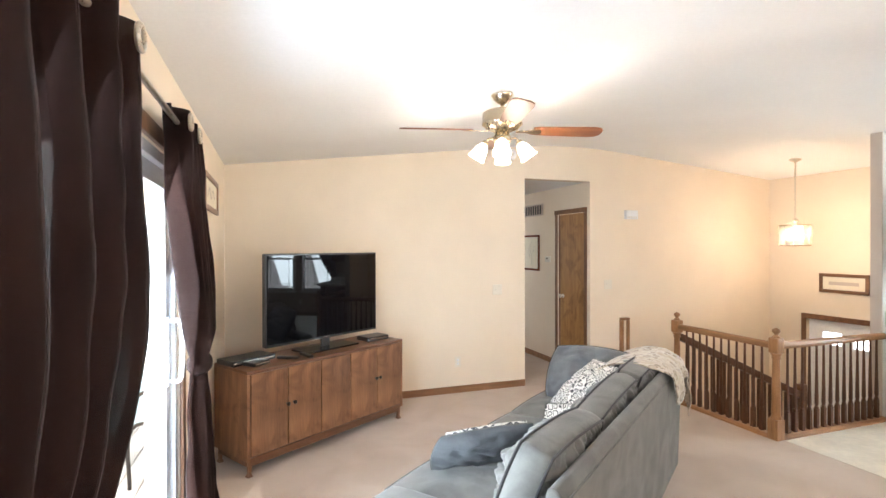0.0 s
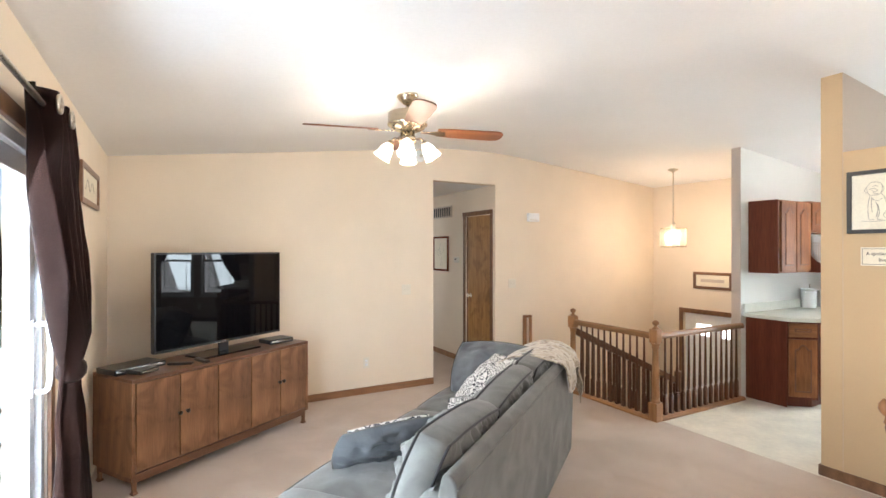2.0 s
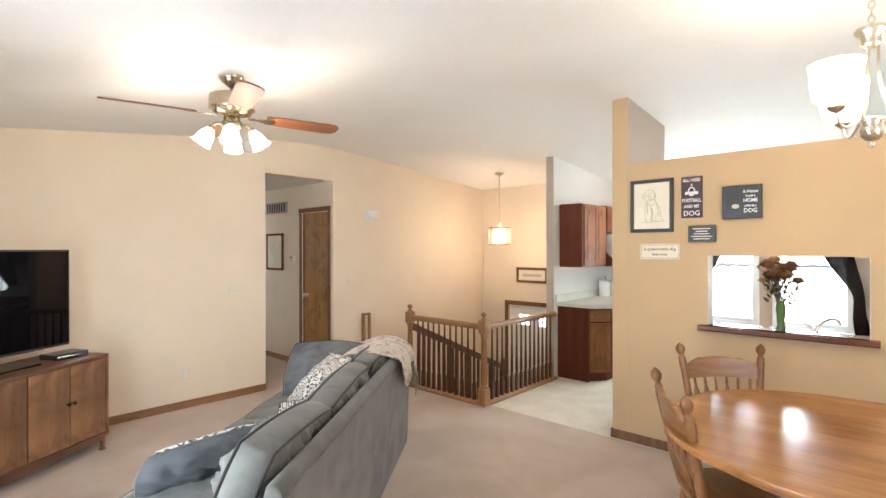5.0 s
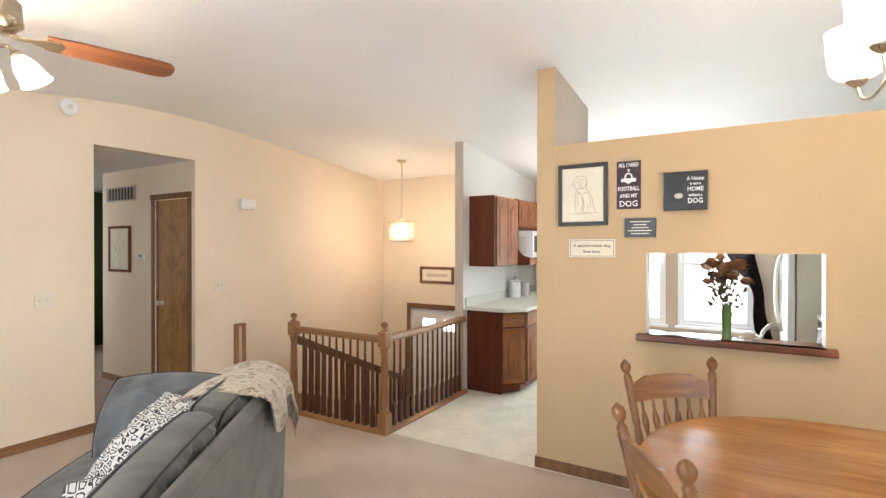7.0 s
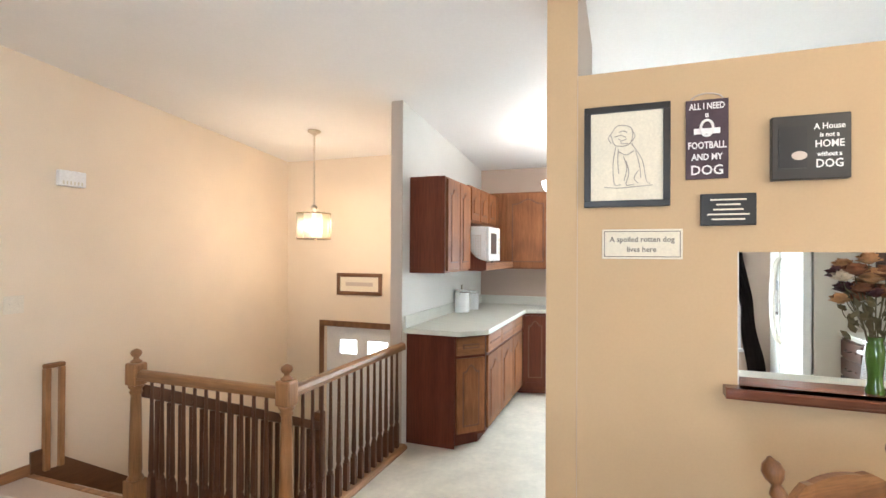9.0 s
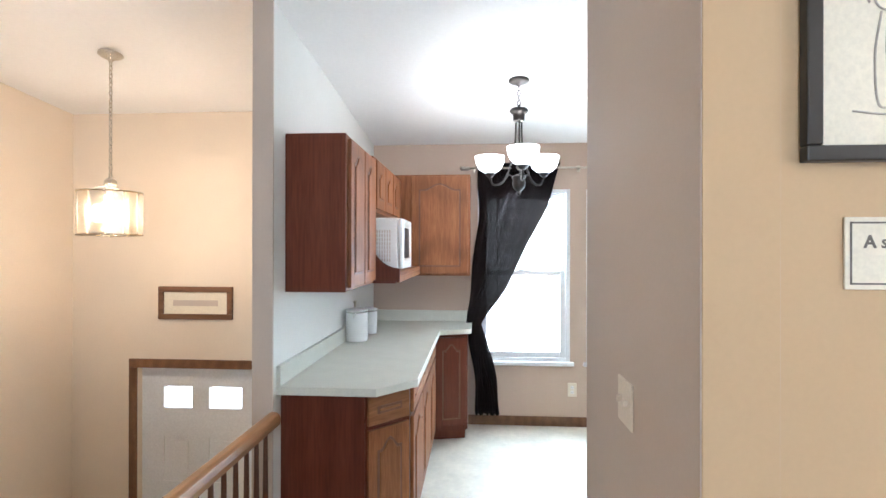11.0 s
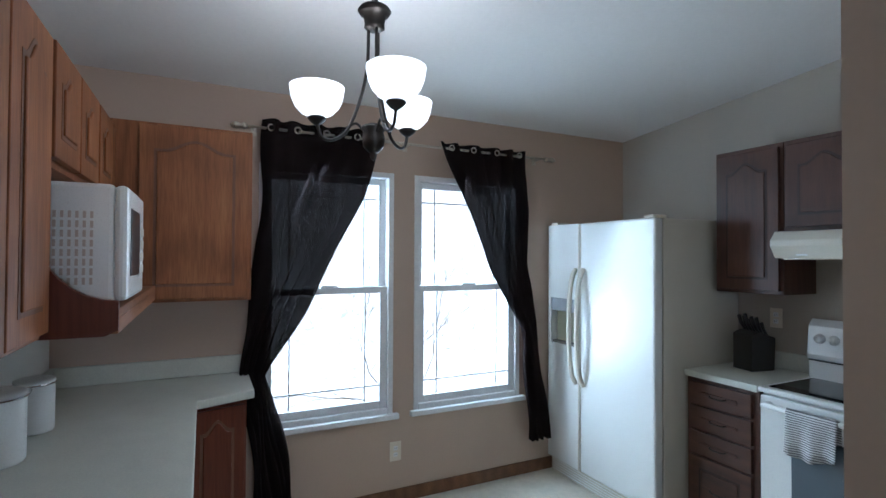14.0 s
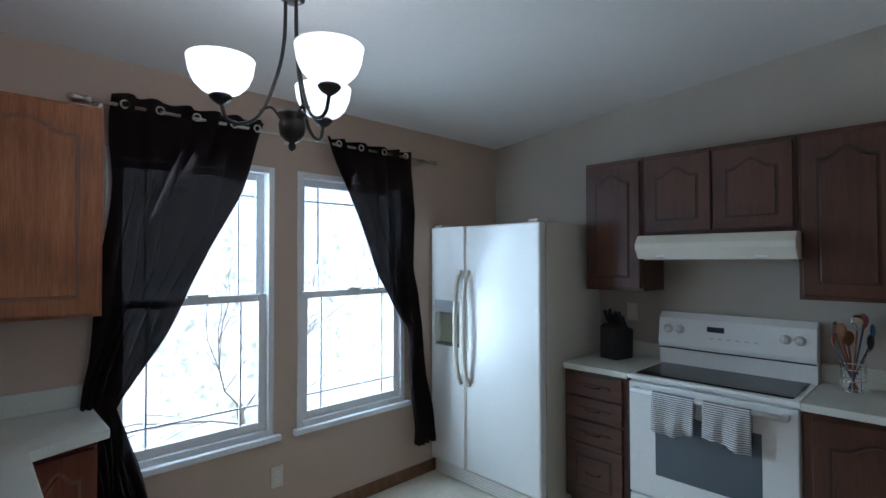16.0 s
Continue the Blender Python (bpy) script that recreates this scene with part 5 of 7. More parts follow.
bm = B()
prism(bm, oval(0.73, 0.83), "z", 0.722, 0.750, 0.007)
part("tabletop", bm, M_TABLE, tab, "glossy honey-oak top")
bm = B()
prism(bm, oval(0.60, 0.70), "z", 0.655, 0.7215, 0.003)
part("apron", bm, M_CHAIR, tab)
bm = B()
lathe(bm, [(0.16, 0.64), (0.13, 0.655)], n=20)
lathe(bm, [(0.13, 0.16), (0.14, 0.2), (0.10, 0.26), (0.085, 0.3), (0.12, 0.36), (0.13, 0.42), (0.1, 0.5), (0.08, 0.56), (0.11, 0.6), (0.15, 0.64)], n=24)
part("pedestal", bm, M_CHAIR, tab, "turned pedestal", True)
for a in (45, 135, 225, 315):
    bm = B()
    R = Matrix.Rotation(radians(a), 4, "Z")
    prism(bm, [(0.09, 0.14), (0.1, 0.26), (0.2, 0.22), (0.34, 0.1), (0.44, 0.06), (0.46, 0.0), (0.36, 0.0), (0.3, 0.04), (0.2, 0.11)], "y", -0.035, 0.035, 0.008, R)
    part("leg", bm, M_CHAIR, tab)


def dining_chair(m, label):
    """A spindle-back chair that faces +y; its seat's middle stands over the origin."""
    e = lab("dining_chair", m, label, "chair", "chairs round the table")
    bm = B()
    pts = [(0.20, -0.2), (0.225, -0.05), (0.235, 0.12), (0.21, 0.2), (0.12, 0.225), (0, 0.23), (-0.12, 0.225), (-0.21, 0.2), (-0.235, 0.12), (-0.225, -0.05), (-0.20, -0.2), (-0.1, -0.215), (0.1, -0.215)]
    prism(bm, pts, "z", 0.425, 0.458, 0.010)
    part("seat", bm, M_CHAIR, e)
    for sx in (-1, 1):
        bm = B()
        a, b = Vector((sx * 0.195, -0.19, 0.458)), Vector((sx * 0.25, -0.28, 0.935))
        d = b - a
        M = Matrix.Translation(a) @ d.to_track_quat("Z", "Y").to_matrix().to_4x4()
        L = d.length
        lathe(bm, [(0.014, -0.02), (0.018, 0.03), (0.022, 0.09), (0.018, 0.14), (0.014, 0.15), (0.022, 0.165), (0.02, 0.2), (0.021, L - 0.16), (0.024, L - 0.11), (0.018, L - 0.10), (0.023, L - 0.09), (0.016, L - 0.075), (0.012, L - 0.066), (0.024, L - 0.05), (0.029, L - 0.03), (0.022, L - 0.01), (0.011, L), (0.004, L + 0.008)], n=14, m=M)
        part("back_post", bm, M_CHAIR, e, "turned post with a finial", True)
    bm = B()
    n = 14
    lo = []
    p = bmesh.new()
    rows = []
    for i in range(n + 1):
        u = 2 * i / n - 1
        bow = -0.028 * (1 - u * u)
        top = 0.805 + 0.052 * (1 - abs(u) ** 2.2) + 0.012 * math.exp(-(abs(u) - 0.62) ** 2 / 0.01)
        bot = 0.722 + 0.012 * (1 - u * u)
        x = u * 0.222
        yb, yt = -0.242 + bow, -0.262 + bow
        rows.append([p.verts.new((x, yb + 0.011, bot)), p.verts.new((x, yt + 0.011, top)), p.verts.new((x, yt - 0.011, top)), p.verts.new((x, yb - 0.011, bot))])
    for r0, r1 in zip(rows, rows[1:]):
        for k in range(4):
            p.faces.new((r0[k], r0[(k + 1) % 4], r1[(k + 1) % 4], r1[k]))
    p.faces.new(rows[0][::-1]), p.faces.new(rows[-1])
    bmesh.ops.recalc_face_normals(p, faces=p.faces[:])
    part("crest_rail", p, M_CHAIRX, e, "shaped crest rail")
    bm.free()
    for i in range(6):
        u = (i - 2.5) / 3.0
        bm = B()
        a, b = Vector((u * 0.17, -0.195, 0.456)), Vector((u * 0.205, -0.243 - 0.026 * (1 - u * u), 0.735))
        d = b - a
        M = Matrix.Translation(a) @ d.to_track_quat("Z", "Y").to_matrix().to_4x4()
        lathe(bm, [(0.006, -0.01), (0.007, 0.05), (0.009, 0.1), (0.016, 0.15), (0.019, 0.18), (0.012, 0.215), (0.007, 0.235), (0.010, 0.25), (0.007, d.length)], n=10, m=M)
        part("spindle", bm, M_CHAIR, e, "", True)
    for sx in (-1, 1):
        for sy in (-1, 1):
            a, b = Vector((sx * 0.16, sy * 0.15, 0.43)), Vector((sx * 0.215, sy * 0.205, 0.0))
            d = b - a
            M = Matrix.Translation(a) @ d.to_track_quat("Z", "Y").to_matrix().to_4x4()
            bm = B()
            lathe(bm, [(0.014, 0), (0.019, 0.05), (0.022, 0.1), (0.015, 0.13), (0.022, 0.15), (0.024, 0.2), (0.018, 0.3), (0.014, d.length - 0.06), (0.018, d.length - 0.05), (0.013, d.length)], n=12, m=M)
            part("leg", bm, M_CHAIR, e, "", True)
    for q in (((-0.185, -0.178, 0.2), (-0.185, 0.178, 0.2)), ((0.185, -0.178, 0.2), (0.185, 0.178, 0.2)), ((-0.185, 0, 0.2), (0.185, 0, 0.2))):
        bm = B()
        tube(bm, [Vector(q[0]).lerp(Vector(q[1]), t / 6) for t in range(7)], 0.010, 8)
        part("stretcher", bm, M_CHAIR, e, "", True)
    return e


M_CHAIRX = wood("chair_oak_along_x", (0.19, 0.076, 0.025), (0.32, 0.15, 0.055), "x", 0.32, 14.0)
FA, FB = radians(-142.3), radians(-57.3)
ca = dining_chair(pose(3.58 + 0.26 * math.cos(FA), 0.70 + 0.26 * math.sin(FA), 0, 0, 0, -142.3 - 90), "spindle-back oak dining chair near the pass-through wall")
cb = copy_thing(ca, pose(2.465 + 0.26 * math.cos(FB), 0.64 + 0.26 * math.sin(FB), 0, 0, 0, -57.3 - 90))
cb["label"] = "spindle-back oak dining chair pulled up beside the sofa"


BOWL = ((0.30, 0.0), (0.58, 0.13), (0.80, 0.34), (0.93, 0.62), (1.0, 1.0))
BELL = ((0.34, 0.0), (0.62, 0.05), (0.84, 0.17), (0.93, 0.36), (0.97, 0.62), (0.98, 0.84), (1.04, 1.0))


def bowl_light(name, m, zc, ztop, zarm, R, angles, metal, bowl_mat, label, power, colour, bowl_r=0.095, up=0.105, profile=BOWL):
    """A chandelier: arms that sweep down from a collar, each with an upright glass bowl."""
    e = lab(name, m, label, "chandelier")
    bm = B()
    lathe(bm, [(0.062, zc + 0.008), (0.065, zc - 0.008), (0.05, zc - 0.02), (0.02, zc - 0.026), (0.006, zc - 0.04)], n=24)
    part("canopy", bm, metal, e, "", True)
    chain(e, ztop + 0.06, zc - 0.035, metal, r=0.016, wire=0.003)
    bm = B()
    tube(bm, [(0.018 * math.cos(t), 0, ztop + 0.045 + 0.022 * math.sin(t)) for t in [math.pi * k / 8 for k in range(9)]], 0.003, 6)
    part("hanger", bm, metal, e)
    bm = B()
    lathe(bm, [(0.012, ztop + 0.05), (0.05, ztop + 0.04), (0.058, ztop + 0.028), (0.05, ztop + 0.016), (0.038, ztop + 0.01), (0.034, ztop - 0.02), (0.036, ztop - 0.03), (0.02, ztop - 0.04)], n=24)
    part("collar", bm, metal, e, "turned metal collar", True)
    bm = B()
    lathe(bm, [(0.012, zarm + 0.05), (0.04, zarm + 0.04), (0.044, zarm + 0.03), (0.034, zarm + 0.02), (0.04, zarm + 0.0), (0.036, zarm - 0.03), (0.02, zarm - 0.048), (0.009, zarm - 0.052), (0.012, zarm - 0.062), (0.010, zarm - 0.072), (0.003, zarm - 0.078)], n=22)
    part("hub", bm, metal, e, "", True)
    for a in angles:
        Q = Matrix.Rotation(radians(a), 4, "Z")
        bm = B()
        tube(bm, [Q @ v for v in curve_path([(0.02, 0, ztop - 0.03), (0.024, 0, ztop - 0.16), (0.045, 0, ztop - 0.27), (0.09, 0, zarm + 0.03), (0.14, 0, zarm - 0.005), (0.18, 0, zarm + 0.005), (R, 0, zarm + 0.05)], 7)], 0.0058, 8)
        part("arm", bm, metal, e, "", True)
        bm = B()
        tube(bm, [Q @ v for v in curve_path([(0.03, 0, zarm + 0.015), (0.06, 0, zarm + 0.05), (0.095, 0, zarm + 0.035)], 6)], 0.0045, 8)
        part("scroll", bm, metal, e, "", True)
        bm = B()
        lathe(bm, [(0.008, 0.045), (0.022, 0.055), (0.03, 0.064), (0.033, 0.07), (0.026, 0.078)], z=zarm, n=16, m=Q @ Matrix.Translation((R, 0, 0)))
        part("cup", bm, metal, e, "", True)
        bm = B()
        lathe(bm, [(bowl_r * a_, 0.074 + up * b_) for a_, b_ in profile] + [(bowl_r * a_ - 0.004, 0.078 + up * b_ * 0.97) for a_, b_ in reversed(profile)], z=zarm, n=28, m=Q @ Matrix.Translation((R, 0, 0)), cap=False)
        b = part("bowl", bm, bowl_mat, e, "lit white glass bowl", True)
        b.visible_shadow = False
        w = m @ Q @ Vector((R, 0, zarm + 0.15))
        lamp("chandelier_bulb", "POINT", tuple(w), power, colour, 0.035)
    return e


bowl_light("chandelier", pose(2.69, -0.05, 0), ceil(2.69), 2.40, 2.035, 0.20, (150, 30, 270), M_NICKEL, M_BULB, "brushed nickel chandelier with three lit glass bells over the dining table", 6.5, WARM, 0.088, 0.165, BELL)
bowl_light("chandelier", pose(6.19, 1.72, 0), ceil(6.19), 2.36, 1.948, 0.198, (182.3, 302.3, 62.3), M_BRONZE, M_BULBK, "dark bronze chandelier with three lit white bowls in the kitchen", 7.0, (1.0, 0.9, 0.78), 0.094, 0.104)

# pass-through: sill, vase with dried flowers, signs
bm = B()
prism(bm, [(XP - 0.075, 0.962), (XP - 0.08, 0.972), (XP - 0.075, 0.995), (XP - 0.065, 1.0), (XP + 0.15, 1.0), (XP + 0.15, 0.962)], "y", PY0 + 0.003, PY1 - 0.003)
prism(bm, [(XP - 0.075, 0.962), (XP - 0.08, 0.972), (XP - 0.075, 0.995), (XP - 0.065, 1.0), (XP - 0.001, 1.0), (XP - 0.001, 0.962)], "y", PY0 - 0.045, PY1 + 0.05, 0.003)
structure("window_sill_pass", bm, M_SILL, "dark cherry sill board in the pass-through", "sill")
M_LINER = surface("white_jamb_paint", (0.8, 0.8, 0.78), 0.5, 0.03, 4.0, 90.0, 0.05)
bm = B()
box(bm, XP + 0.003, XP + 0.117, PY1 - 0.004, PY1 - 0.0005, 1.001, PZ1)
box(bm, XP + 0.003, XP + 0.117, PY0 + 0.0005, PY0 + 0.004, 1.001, PZ1)
structure("trim_pass", bm, M_LINER, "white painted jamb of the pass-through", "trim")
vase = lab("flower_vase", pose(4.05, 0.45, 1.0), "green glass vase of dried brown and cream roses on the sill", "vase")
M_GREENGLASS = surface("green_glass", (0.055, 0.115, 0.02), 0.08, 0.1, 8.0, 100.0, 0.0)
bm = B()
lathe(bm, [(0.028, 0), (0.03, 0.01), (0.024, 0.03), (0.022, 0.06), (0.027, 0.11), (0.03, 0.15), (0.026, 0.175), (0.022, 0.185), (0.026, 0.2), (0.023, 0.2), (0.02, 0.186)], n=22, cap=False)
part("glass_vase", bm, M_GREENGLASS, vase, "slim green glass vase", True)
M_STEM = surface("dry_stem", (0.10, 0.08, 0.035), 0.8, 0.2, 20.0, 90.0, 0.1)
PETALS = [surface("dry_petal_brown", (0.20, 0.075, 0.03), 0.9, 0.3, 30.0, 120.0, 0.2), surface("dry_petal_tan", (0.42, 0.22, 0.09), 0.9, 0.3, 30.0, 120.0, 0.2), surface("dry_petal_dark", (0.07, 0.02, 0.02), 0.9, 0.3, 30.0, 120.0, 0.2), surface("dry_petal_cream", (0.62, 0.50, 0.34), 0.9, 0.2, 30.0, 120.0, 0.2)]
rng = random.Random(5)
for i in range(24):
    a, r = rng.uniform(0, 2 * math.pi), 0.105 * math.sqrt(rng.random())
    head = Vector((0.62 * r * math.cos(a), r * math.sin(a), 0.36 + 0.13 * rng.random() - r * 0.45))
    bm = B()
    tube(bm, curve_path([(head.x * 0.1, head.y * 0.1, 0.05), (head.x * 0.3, head.y * 0.3, 0.22), (head.x * 0.85, head.y * 0.85, head.z - 0.05), tuple(head)], 4), 0.0018, 5)
    st_ = part("stem", bm, M_STEM, vase)
    bm = B()
    size = rng.uniform(0.026, 0.042)
    for k in range(16):
        lean = 0.25 + 1.2 * (k / 16)
        Q = Matrix.Translation(head) @ Matrix.Rotation(k * 2.4, 4, "Z") @ Matrix.Rotation(lean, 4, "X") @ Matrix.Translation((0, 0, size * 0.55))
        p = bmesh.new()
        vs = [p.verts.new(Q @ Vector(v)) for v in ((-0.3 * size, 0, -0.6 * size), (0.3 * size, 0, -0.6 * size), (0.62 * size, 0.16 * size, 0.2 * size), (0.2 * size, -0.1 * size, 0.75 * size), (-0.4 * size, 0.18 * size, 0.6 * size), (-0.6 * size, 0.1 * size, 0.1 * size))]
        p.faces.new(vs)
        merge(bm, p)
    part("bloom", bm, PETALS[(0, 1, 0, 2, 1, 0, 3)[i % 7]], vase, "dried rose head")
    for k in range(2):
        bm = B()
        c = head * rng.uniform(0.6, 0.9) + Vector((0, 0, -0.03))
        Q = Matrix.Translation(c) @ Euler((rng.uniform(-1, 1), rng.uniform(-1, 1), rng.uniform(0, 6))).to_matrix().to_4x4()
        p = bmesh.new()
        p.faces.new([p.verts.new(Q @ Vector(v)) for v in ((0, 0, 0), (0.012, 0.004, 0.012), (0.008, -0.003, 0.034), (0, 0.003, 0.046), (-0.01, -0.003, 0.03), (-0.011, 0.004, 0.012))])
        merge(bm, p)
        part("leaf", bm, M_STEM, st_)



def on_pass(y, z, x=XP):
    """Hanging on the pass-through wall and facing the room."""
    return pose(x, y, z, 0, 0, -90)


TXT = Matrix(((1, 0, 0, 0), (0, 0, -1, 0), (0, 1, 0, 0), (0, 0, 0, 1)))


def text_on(parent, text, size, x, z, depth, mat=None, bold=0.0, sx=1.0, name="lettering"):
    return writing(name, text, size, Matrix.Translation((x, -depth, z)) @ TXT @ Matrix.Diagonal((sx, 1, 1, 1)), mat or M_LETTER, parent, 0.0006, bold)


framed("framed_picture", on_pass(1.28, 1.885), 0.325, 0.41, "black-framed ink sketch on cream paper", M_BLACKWOOD, M_PAPER, 0.026,
       [[(-0.06, 0.09), (-0.03, 0.125), (0.02, 0.11), (0.015, 0.05), (-0.04, 0.045), (-0.06, 0.09)], [(-0.04, 0.04), (-0.05, -0.03), (-0.045, -0.11), (-0.02, -0.115)], [(0.02, 0.05), (0.06, -0.02), (0.075, -0.1), (0.09, -0.115)], [(0.0, -0.02), (0.01, -0.07), (0.0, -0.115), (0.03, -0.115)], [(-0.045, 0.08), (-0.02, 0.085), (0.0, 0.075)], [(-0.03, 0.02), (0.0, 0.005), (0.03, 0.02)], [(-0.055, 0.10), (-0.068, 0.075), (-0.058, 0.055)], [(0.02, 0.105), (0.033, 0.08), (0.022, 0.058)], [(-0.028, 0.098), (-0.012, 0.102), (0.004, 0.096)], [(-0.03, 0.072), (-0.015, 0.063), (0.002, 0.07)], [(-0.02, 0.066), (-0.018, 0.052), (0.006, 0.05)], [(-0.03, 0.03), (-0.032, -0.02), (-0.028, -0.07)], [(0.035, 0.02), (0.05, -0.04), (0.055, -0.09)], [(-0.085, -0.122), (-0.03, -0.128), (0.04, -0.124), (0.1, -0.12)], [(-0.01, 0.0), (0.002, -0.05), (-0.008, -0.1)], [(0.045, -0.06), (0.03, -0.09), (0.045, -0.112)]])
M_PLUM = surface("weathered_plum_paint", (0.06, 0.035, 0.045), 0.7, 0.3, 12.0, 80.0, 0.15)
s1 = lab("hanging_sign", on_pass(0.99, 1.94), "narrow plum wooden sign with white lettering and a rope loop", "sign", "wall signs")
bm = B()
box(bm, -0.073, 0.073, -0.010, -0.001, -0.16, 0.145, 0.002)
part("board", bm, M_PLUM, s1)
bm = B()
tube(bm, [(0.055 * math.cos(t), -0.006, 0.143 + 0.026 * math.sin(t)) for t in [math.pi * k / 12 for k in range(13)]], 0.003, 6)
part("rope", bm, M_GREIGE, s1)
for t, z, h, sx in (("ALL I NEED", 0.118, 0.034, 0.72), ("IS", 0.083, 0.02, 0.9), ("FOOTBALL", -0.032, 0.037, 0.72), ("AND MY", -0.077, 0.034, 0.8), ("DOG", -0.128, 0.052, 0.95)):
    text_on(s1, t, h, 0, z, 0.0105, None, 0.0008, sx)
bm = B()
tube(bm, [(0.021 * math.cos(t), -0.011, 0.035 + 0.03 * math.sin(t)) for t in [2 * math.pi * k / 20 for k in range(21)]], 0.005, 6)
box(bm, -0.045, 0.045, -0.0125, -0.0105, 0.012, 0.034)
part("emblem", bm, M_LETTER, s1, "plain pale emblem")
s2 = lab("block_sign", on_pass(0.665, 1.875), "black wooden box sign with white lettering and a small photo", "sign", "wall signs")
bm = B()
box(bm, -0.118, 0.118, -0.036, -0.001, -0.115, 0.115, 0.003)
part("block", bm, M_BLACKWOOD, s2)
bm = B()
box(bm, -0.098, -0.012, -0.038, -0.0355, -0.075, 0.075)
part("photo", bm, M_BLACK, s2, "dark photo with a pale blur")
bm = B()
lathe(bm, [(0.02, 0), (0.02, 0.001)], -0.035, -0.038, -0.03, 14, Matrix.Rotation(math.pi / 2, 4, "X") @ Matrix.Diagonal((1.2, 0.8, 1, 1)))
part("pale_patch", bm, M_GREIGE, s2)
for t, z, h in (("A House", 0.07, 0.03), ("is not a", 0.04, 0.023), ("HOME", 0.008, 0.036), ("without a", -0.028, 0.022), ("DOG", -0.062, 0.042)):
    text_on(s2, t, h, 0.055, z, 0.0365, None, 0.0006, 0.85)
s3 = lab("small_plaque", on_pass(0.92, 1.66), "small black plaque with pale lines of lettering", "sign", "wall signs")
bm = B()
box(bm, -0.092, 0.092, -0.022, -0.001, -0.06, 0.06, 0.002)
part("block", bm, M_BLACKWOOD, s3)
for i, wd in enumerate((0.06, 0.04, 0.05, 0.07, 0.055)):
    bm = B()
    box(bm, -wd, wd, -0.0232, -0.0222, 0.037 - i * 0.0185 - 0.003, 0.037 - i * 0.0185 + 0.003)
    part("lettering", bm, M_PAPER, s3)
s4 = lab("tin_sign", on_pass(1.222, 1.53), "white sign with grey lettering and a thin border", "sign", "wall signs")
bm = B()
box(bm, -0.15, 0.15, -0.006, -0.001, -0.06, 0.06, 0.002)
part("board", bm, M_PAPER, s4)
bm = B()
for q in ((-0.142, 0.142, 0.049, 0.052), (-0.142, 0.142, -0.052, -0.049), (-0.142, -0.139, -0.049, 0.049), (0.139, 0.142, -0.049, 0.049)):
    box(bm, q[0], q[1], -0.0068, -0.0058, q[2], q[3])
part("border", bm, M_INK, s4)
text_on(s4, "A spoiled rotten dog", 0.030, 0, 0.018, 0.0065, M_INK, 0.0006, 0.95)
text_on(s4, "lives here", 0.030, 0, -0.022, 0.0065, M_INK, 0.0006, 0.95)


# ---- kitchen ----
def panel_door(parent, w, h, m, mat, flat, arch=True, name="door", knob=None):
    """A frame-and-panel door in its own xz plane, facing -y, middle at the origin."""
    bm = B()
    box(bm, -w / 2, w / 2, -0.019, 0, -h / 2, h / 2, 0.003)
    d = part(name, bm, mat, parent)
    d.matrix_basis = m
    s = min(0.058, w * 0.2)
    iw, ih = w / 2 - s, h / 2 - s
    n = 14
    rise = min(0.05, ih * 0.4) if arch else 0.0

    def top(u):
        return ih - rise + rise * (math.cos(math.pi * min(1.0, abs(u) / 0.8)) * 0.5 + 0.5)
    lowpts = [(-iw, -ih), (iw, -ih)] + [(iw * (1 - 2 * i / n), top(1 - 2 * i / n)) for i in range(n + 1)]
    # flat plate, not a recess: the groove's shade is put in as darker wood
    bm = B()
    prism(bm, [(x, z) for x, z in lowpts], "y", -0.0205, -0.018)
    g = part("groove", bm, M_GROOVE_SHADE_DARK if flat.name.startswith("dark") else M_GROOVE_SHADE, d)
    k = 0.94 if w > 0.2 else 0.88
    pts = [(x * (1 - 0.012 / iw), z - (0.012 if z > -ih + 1e-6 else -0.012)) for x, z in lowpts]
    bm = B()
    prism(bm, pts, "y", -0.026, -0.0195, 0.004)
    part("raised_panel", bm, flat, d)
    return d


# darker oak that paints the shade of the grooves round the panels
M_GROOVE_SHADE_DARK = wood("dark_cabinet_groove_shade", (0.03, 0.012, 0.007), (0.045, 0.018, 0.01), "z", 0.5, 12.0)
M_GROOVE_SHADE = wood("cabinet_groove_shade", (0.14, 0.055, 0.025), (0.2, 0.08, 0.035), "z", 0.5, 12.0)


def arch_door(parent, x0, x1, z0, z1, base, arch=True, mats=None, name="door"):
    a, b = mats or (M_CAB, M_CAB)
    return panel_door(parent, x1 - x0, z1 - z0, base @ pose((x0 + x1) / 2, 0, (z0 + z1) / 2), a, b, arch, name)


# wall cabinets on the cabinet wall (fronts face -y)
UY = 2.60
uc = lab("wall_cabinet", Matrix(), "oak wall cabinet with two arched doors and a dark side", "cabinet", "kitchen cabinets")
bm = B()
box(bm, 5.455, 6.07, UY + 0.001, YC, 1.333, 2.087, 0.002)
part("body", bm, M_CAB, uc)
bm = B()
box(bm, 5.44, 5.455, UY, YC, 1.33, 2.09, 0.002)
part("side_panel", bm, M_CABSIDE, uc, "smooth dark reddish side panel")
for a, b in ((5.475, 5.762), (5.772, 6.06)):
    arch_door(uc, a, b, 1.35, 2.07, pose(0, UY, 0))
uc = lab("wall_cabinet", Matrix(), "short oak wall cabinet above the microwave", "cabinet", "kitchen cabinets")
bm = B()
box(bm, 6.072, 7.165, UY + 0.001, YC, 1.765, 2.10, 0.002)
part("body", bm, M_CAB, uc)
for a, b in ((6.09, 6.37), (6.38, 6.66), (6.68, 6.95)):
    arch_door(uc, a, b, 1.785, 2.08, pose(0, UY, 0))
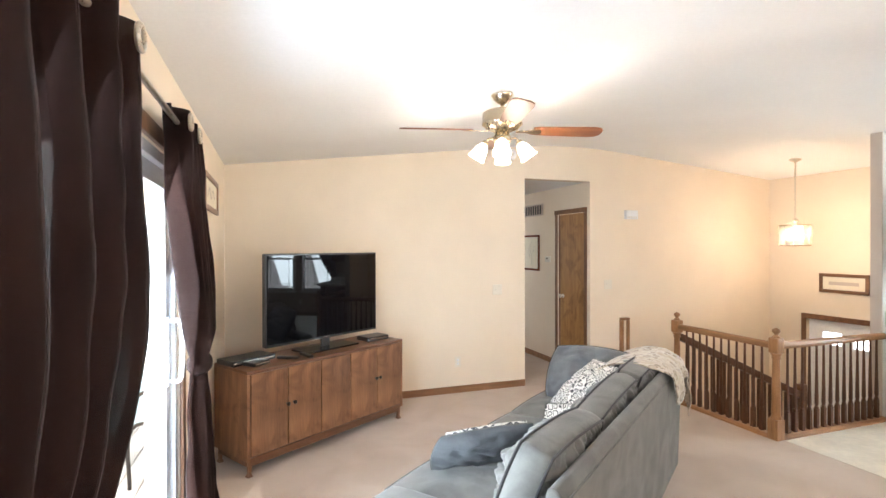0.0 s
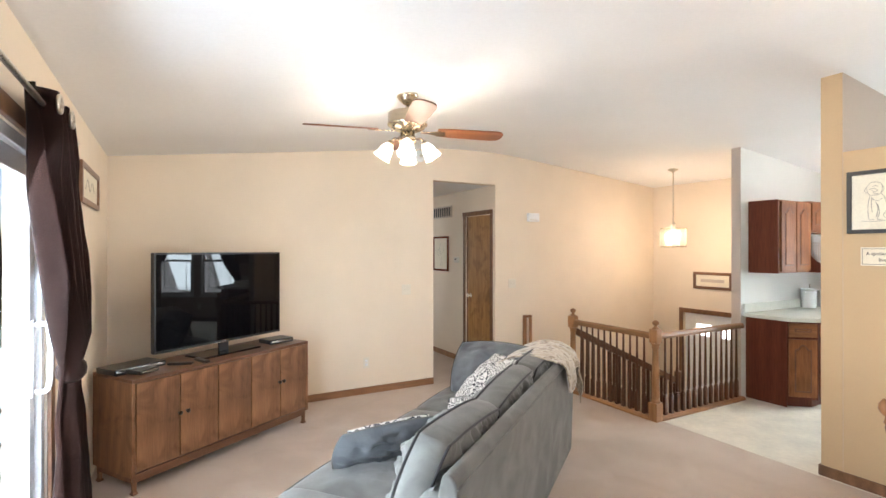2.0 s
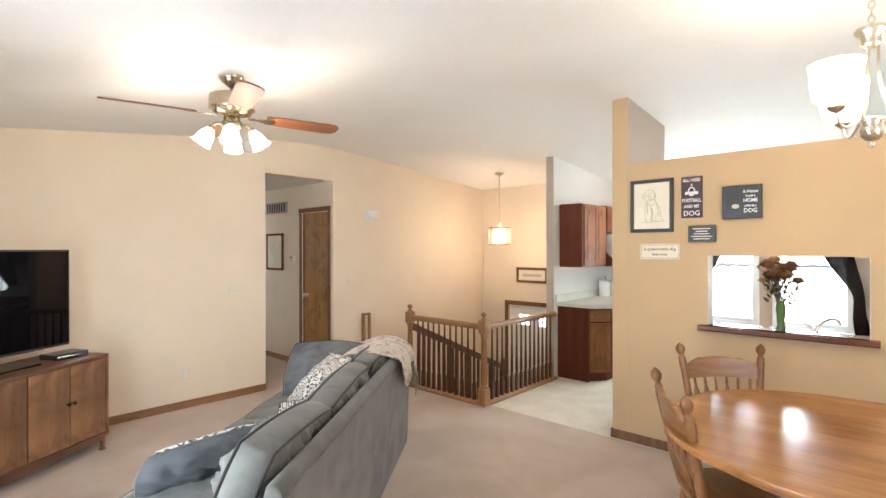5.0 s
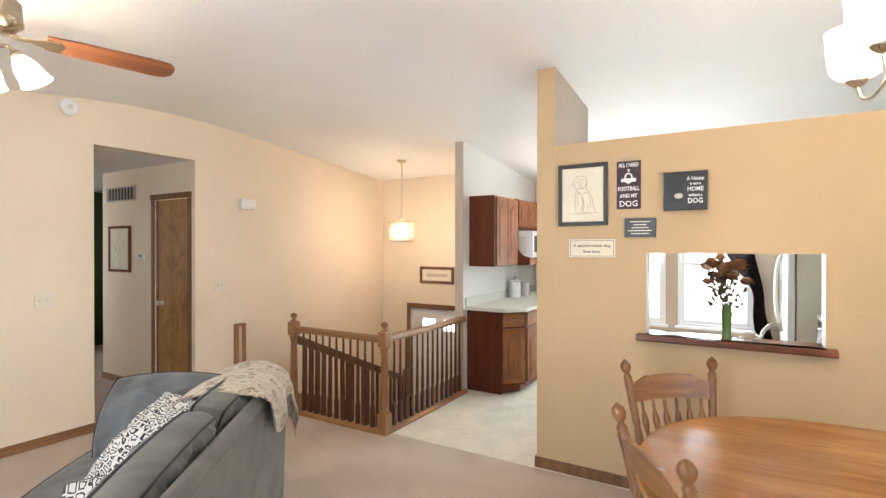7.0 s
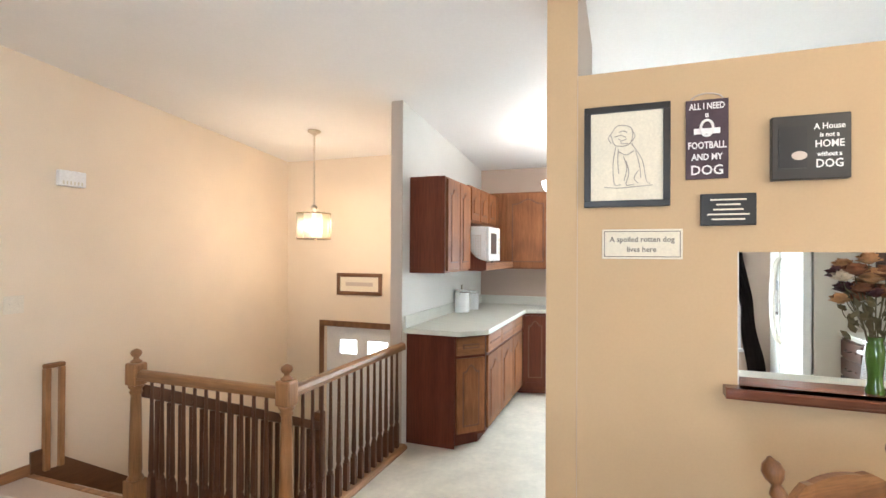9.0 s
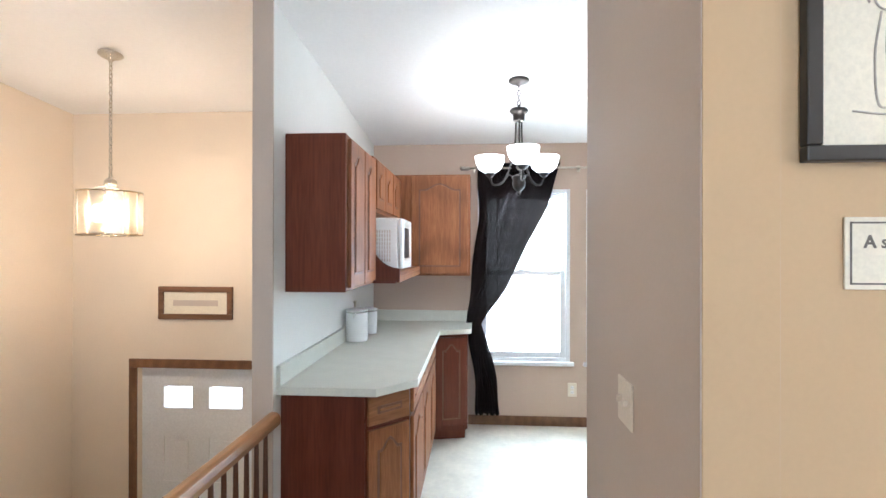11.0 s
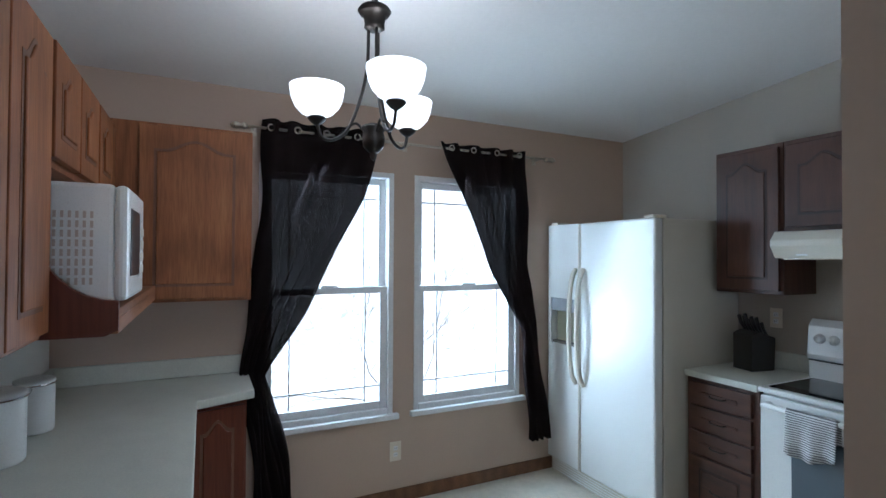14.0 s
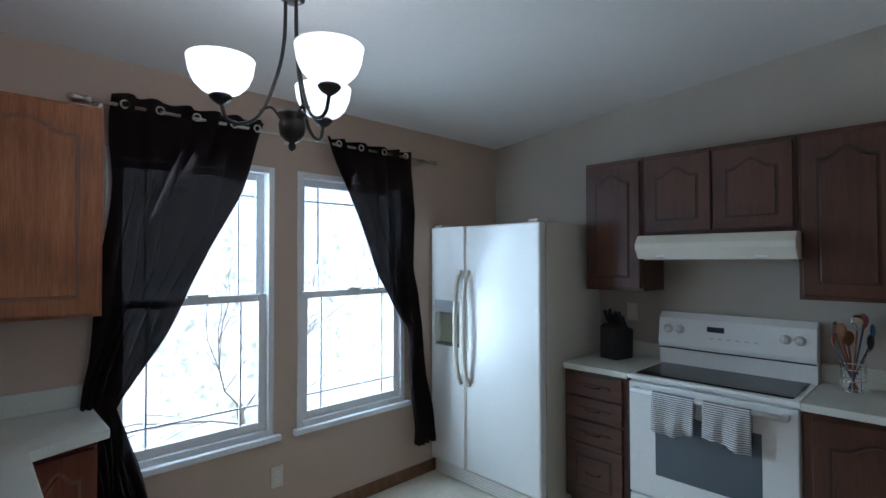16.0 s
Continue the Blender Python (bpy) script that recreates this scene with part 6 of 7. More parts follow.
sh = lab("microwave_shelf", Matrix(), "oak microwave shelf with a curved bracket under the cabinet", "shelf")
bm = B()
box(bm, 6.072, 7.165, 2.44, YC, 1.375, 1.40, 0.003)
part("shelf", bm, M_CABX, sh)
bm = B()
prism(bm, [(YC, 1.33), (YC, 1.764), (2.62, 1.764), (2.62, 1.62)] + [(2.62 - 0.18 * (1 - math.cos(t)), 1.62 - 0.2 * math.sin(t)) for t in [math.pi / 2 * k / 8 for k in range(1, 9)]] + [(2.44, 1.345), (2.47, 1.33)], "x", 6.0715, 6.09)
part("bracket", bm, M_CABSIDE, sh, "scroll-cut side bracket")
bm = B()
box(bm, 6.075, 7.16, 2.44, 2.46, 1.335, 1.3745, 0.003)
part("lip", bm, M_CABX, sh)
mw = lab("microwave", pose(6.13, 2.44, 1.40), "white countertop microwave on the oak shelf", "microwave")
bm = B()
box(bm, 0, 0.41, 0.02, 0.38, 0.012, 0.33, 0.012)
part("case", bm, M_APPL, mw)
bm = B()
box(bm, 0.0, 0.30, -0.012, 0.02, 0.015, 0.327, 0.012)
part("door", bm, M_APPL, mw, "white door with a dark window")
bm = B()
box(bm, 0.05, 0.25, -0.0145, -0.011, 0.08, 0.27, 0.002)
part("window", bm, M_BLACK, mw)
bm = B()
box(bm, 0.303, 0.41, -0.008, 0.02, 0.015, 0.327, 0.008)
part("control_panel", bm, M_APPL, mw)
for i in range(4):
    for j in range(3):
        bm = B()
        box(bm, 0.315 + j * 0.028, 0.337 + j * 0.028, -0.011, -0.007, 0.08 + i * 0.04, 0.108 + i * 0.04, 0.002)
        part("button", bm, M_ALMOND, mw)
bm = B()
box(bm, -0.0007, 0.0007, -0.0035, 0.0035, -0.009, 0.009)
slot = part("vent_slot", bm, M_GREIGE, mw)
for i in range(11):
    for j in range(8):
        if i or j:
            share(slot, mw, Matrix.Translation((-0.0005, 0.07 + i * 0.016, 0.07 + j * 0.025)))
slot.location = (-0.0005, 0.07, 0.07)
for sx in (0.05, 0.36):
    for sy in (0.06, 0.34):
        bm = B()
        lathe(bm, [(0.012, 0), (0.012, 0.013)], sx, sy, 0, 8)
        part("foot", bm, M_BLACK, mw)
# corner cabinet on the window wall (front faces -x)
uc = lab("wall_cabinet", Matrix(), "oak wall cabinet with an arched door beside the window", "cabinet", "kitchen cabinets")
bm = B()
box(bm, 7.1705, XW, 2.03, YC, 1.32, 2.15, 0.002)
part("body", bm, M_CAB, uc)
panel_door(uc, 0.46, 0.80, pose(7.17, 2.28, 1.735, 0, 0, -90), M_CAB, M_CAB)

# base run with its counter
bc = lab("base_cabinet", Matrix(), "oak base cabinets with an angled end and dark side", "cabinet", "kitchen cabinets")
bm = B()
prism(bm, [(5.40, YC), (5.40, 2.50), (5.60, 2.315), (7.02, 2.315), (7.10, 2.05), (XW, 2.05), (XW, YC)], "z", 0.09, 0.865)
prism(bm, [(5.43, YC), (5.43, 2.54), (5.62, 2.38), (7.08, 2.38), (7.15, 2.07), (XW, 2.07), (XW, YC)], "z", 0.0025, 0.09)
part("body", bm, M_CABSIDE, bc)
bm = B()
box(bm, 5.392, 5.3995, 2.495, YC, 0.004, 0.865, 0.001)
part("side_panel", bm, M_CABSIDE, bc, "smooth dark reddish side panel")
ang = math.degrees(math.atan2(2.315 - 2.50, 0.20))
cm = pose(5.50, 2.4075, 0, 0, 0, ang)
panel_door(bc, 0.245, 0.135, cm @ pose(0, 0, 0.775), M_CABX, M_CABX, False, "drawer")
panel_door(bc, 0.245, 0.57, cm @ pose(0, 0, 0.40), M_CAB, M_CAB, True)
for a, b in ((5.63, 6.07), (6.08, 6.52), (6.53, 6.97)):
    panel_door(bc, b - a, 0.135, pose((a + b) / 2, 2.315, 0.775), M_CABX, M_CABX, False, "drawer")
    panel_door(bc, b - a, 0.57, pose((a + b) / 2, 2.315, 0.40), M_CAB, M_CAB, True)
em = pose(7.06, 2.1825, 0, 0, 0, math.degrees(math.atan2(2.05 - 2.315, 0.08)))
panel_door(bc, 0.25, 0.70, em @ pose(0, 0, 0.485), M_CABSIDE, M_CABSIDE, True)
ct = lab("countertop", Matrix(), "pale laminate countertop with a low backsplash", "countertop")
bm = B()
prism(bm, [(5.335, YC - 0.0), (5.335, 2.43), (5.52, 2.262), (6.96, 2.262), (7.05, 2.02), (XW, 2.02), (XW, YC)], "z", 0.866, 0.905, 0.004)
part("worktop", bm, M_COUNTER, ct)
bm = B()
box(bm, 5.335, XW, YC - 0.022, YC - 0.0005, 0.9055, 1.0, 0.004)
part("backsplash", bm, M_COUNTER, ct)
bm = B()
box(bm, XW - 0.022, XW - 0.0005, 2.02, YC - 0.023, 0.9055, 1.0, 0.004)
part("backsplash", bm, M_COUNTER, ct)
for x, y, r, h in ((6.50, 2.805, 0.074, 0.22), (6.80, 2.785, 0.060, 0.19)):
    c = lab("canister", pose(x, y, 0.905), "white ceramic canister with a clamp lid on the counter", "canister", "canisters")
    bm = B()
    lathe(bm, [(r * 0.94, 0), (r, 0.008), (r, h * 0.86), (r * 0.95, h * 0.9)], n=26)
    part("jar", bm, M_APPL, c, "", True)
    bm = B()
    lathe(bm, [(r * 0.97, h * 0.91), (r * 1.02, h * 0.93), (r * 1.02, h * 0.97), (r * 0.8, h)], n=26)
    part("lid", bm, M_APPL, c, "", True)
    bm = B()
    tube(bm, [(r * 1.01 * math.cos(2 * math.pi * i / 24), r * 1.01 * math.sin(2 * math.pi * i / 24), h * 0.9) for i in range(25)], 0.003, 6)
    tube(bm, [(-r * 1.03, -0.01, h * 0.9), (-r * 1.12, 0, h * 0.72), (-r * 1.03, 0.01, h * 0.9)], 0.002, 6)
    part("clamp", bm, M_CHROME, c)
e = lab("paper_towel_holder", pose(6.64, 2.855, 0.905), "dark upright rod behind the canisters", "towel holder")
bm = B()
lathe(bm, [(0.03, 0), (0.03, 0.012), (0.008, 0.016), (0.007, 0.24), (0.012, 0.25), (0.004, 0.26)], n=14)
part("rod", bm, M_NICKEL, e, "", True)

# side-by-side fridge
M_RECESS = surface("olive_plastic", (0.30, 0.29, 0.20), 0.5)
M_DISP = surface("grey_plastic", (0.38, 0.40, 0.43), 0.35)
fr = lab("refrigerator", pose(6.51, 0, 0), "white side-by-side refrigerator with an ice dispenser and almond side", "refrigerator")
FW = 0.94
bm = B()
box(bm, 0.004, FW - 0.004, YK + 0.02, -0.095, 0.03, 1.765, 0.006)
part("cabinet", bm, M_ALMOND, fr, "textured almond case")
sp = 0.608
for a, b, nm in ((0.0, sp - 0.004, "fridge_door"), (sp + 0.004, FW, "freezer_door")):
    bm = B()
    if nm == "fridge_door":
        box(bm, a, b, -0.085, -0.02, 0.115, 1.765, 0.012)
    else:
        ia, ib, zm = a + 0.05, b - 0.03, 1.1
        prism(bm, [(a, 0.115), (b, 0.115), (b, 1.765), (a, 1.765), (a, zm), (ia, zm), (ia, 1.25), (ib, 1.25), (ib, 0.93), (ia, 0.93), (ia, zm - 0.0004), (a, zm - 0.0004)], "y", -0.085, -0.02)
    d = part(nm, bm, M_APPL, fr, "white enamel door")
    if nm == "freezer_door":
        bm = B()
        box(bm, a + 0.05, b - 0.03, -0.085, -0.075, 0.93, 1.25)
        part("dispenser_recess", bm, M_RECESS, d, "shadowed olive recess")
        bm = B()
        box(bm, a + 0.05, b - 0.03, -0.075, -0.022, 1.16, 1.25, 0.008)
        part("dispenser_panel", bm, M_DISP, d, "grey dispenser control panel")
        bm = B()
        box(bm, a + 0.055, b - 0.035, -0.075, -0.03, 0.93, 0.945)
        part("drip_tray", bm, M_INK, d)
for x in (sp - 0.035, sp + 0.04):
    bm = B()
    tube(bm, curve_path([(x, -0.02, 1.46), (x, 0.012, 1.40), (x, 0.035, 1.25), (x, 0.04, 1.06), (x, 0.035, 0.9), (x, 0.012, 0.75), (x, -0.02, 0.69)], 6), 0.016, 10)
    part("handle", bm, M_ALMOND, fr, "long bowed almond handle", True)
bm = B()
for a in (sp - 0.012, sp + 0.004):
    box(bm, a, a + 0.008, -0.0195, -0.0155, 0.115, 1.765)
part("door_trim", bm, M_ALMOND, fr)
bm = B()
box(bm, 0.01, FW - 0.01, -0.09, -0.045, 0.004, 0.105, 0.003)
part("kick_plate", bm, M_ALMOND, fr)
for i in range(5):
    bm = B()
    box(bm, 0.03, FW - 0.03, -0.0455, -0.042, 0.02 + i * 0.017, 0.028 + i * 0.017)
    part("grille_slat", bm, M_APPL, fr)
for x in (0.02, FW - 0.09):
    bm = B()
    box(bm, x, x + 0.07, -0.14, -0.03, 1.766, 1.785, 0.006)
    part("hinge_cover", bm, M_ALMOND, fr)
for sx in (0.06, FW - 0.06):
    bm = B()
    lathe(bm, [(0.02, 0.002), (0.02, 0.031)], sx, -0.2, 0, 10)
    lathe(bm, [(0.02, 0.002), (0.02, 0.031)], sx, -0.68, 0, 10)
    part("foot", bm, M_BLACK, fr)

# stove
SX0, SX1, SY = 5.292, 6.088, -0.25
sv = lab("stove", Matrix(), "white electric range with a glass top and two striped towels", "stove")
bm = B()
box(bm, SX0, SX1, YK + 0.01, SY - 0.045, 0.03, 0.875, 0.004)
part("body", bm, M_APPL, sv)
bm = B()
box(bm, SX0 - 0.002, SX1 + 0.002, YK + 0.07, SY, 0.876, 0.902, 0.008)
part("cooktop_rim", bm, M_APPL, sv)
bm = B()
box(bm, SX0 + 0.03, SX1 - 0.03, YK + 0.1, SY - 0.04, 0.9022, 0.905, 0.001)
part("glass_top", bm, M_SCREEN, sv, "black ceramic glass top")
bm = B()
prism(bm, [(YK + 0.01, 0.876), (YK + 0.01, 1.21), (YK + 0.05, 1.215), (YK + 0.085, 1.18), (YK + 0.105, 1.03), (YK + 0.10, 1.005), (YK + 0.085, 1.0), (YK + 0.085, 0.876)], "x", SX0, SX1, 0.004)
bg = part("backguard", bm, M_APPL, sv, "white sloped control panel")
bm = B()
box(bm, SX0 + 0.005, SX1 - 0.005, YK + 0.084, YK + 0.092, 0.995, 1.002)
part("shadow_gap", bm, M_BLACK, sv)
tilt = Matrix.Rotation(math.atan2(0.02, 0.15), 4, "X")
for x in (SX0 + 0.07, SX0 + 0.135, SX1 - 0.125, SX1 - 0.06):
    bm = B()
    lathe(bm, [(0.026, 0), (0.026, 0.006), (0.02, 0.01), (0.018, 0.026), (0.012, 0.03)], x, YK + 0.094, 1.115, 16, Matrix.Rotation(-math.pi / 2 + 0.13, 4, "X"))
    box(bm, x - 0.003, x + 0.003, YK + 0.11, YK + 0.128, 1.105, 1.13)
    part("knob", bm, M_APPL, sv, "white control knob", True)
xm = (SX0 + SX1) / 2
bm = B()
box(bm, xm + 0.03, xm + 0.12, YK + 0.0905, YK + 0.095, 1.115, 1.145)
part("clock_display", bm, M_BLACK, sv)
for i in range(6):
    bm = B()
    box(bm, xm - 0.14 + i * 0.045, xm - 0.118 + i * 0.045, YK + 0.0945, YK + 0.099, 1.075, 1.085)
    part("touch_key", bm, M_ALMOND, sv)
bm = B()
box(bm, SX0 + 0.004, SX1 - 0.004, SY - 0.045, SY - 0.012, 0.25, 0.862, 0.008)
od = part("oven_door", bm, M_APPL, sv, "white oven door with a dark window")
bm = B()
box(bm, SX0 + 0.15, SX1 - 0.15, SY - 0.014, SY - 0.010, 0.38, 0.72, 0.003)
part("window", bm, M_OVENGLASS, od)
bm = B()
tube(bm, [(SX0 + 0.04, SY + 0.035, 0.825), (SX1 - 0.04, SY + 0.035, 0.825)], 0.013, 12)
for x in (SX0 + 0.05, SX1 - 0.05):
    box(bm, x - 0.015, x + 0.015, SY - 0.013, SY + 0.04, 0.812, 0.838, 0.005)
part("handle", bm, M_APPL, od, "white bar handle", True)
bm = B()
box(bm, SX0 + 0.004, SX1 - 0.004, SY - 0.045, SY - 0.015, 0.045, 0.24, 0.008)
part("drawer", bm, M_APPL, sv)
bm = B()
for x in (SX0 + 0.05, SX1 - 0.05):
    for y in (YK + 0.06, SY - 0.1):
        lathe(bm, [(0.018, 0.002), (0.018, 0.031)], x, y, 0, 10)
part("feet", bm, M_BLACK, sv)


def stripe_mat():
    m, nt, b = nodes_of("grey_striped_cotton")
    co = nt.nodes.new("ShaderNodeTexCoord").outputs["Object"]
    w = nt.nodes.new("ShaderNodeTexWave")
    w.bands_direction = "Z"
    w.inputs["Scale"].default_value, w.inputs["Distortion"].default_value = 30.0, 1.2
    nt.links.new(co, w.inputs["Vector"])
    r = nt.nodes.new("ShaderNodeValToRGB")
    r.color_ramp.elements[0].position, r.color_ramp.elements[1].position = 0.4, 0.55
    r.color_ramp.elements[0].color, r.color_ramp.elements[1].color = (0.16, 0.16, 0.17, 1), (0.66, 0.66, 0.65, 1)
    nt.links.new(w.outputs["Fac"], r.inputs["Fac"])
    nt.links.new(r.outputs[0], b.inputs["Base Color"])
    b.inputs["Roughness"].default_value = 0.95
    return m


M_STRIPE = stripe_mat()
for x0, x1, drop, sd in ((5.72, 5.93, 0.20, 1.0), (5.47, 5.68, 0.20, 2.0)):
    e = lab("dish_towel", Matrix(), "grey and white striped towel hung over the oven handle", "towel", "oven towels")
    p = bmesh.new()
    prof = [(SY + 0.018, 0.73), (SY + 0.018, 0.80), (SY + 0.022, 0.83), (SY + 0.035, 0.842), (SY + 0.05, 0.832), (SY + 0.054, 0.80), (SY + 0.056, 0.74), (SY + 0.058, 0.68), (SY + 0.06, 0.845 - drop)]
    n, grid = 18, []
    for j, (y, z) in enumerate(prof):
        t = j / (len(prof) - 1)
        row = []
        for i in range(n + 1):
            u = i / n
            row.append(p.verts.new((x0 + (x1 - x0) * u + 0.012 * (t - 0.5) * math.sin(sd * 3 + u), y + max(0, t - 0.55) * 0.03 * math.sin(u * 13 + sd * 2) + max(0, t - 0.5) * 0.012, z + (0.018 * math.sin(u * 4 + sd * 2.2) if j == len(prof) - 1 else 0))))
        grid.append(row)
    for j in range(len(grid) - 1):
        for i in range(n):
            p.faces.new((grid[j][i], grid[j][i + 1], grid[j + 1][i + 1], grid[j + 1][i])).smooth = True
    cl = part("cloth", p, M_STRIPE, e)
    cl.modifiers.new("thickness", "SOLIDIFY").thickness = 0.003

# range hood and wall cabinets over the stove (fronts face +y)
UF = YK + 0.30
hd = lab("range_hood", Matrix(), "almond range hood under the cabinets", "range hood")
bm = B()
prism(bm, [(YK + 0.002, 1.54), (YK + 0.002, 1.675), (UF + 0.09, 1.675), (UF + 0.13, 1.63), (UF + 0.13, 1.60), (UF + 0.09, 1.54)], "x", 5.315, 6.085, 0.004)
part("shell", bm, M_ALMOND, hd)
bm = B()
box(bm, 5.34, 6.06, YK + 0.05, UF + 0.06, 1.534, 1.5405)
part("underside", bm, M_NICKEL, hd)
for x in (5.46, 5.95):
    bm = B()
    box(bm, x - 0.025, x + 0.025, UF + 0.095, UF + 0.104, 1.552, 1.562)
    part("switch", bm, M_WHITE, hd)


def back_door(parent, x0, x1, z0, z1, y, arch=True, name="door", mats=None):
    a, b = mats or (M_CAB_SHADE, M_CAB_SHADE)
    return panel_door(parent, x1 - x0, z1 - z0, pose((x0 + x1) / 2, y, (z0 + z1) / 2, 0, 0, 180), a, b, arch, name)


# the cabinet oak over again, its colour darkened for the shade on this side
M_CAB_SHADE = wood("darkened_shade_oak", (0.062, 0.023, 0.013), (0.10, 0.040, 0.022), "z", 0.4, 12.0)
M_CABX_SHADE = wood("darkened_shade_oak_along_x", (0.062, 0.023, 0.013), (0.10, 0.040, 0.022), "x", 0.4, 12.0)
for x0, x1, z0, doors, label in ((6.09, 6.465, 1.345, ((6.105, 6.45),), "oak wall cabinet beside the fridge, coloured dark for shade"), (5.33, 6.088, 1.68, ((5.345, 5.70), (5.715, 6.07)), "short oak wall cabinet over the range hood, coloured dark for shade"), (4.60, 5.328, 1.345, ((4.61, 4.955), (4.965, 5.31)), "oak wall cabinet beside the hood, coloured dark for shade")):
    uc = lab("wall_cabinet", Matrix(), label, "cabinet", "kitchen cabinets")
    bm = B()
    box(bm, x0, x1, YK + 0.001, UF - 0.001, z0, 2.15, 0.002)
    part("body", bm, M_CAB_SHADE, uc)
    for a, b in doors:
        back_door(uc, a, b, z0 + 0.02, 2.125, UF)

# base units beside the stove
bd = lab("drawer_unit", Matrix(), "four-drawer oak base unit beside the fridge, coloured dark for shade", "cabinet", "kitchen cabinets")
bm = B()
box(bm, 6.092, 6.50, YK + 0.001, SY - 0.025, 0.09, 0.865, 0.002)
box(bm, 6.092, 6.50, YK + 0.001, SY - 0.09, 0.003, 0.09)
part("body", bm, M_CAB_SHADE, bd)
for z0, z1 in ((0.725, 0.845), (0.585, 0.71), (0.445, 0.57), (0.12, 0.43)):
    dw = back_door(bd, 6.125, 6.475, z0, z1, SY - 0.025, False, "drawer", (M_CABX_SHADE, M_CABX_SHADE))
    bm = B()
    tube(bm, curve_path([(-0.045, -0.026, 0.0), (-0.03, -0.045, -0.004), (0.03, -0.045, -0.004), (0.045, -0.026, 0.0)], 5), 0.004, 8)
    part("pull", bm, M_BRONZE, dw, "dark metal pull", True)
bd = lab("base_cabinet", Matrix(), "oak base cabinet beside the stove, coloured dark for shade", "cabinet", "kitchen cabinets")
bm = B()
box(bm, 4.76, 5.288, YK + 0.001, SY - 0.025, 0.09, 0.865, 0.002)
box(bm, 4.76, 5.288, YK + 0.001, SY - 0.09, 0.003, 0.09)
part("body", bm, M_CAB_SHADE, bd)
back_door(bd, 4.80, 5.25, 0.12, 0.84, SY - 0.025)
# sink run along the pass-through wall (fronts face +x)
bd = lab("sink_cabinet", Matrix(), "oak sink cabinets under the pass-through, coloured dark for shade", "cabinet", "kitchen cabinets")
bm = B()
box(bm, 4.122, 4.73, YK + 0.001, 1.468, 0.09, 0.865, 0.002)
box(bm, 4.122, 4.67, YK + 0.001, 1.468, 0.003, 0.09)
part("body", bm, M_CAB_SHADE, bd)
for i in range(4):
    panel_door(bd, 0.38, 0.70, pose(4.73, -0.02 + i * 0.39, 0.48, 0, 0, 90), M_CAB_SHADE, M_CAB_SHADE)
ct = lab("countertop", Matrix(), "pale laminate countertop beside the stove and sink", "countertop")
bm = B()
box(bm, 6.09, 6.505, YK + 0.001, SY, 0.866, 0.902, 0.005)
part("worktop", bm, M_COUNTER, ct)
bm = B()
box(bm, 4.122, 5.29, YK + 0.001, SY, 0.866, 0.902, 0.005)
part("worktop", bm, M_COUNTER, ct)
bm = B()
box(bm, 4.122, 4.76, SY + 0.001, 1.468, 0.866, 0.902, 0.005)
part("worktop", bm, M_COUNTER, ct)
for x0, x1 in ((6.09, 6.505), (4.122, 5.29)):
    bm = B()
    box(bm, x0, x1, YK + 0.001, YK + 0.022, 0.903, 1.0, 0.004)
    part("backsplash", bm, M_COUNTER, ct)
fc = lab("faucet", pose(4.2, 0.28, 0.902), "chrome kitchen faucet behind the pass-through", "faucet")
bm = B()
lathe(bm, [(0.03, 0), (0.028, 0.012), (0.018, 0.03), (0.016, 0.07), (0.02, 0.08), (0.012, 0.095)], n=18)
part("base", bm, M_CHROME, fc, "", True)
bm = B()
tube(bm, curve_path([(0, 0, 0.07), (0.03, -0.02, 0.13), (0.11, -0.07, 0.165), (0.18, -0.11, 0.15), (0.2, -0.12, 0.12)], 6), 0.010, 10)
part("spout", bm, M_CHROME, fc, "", True)
bm = B()
tube(bm, curve_path([(0, 0, 0.09), (-0.005, 0.03, 0.12), (-0.01, 0.07, 0.125)], 5), 0.006, 8)
part("lever", bm, M_CHROME, fc, "", True)

# knife block and utensils
kb = lab("knife_block", pose(6.33, -0.61, 0.902, 0, 0, 168), "black knife block full of knives on the counter", "knife block")
bm = B()
prism(bm, [(-0.08, 0), (0.08, 0), (0.088, 0.185), (-0.03, 0.225), (-0.08, 0.205)], "x", -0.065, 0.065, 0.005)
part("block", bm, M_BLACKWOOD, kb)
for i in range(3):
    for j in range(3):
        p0 = Vector((-0.042 + 0.042 * i, -0.015 + 0.035 * j, 0.222 - 0.018 * j))
        bm = B()
        tube(bm, [p0, p0 + Vector((0, -0.03, 0.045)), p0 + Vector((0, -0.045, 0.085 + 0.012 * ((i + j) % 2)))], 0.0095, 8)
        part("knife_handle", bm, M_BLACK, kb, "black knife handle", True)
ut = lab("utensil_holder", pose(5.15, -0.66, 0.902) @ Matrix.Scale(0.9, 4), "wire holder full of coloured kitchen utensils", "utensil holder")
for z in (0.004, 0.06, 0.12, 0.155):
    bm = B()
    tube(bm, [(0.055 * math.cos(2 * math.pi * i / 20), 0.055 * math.sin(2 * math.pi * i / 20), z) for i in range(21)], 0.0028, 6)
    part("wire_ring", bm, M_CHROME, ut)
for i in range(12):
    a = 2 * math.pi * i / 12
    bm = B()
    tube(bm, [(0.055 * math.cos(a), 0.055 * math.sin(a), 0.004), (0.055 * math.cos(a), 0.055 * math.sin(a), 0.155)], 0.002, 5)
    part("wire", bm, M_CHROME, ut)
bm = B()
lathe(bm, [(0.052, 0.0), (0.052, 0.005)], n=16)
part("floor_plate", bm, M_CHROME, ut)
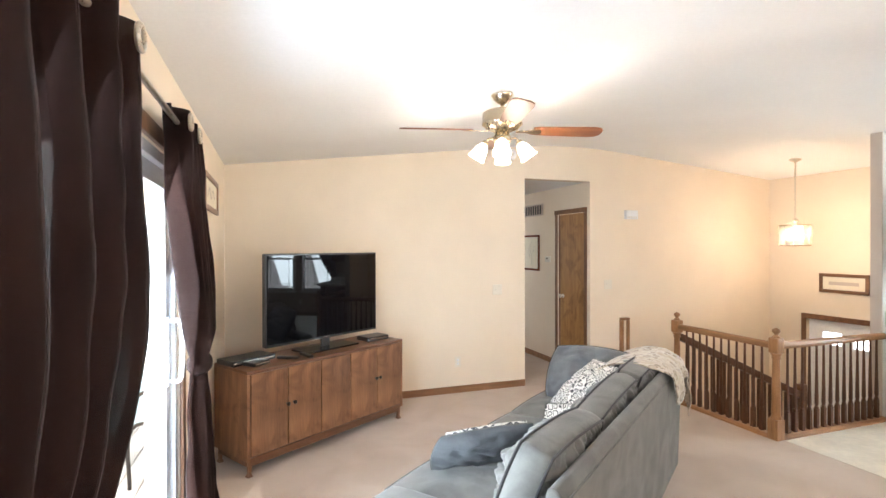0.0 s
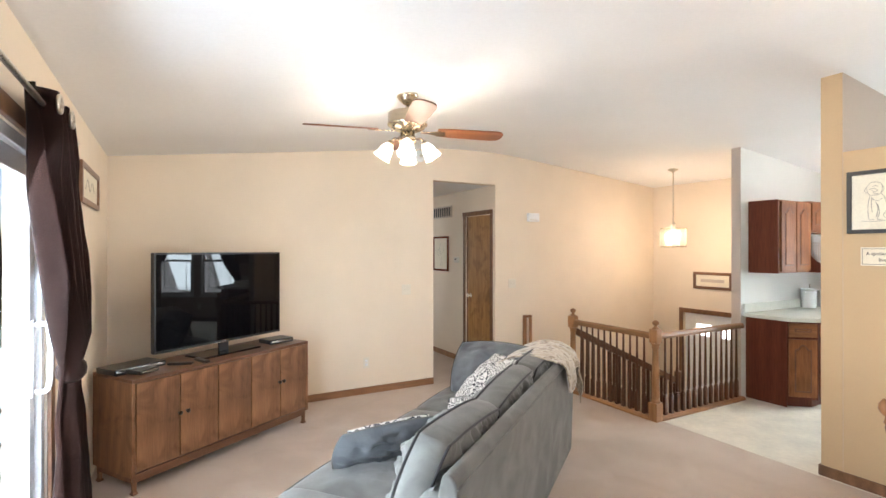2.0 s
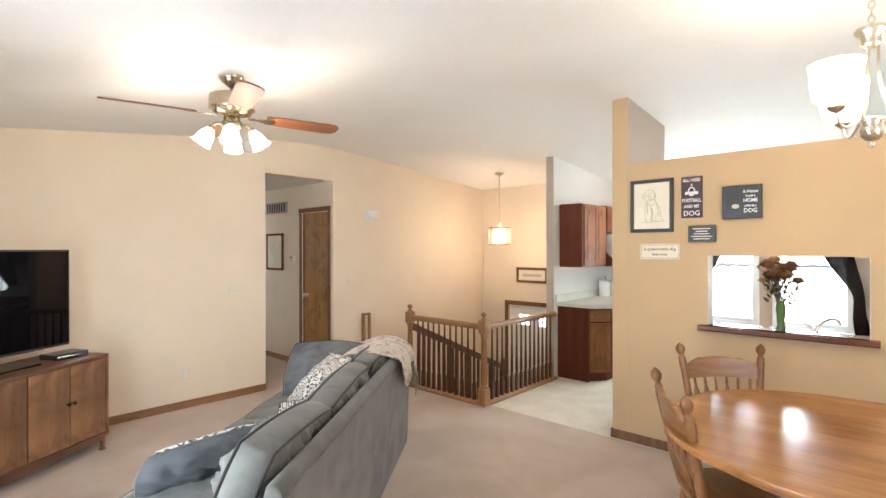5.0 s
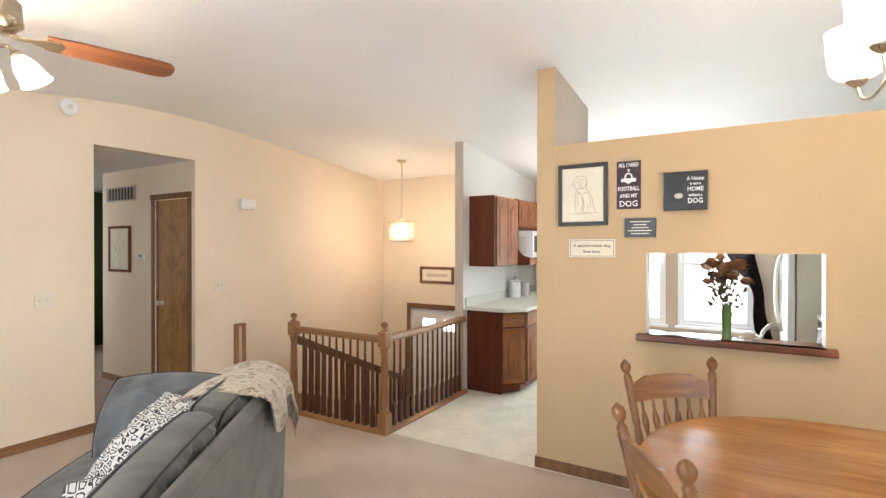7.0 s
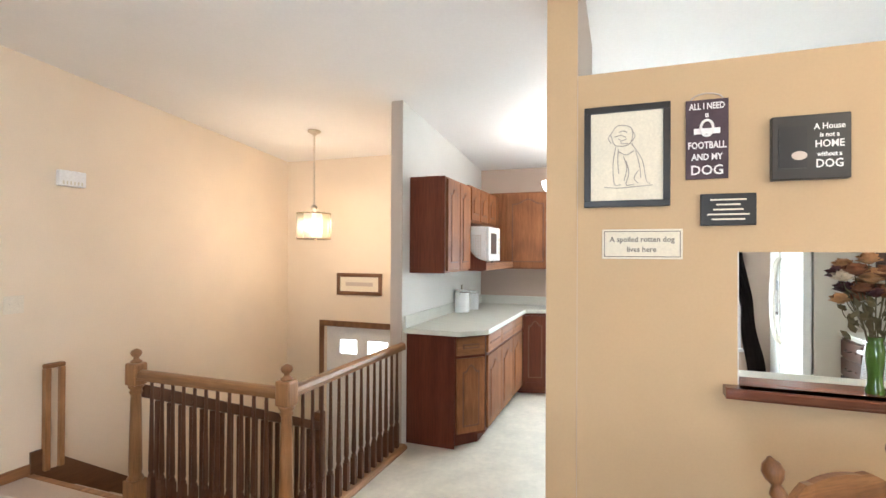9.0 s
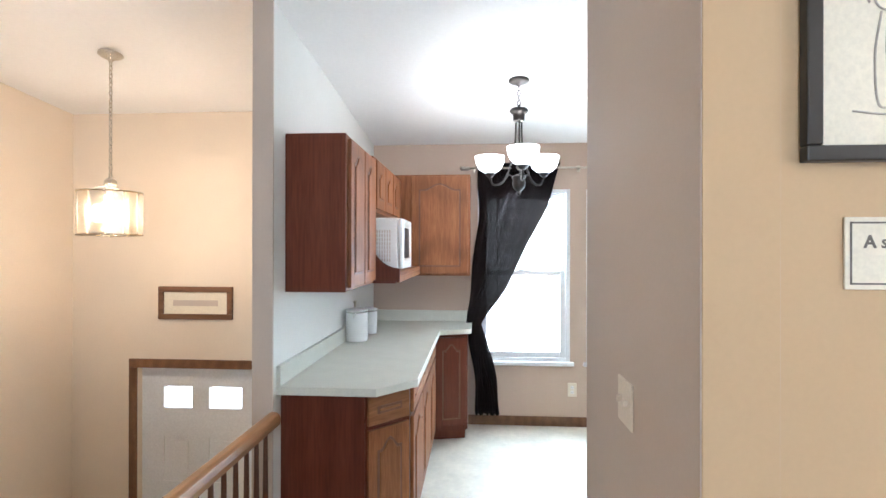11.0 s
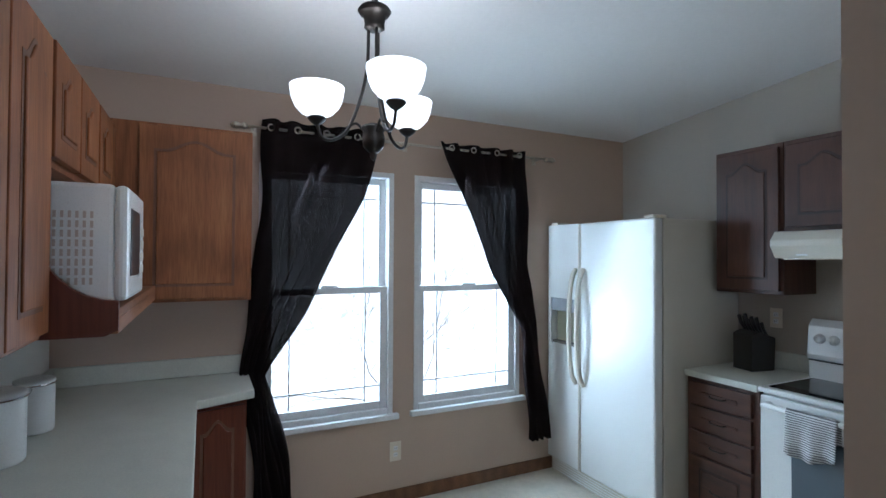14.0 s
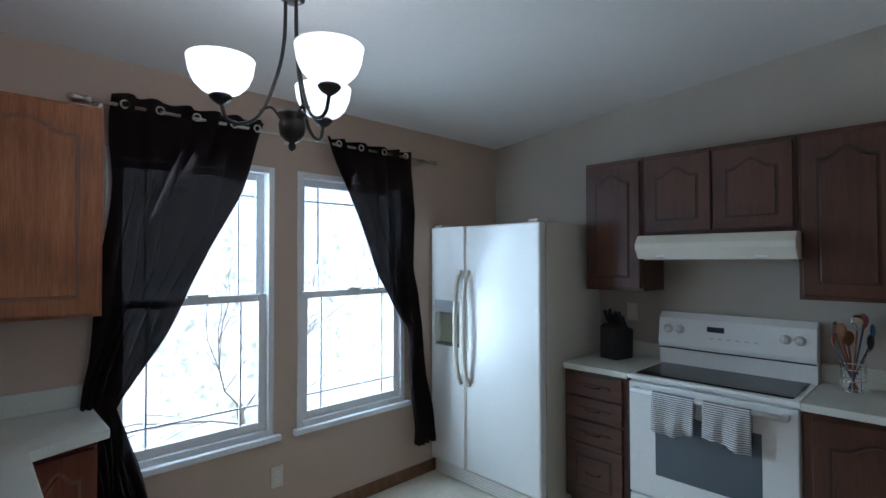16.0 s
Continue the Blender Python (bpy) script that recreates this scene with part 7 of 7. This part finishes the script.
UC_ = [surface("blue_silicone", (0.02, 0.08, 0.16), 0.5), surface("red_silicone", (0.18, 0.025, 0.02), 0.5), surface("orange_plastic", (0.22, 0.08, 0.02), 0.5), surface("steel_handle", (0.5, 0.5, 0.5), 0.25, metal=1.0), M_BLACK]
for i in range(8):
    a = 2 * math.pi * i / 8 + 0.3
    tip = Vector((0.085 * math.cos(a), 0.06 * math.sin(a), 0.24 + 0.05 * ((i * 7) % 3)))
    bm = B()
    tube(bm, [(-0.02 * math.cos(a), -0.02 * math.sin(a), 0.01), tuple(tip)], 0.005, 6)
    h = part("utensil", bm, UC_[i % 5], ut, "upright cooking utensil")
    bm = B()
    lathe(bm, [(0.006, -0.01), (0.02, 0.01), (0.028, 0.035), (0.024, 0.06), (0.008, 0.075)], n=12, m=Matrix.Translation(tip) @ Matrix.Rotation(a, 4, "Z") @ Matrix.Diagonal((0.35, 1, 1, 1)))
    part("head", bm, UC_[(i + 1) % 5], h, "", True)

# ---- outside ----
def outdoor_mat(name, c1, c2, strength):
    m = bpy.data.materials.new(name)
    m.use_nodes = True
    nt = m.node_tree
    nt.nodes.clear()
    co = nt.nodes.new("ShaderNodeTexCoord").outputs["Object"]
    _, r = mix_noise(nt, co, 11.0, c1, c2, 0.30, 0.50, 15.0, 0.5)
    em, out = nt.nodes.new("ShaderNodeEmission"), nt.nodes.new("ShaderNodeOutputMaterial")
    em.inputs[1].default_value = strength
    nt.links.new(r.outputs[0], em.inputs[0])
    nt.links.new(em.outputs[0], out.inputs[0])
    return m


bm = B()
box(bm, -400, 400, -400, 400, -3.2, -3.0)
tagged(part("ground", bm, surface("summer_grass", (0.07, 0.10, 0.03), 0.9, 0.4, 0.6, 30.0, 0.3)), "green lawn round the house", "ground", "", "structure")
M_OUT = outdoor_mat("bright_overcast_distance", (0.42, 0.47, 0.34), (1.0, 1.0, 0.98), 8.0)
for x, label in ((10.5, "bright hazy distance beyond the kitchen windows"), (-4.4, "bright hazy distance beyond the patio")):
    bm = B()
    box(bm, x, x + 0.1, -9, 14, -3.0, 9.0)
    tagged(part("backdrop", bm, M_OUT), label, "backdrop", "", "structure")
bm = B()
box(bm, -4, 11, -7.1, -7.0, -3.0, 7.0)
tagged(part("backdrop", bm, M_OUT), "bright hazy distance beyond the dining window", "backdrop", "", "structure")
# bare tree outside the kitchen windows
M_BARK = surface("pale_dry_bark", (0.52, 0.47, 0.41), 0.9, 0.2, 9.0, 60.0, 0.3)
tr = lab("tree", pose(9.75, 0.35, -3.0), "bare pale-barked tree outside the kitchen windows", "tree")
rng = random.Random(11)
bm = B()
tube(bm, curve_path([(0, 0, 0), (0.03, 0.05, 1.2), (-0.04, 0.02, 2.3), (0.02, 0.1, 3.1)], 6), 0.075, 10, 0.45)
part("trunk", bm, M_BARK, tr, "", True)
crown = B()


def grow(base, heading, length, radius, depth):
    keys, q, d = [base], base, heading
    for _ in range(4):
        d = (d + Vector((rng.uniform(-0.25, 0.25), rng.uniform(-0.4, 0.4), rng.uniform(-0.25, 0.2)))).normalized()
        q = q + d * length / 4
        keys.append(q)
    tube(crown, keys, radius, 5, 0.45)
    if depth:
        for k in range(6 if depth > 1 else 5):
            t = rng.randint(1, 4)
            turn = Vector((rng.uniform(-0.4, 0.4), rng.uniform(-1, 1), rng.uniform(-0.5, 0.8)))
            grow(keys[t], (d + turn).normalized(), length * rng.uniform(0.45, 0.65), radius * 0.5, depth - 1)


for side, up_, z in ((1, 0.5, 2.9), (-1, 0.6, 3.0), (0.6, 1.0, 3.05), (-0.6, 0.9, 2.7), (1, 0.2, 2.6), (-1, 0.15, 2.5)):
    grow(Vector((0, 0.08, z)), Vector((rng.uniform(-0.3, 0.3), side, up_)).normalized(), 1.25, 0.010, 2)
part("crown", crown, M_BARK, tr, "open crown of thin bare twigs", True)

# patio deck
dk = lab("patio_deck", Matrix(), "weathered grey wooden deck outside the sliding door", "deck")
M_DECK = wood("weathered_deck", (0.36, 0.34, 0.31), (0.48, 0.46, 0.42), "y", 0.8, 6.0)
bm = B()
box(bm, -4.3, XL - 0.16, -0.5, 6.0, -3.0, -0.16)
part("deck_base", bm, M_DECK, dk)
for i in range(24):
    bm = B()
    box(bm, -0.0725, 0.0725, -2.05, 4.4, -0.016, 0.016, 0.004)
    o = part("plank", bm, M_DECK, dk)
    o.location = (XL - 0.25 - i * 0.153, 1.55, -0.14)

# patio chair outside the glass
pc = lab("patio_chair", pose(-1.15, 4.35, -0.124, 0, 0, 160), "grey sling patio chair standing on the deck", "chair")
M_SLING = fabric("grey_sling", (0.22, 0.28, 0.29), (0.3, 0.36, 0.37), 6.0, 200.0)
for sx in (-0.28, 0.28):
    bm = B()
    tube(bm, curve_path([(sx, 0.3, 0.0), (sx, 0.28, 0.42), (sx, -0.2, 0.38), (sx, -0.42, 0.95)], 6), 0.014, 8)
    part("side_frame", bm, M_BRONZE, pc, "", True)
    bm = B()
    tube(bm, curve_path([(sx, -0.34, 0.0), (sx, -0.2, 0.38), (sx, -0.1, 0.62), (sx, 0.27, 0.62), (sx, 0.29, 0.4)], 6), 0.014, 8)
    part("arm", bm, M_BRONZE, pc, "", True)
bm = B()
prism(bm, [(0.28, 0.42), (-0.2, 0.375), (-0.2, 0.383), (0.28, 0.428)], "x", -0.28, 0.28)
part("seat", bm, M_SLING, pc)
bm = B()
prism(bm, [(-0.2, 0.378), (-0.42, 0.95), (-0.412, 0.953), (-0.192, 0.381)], "x", -0.28, 0.28)
part("backrest", bm, M_SLING, pc)
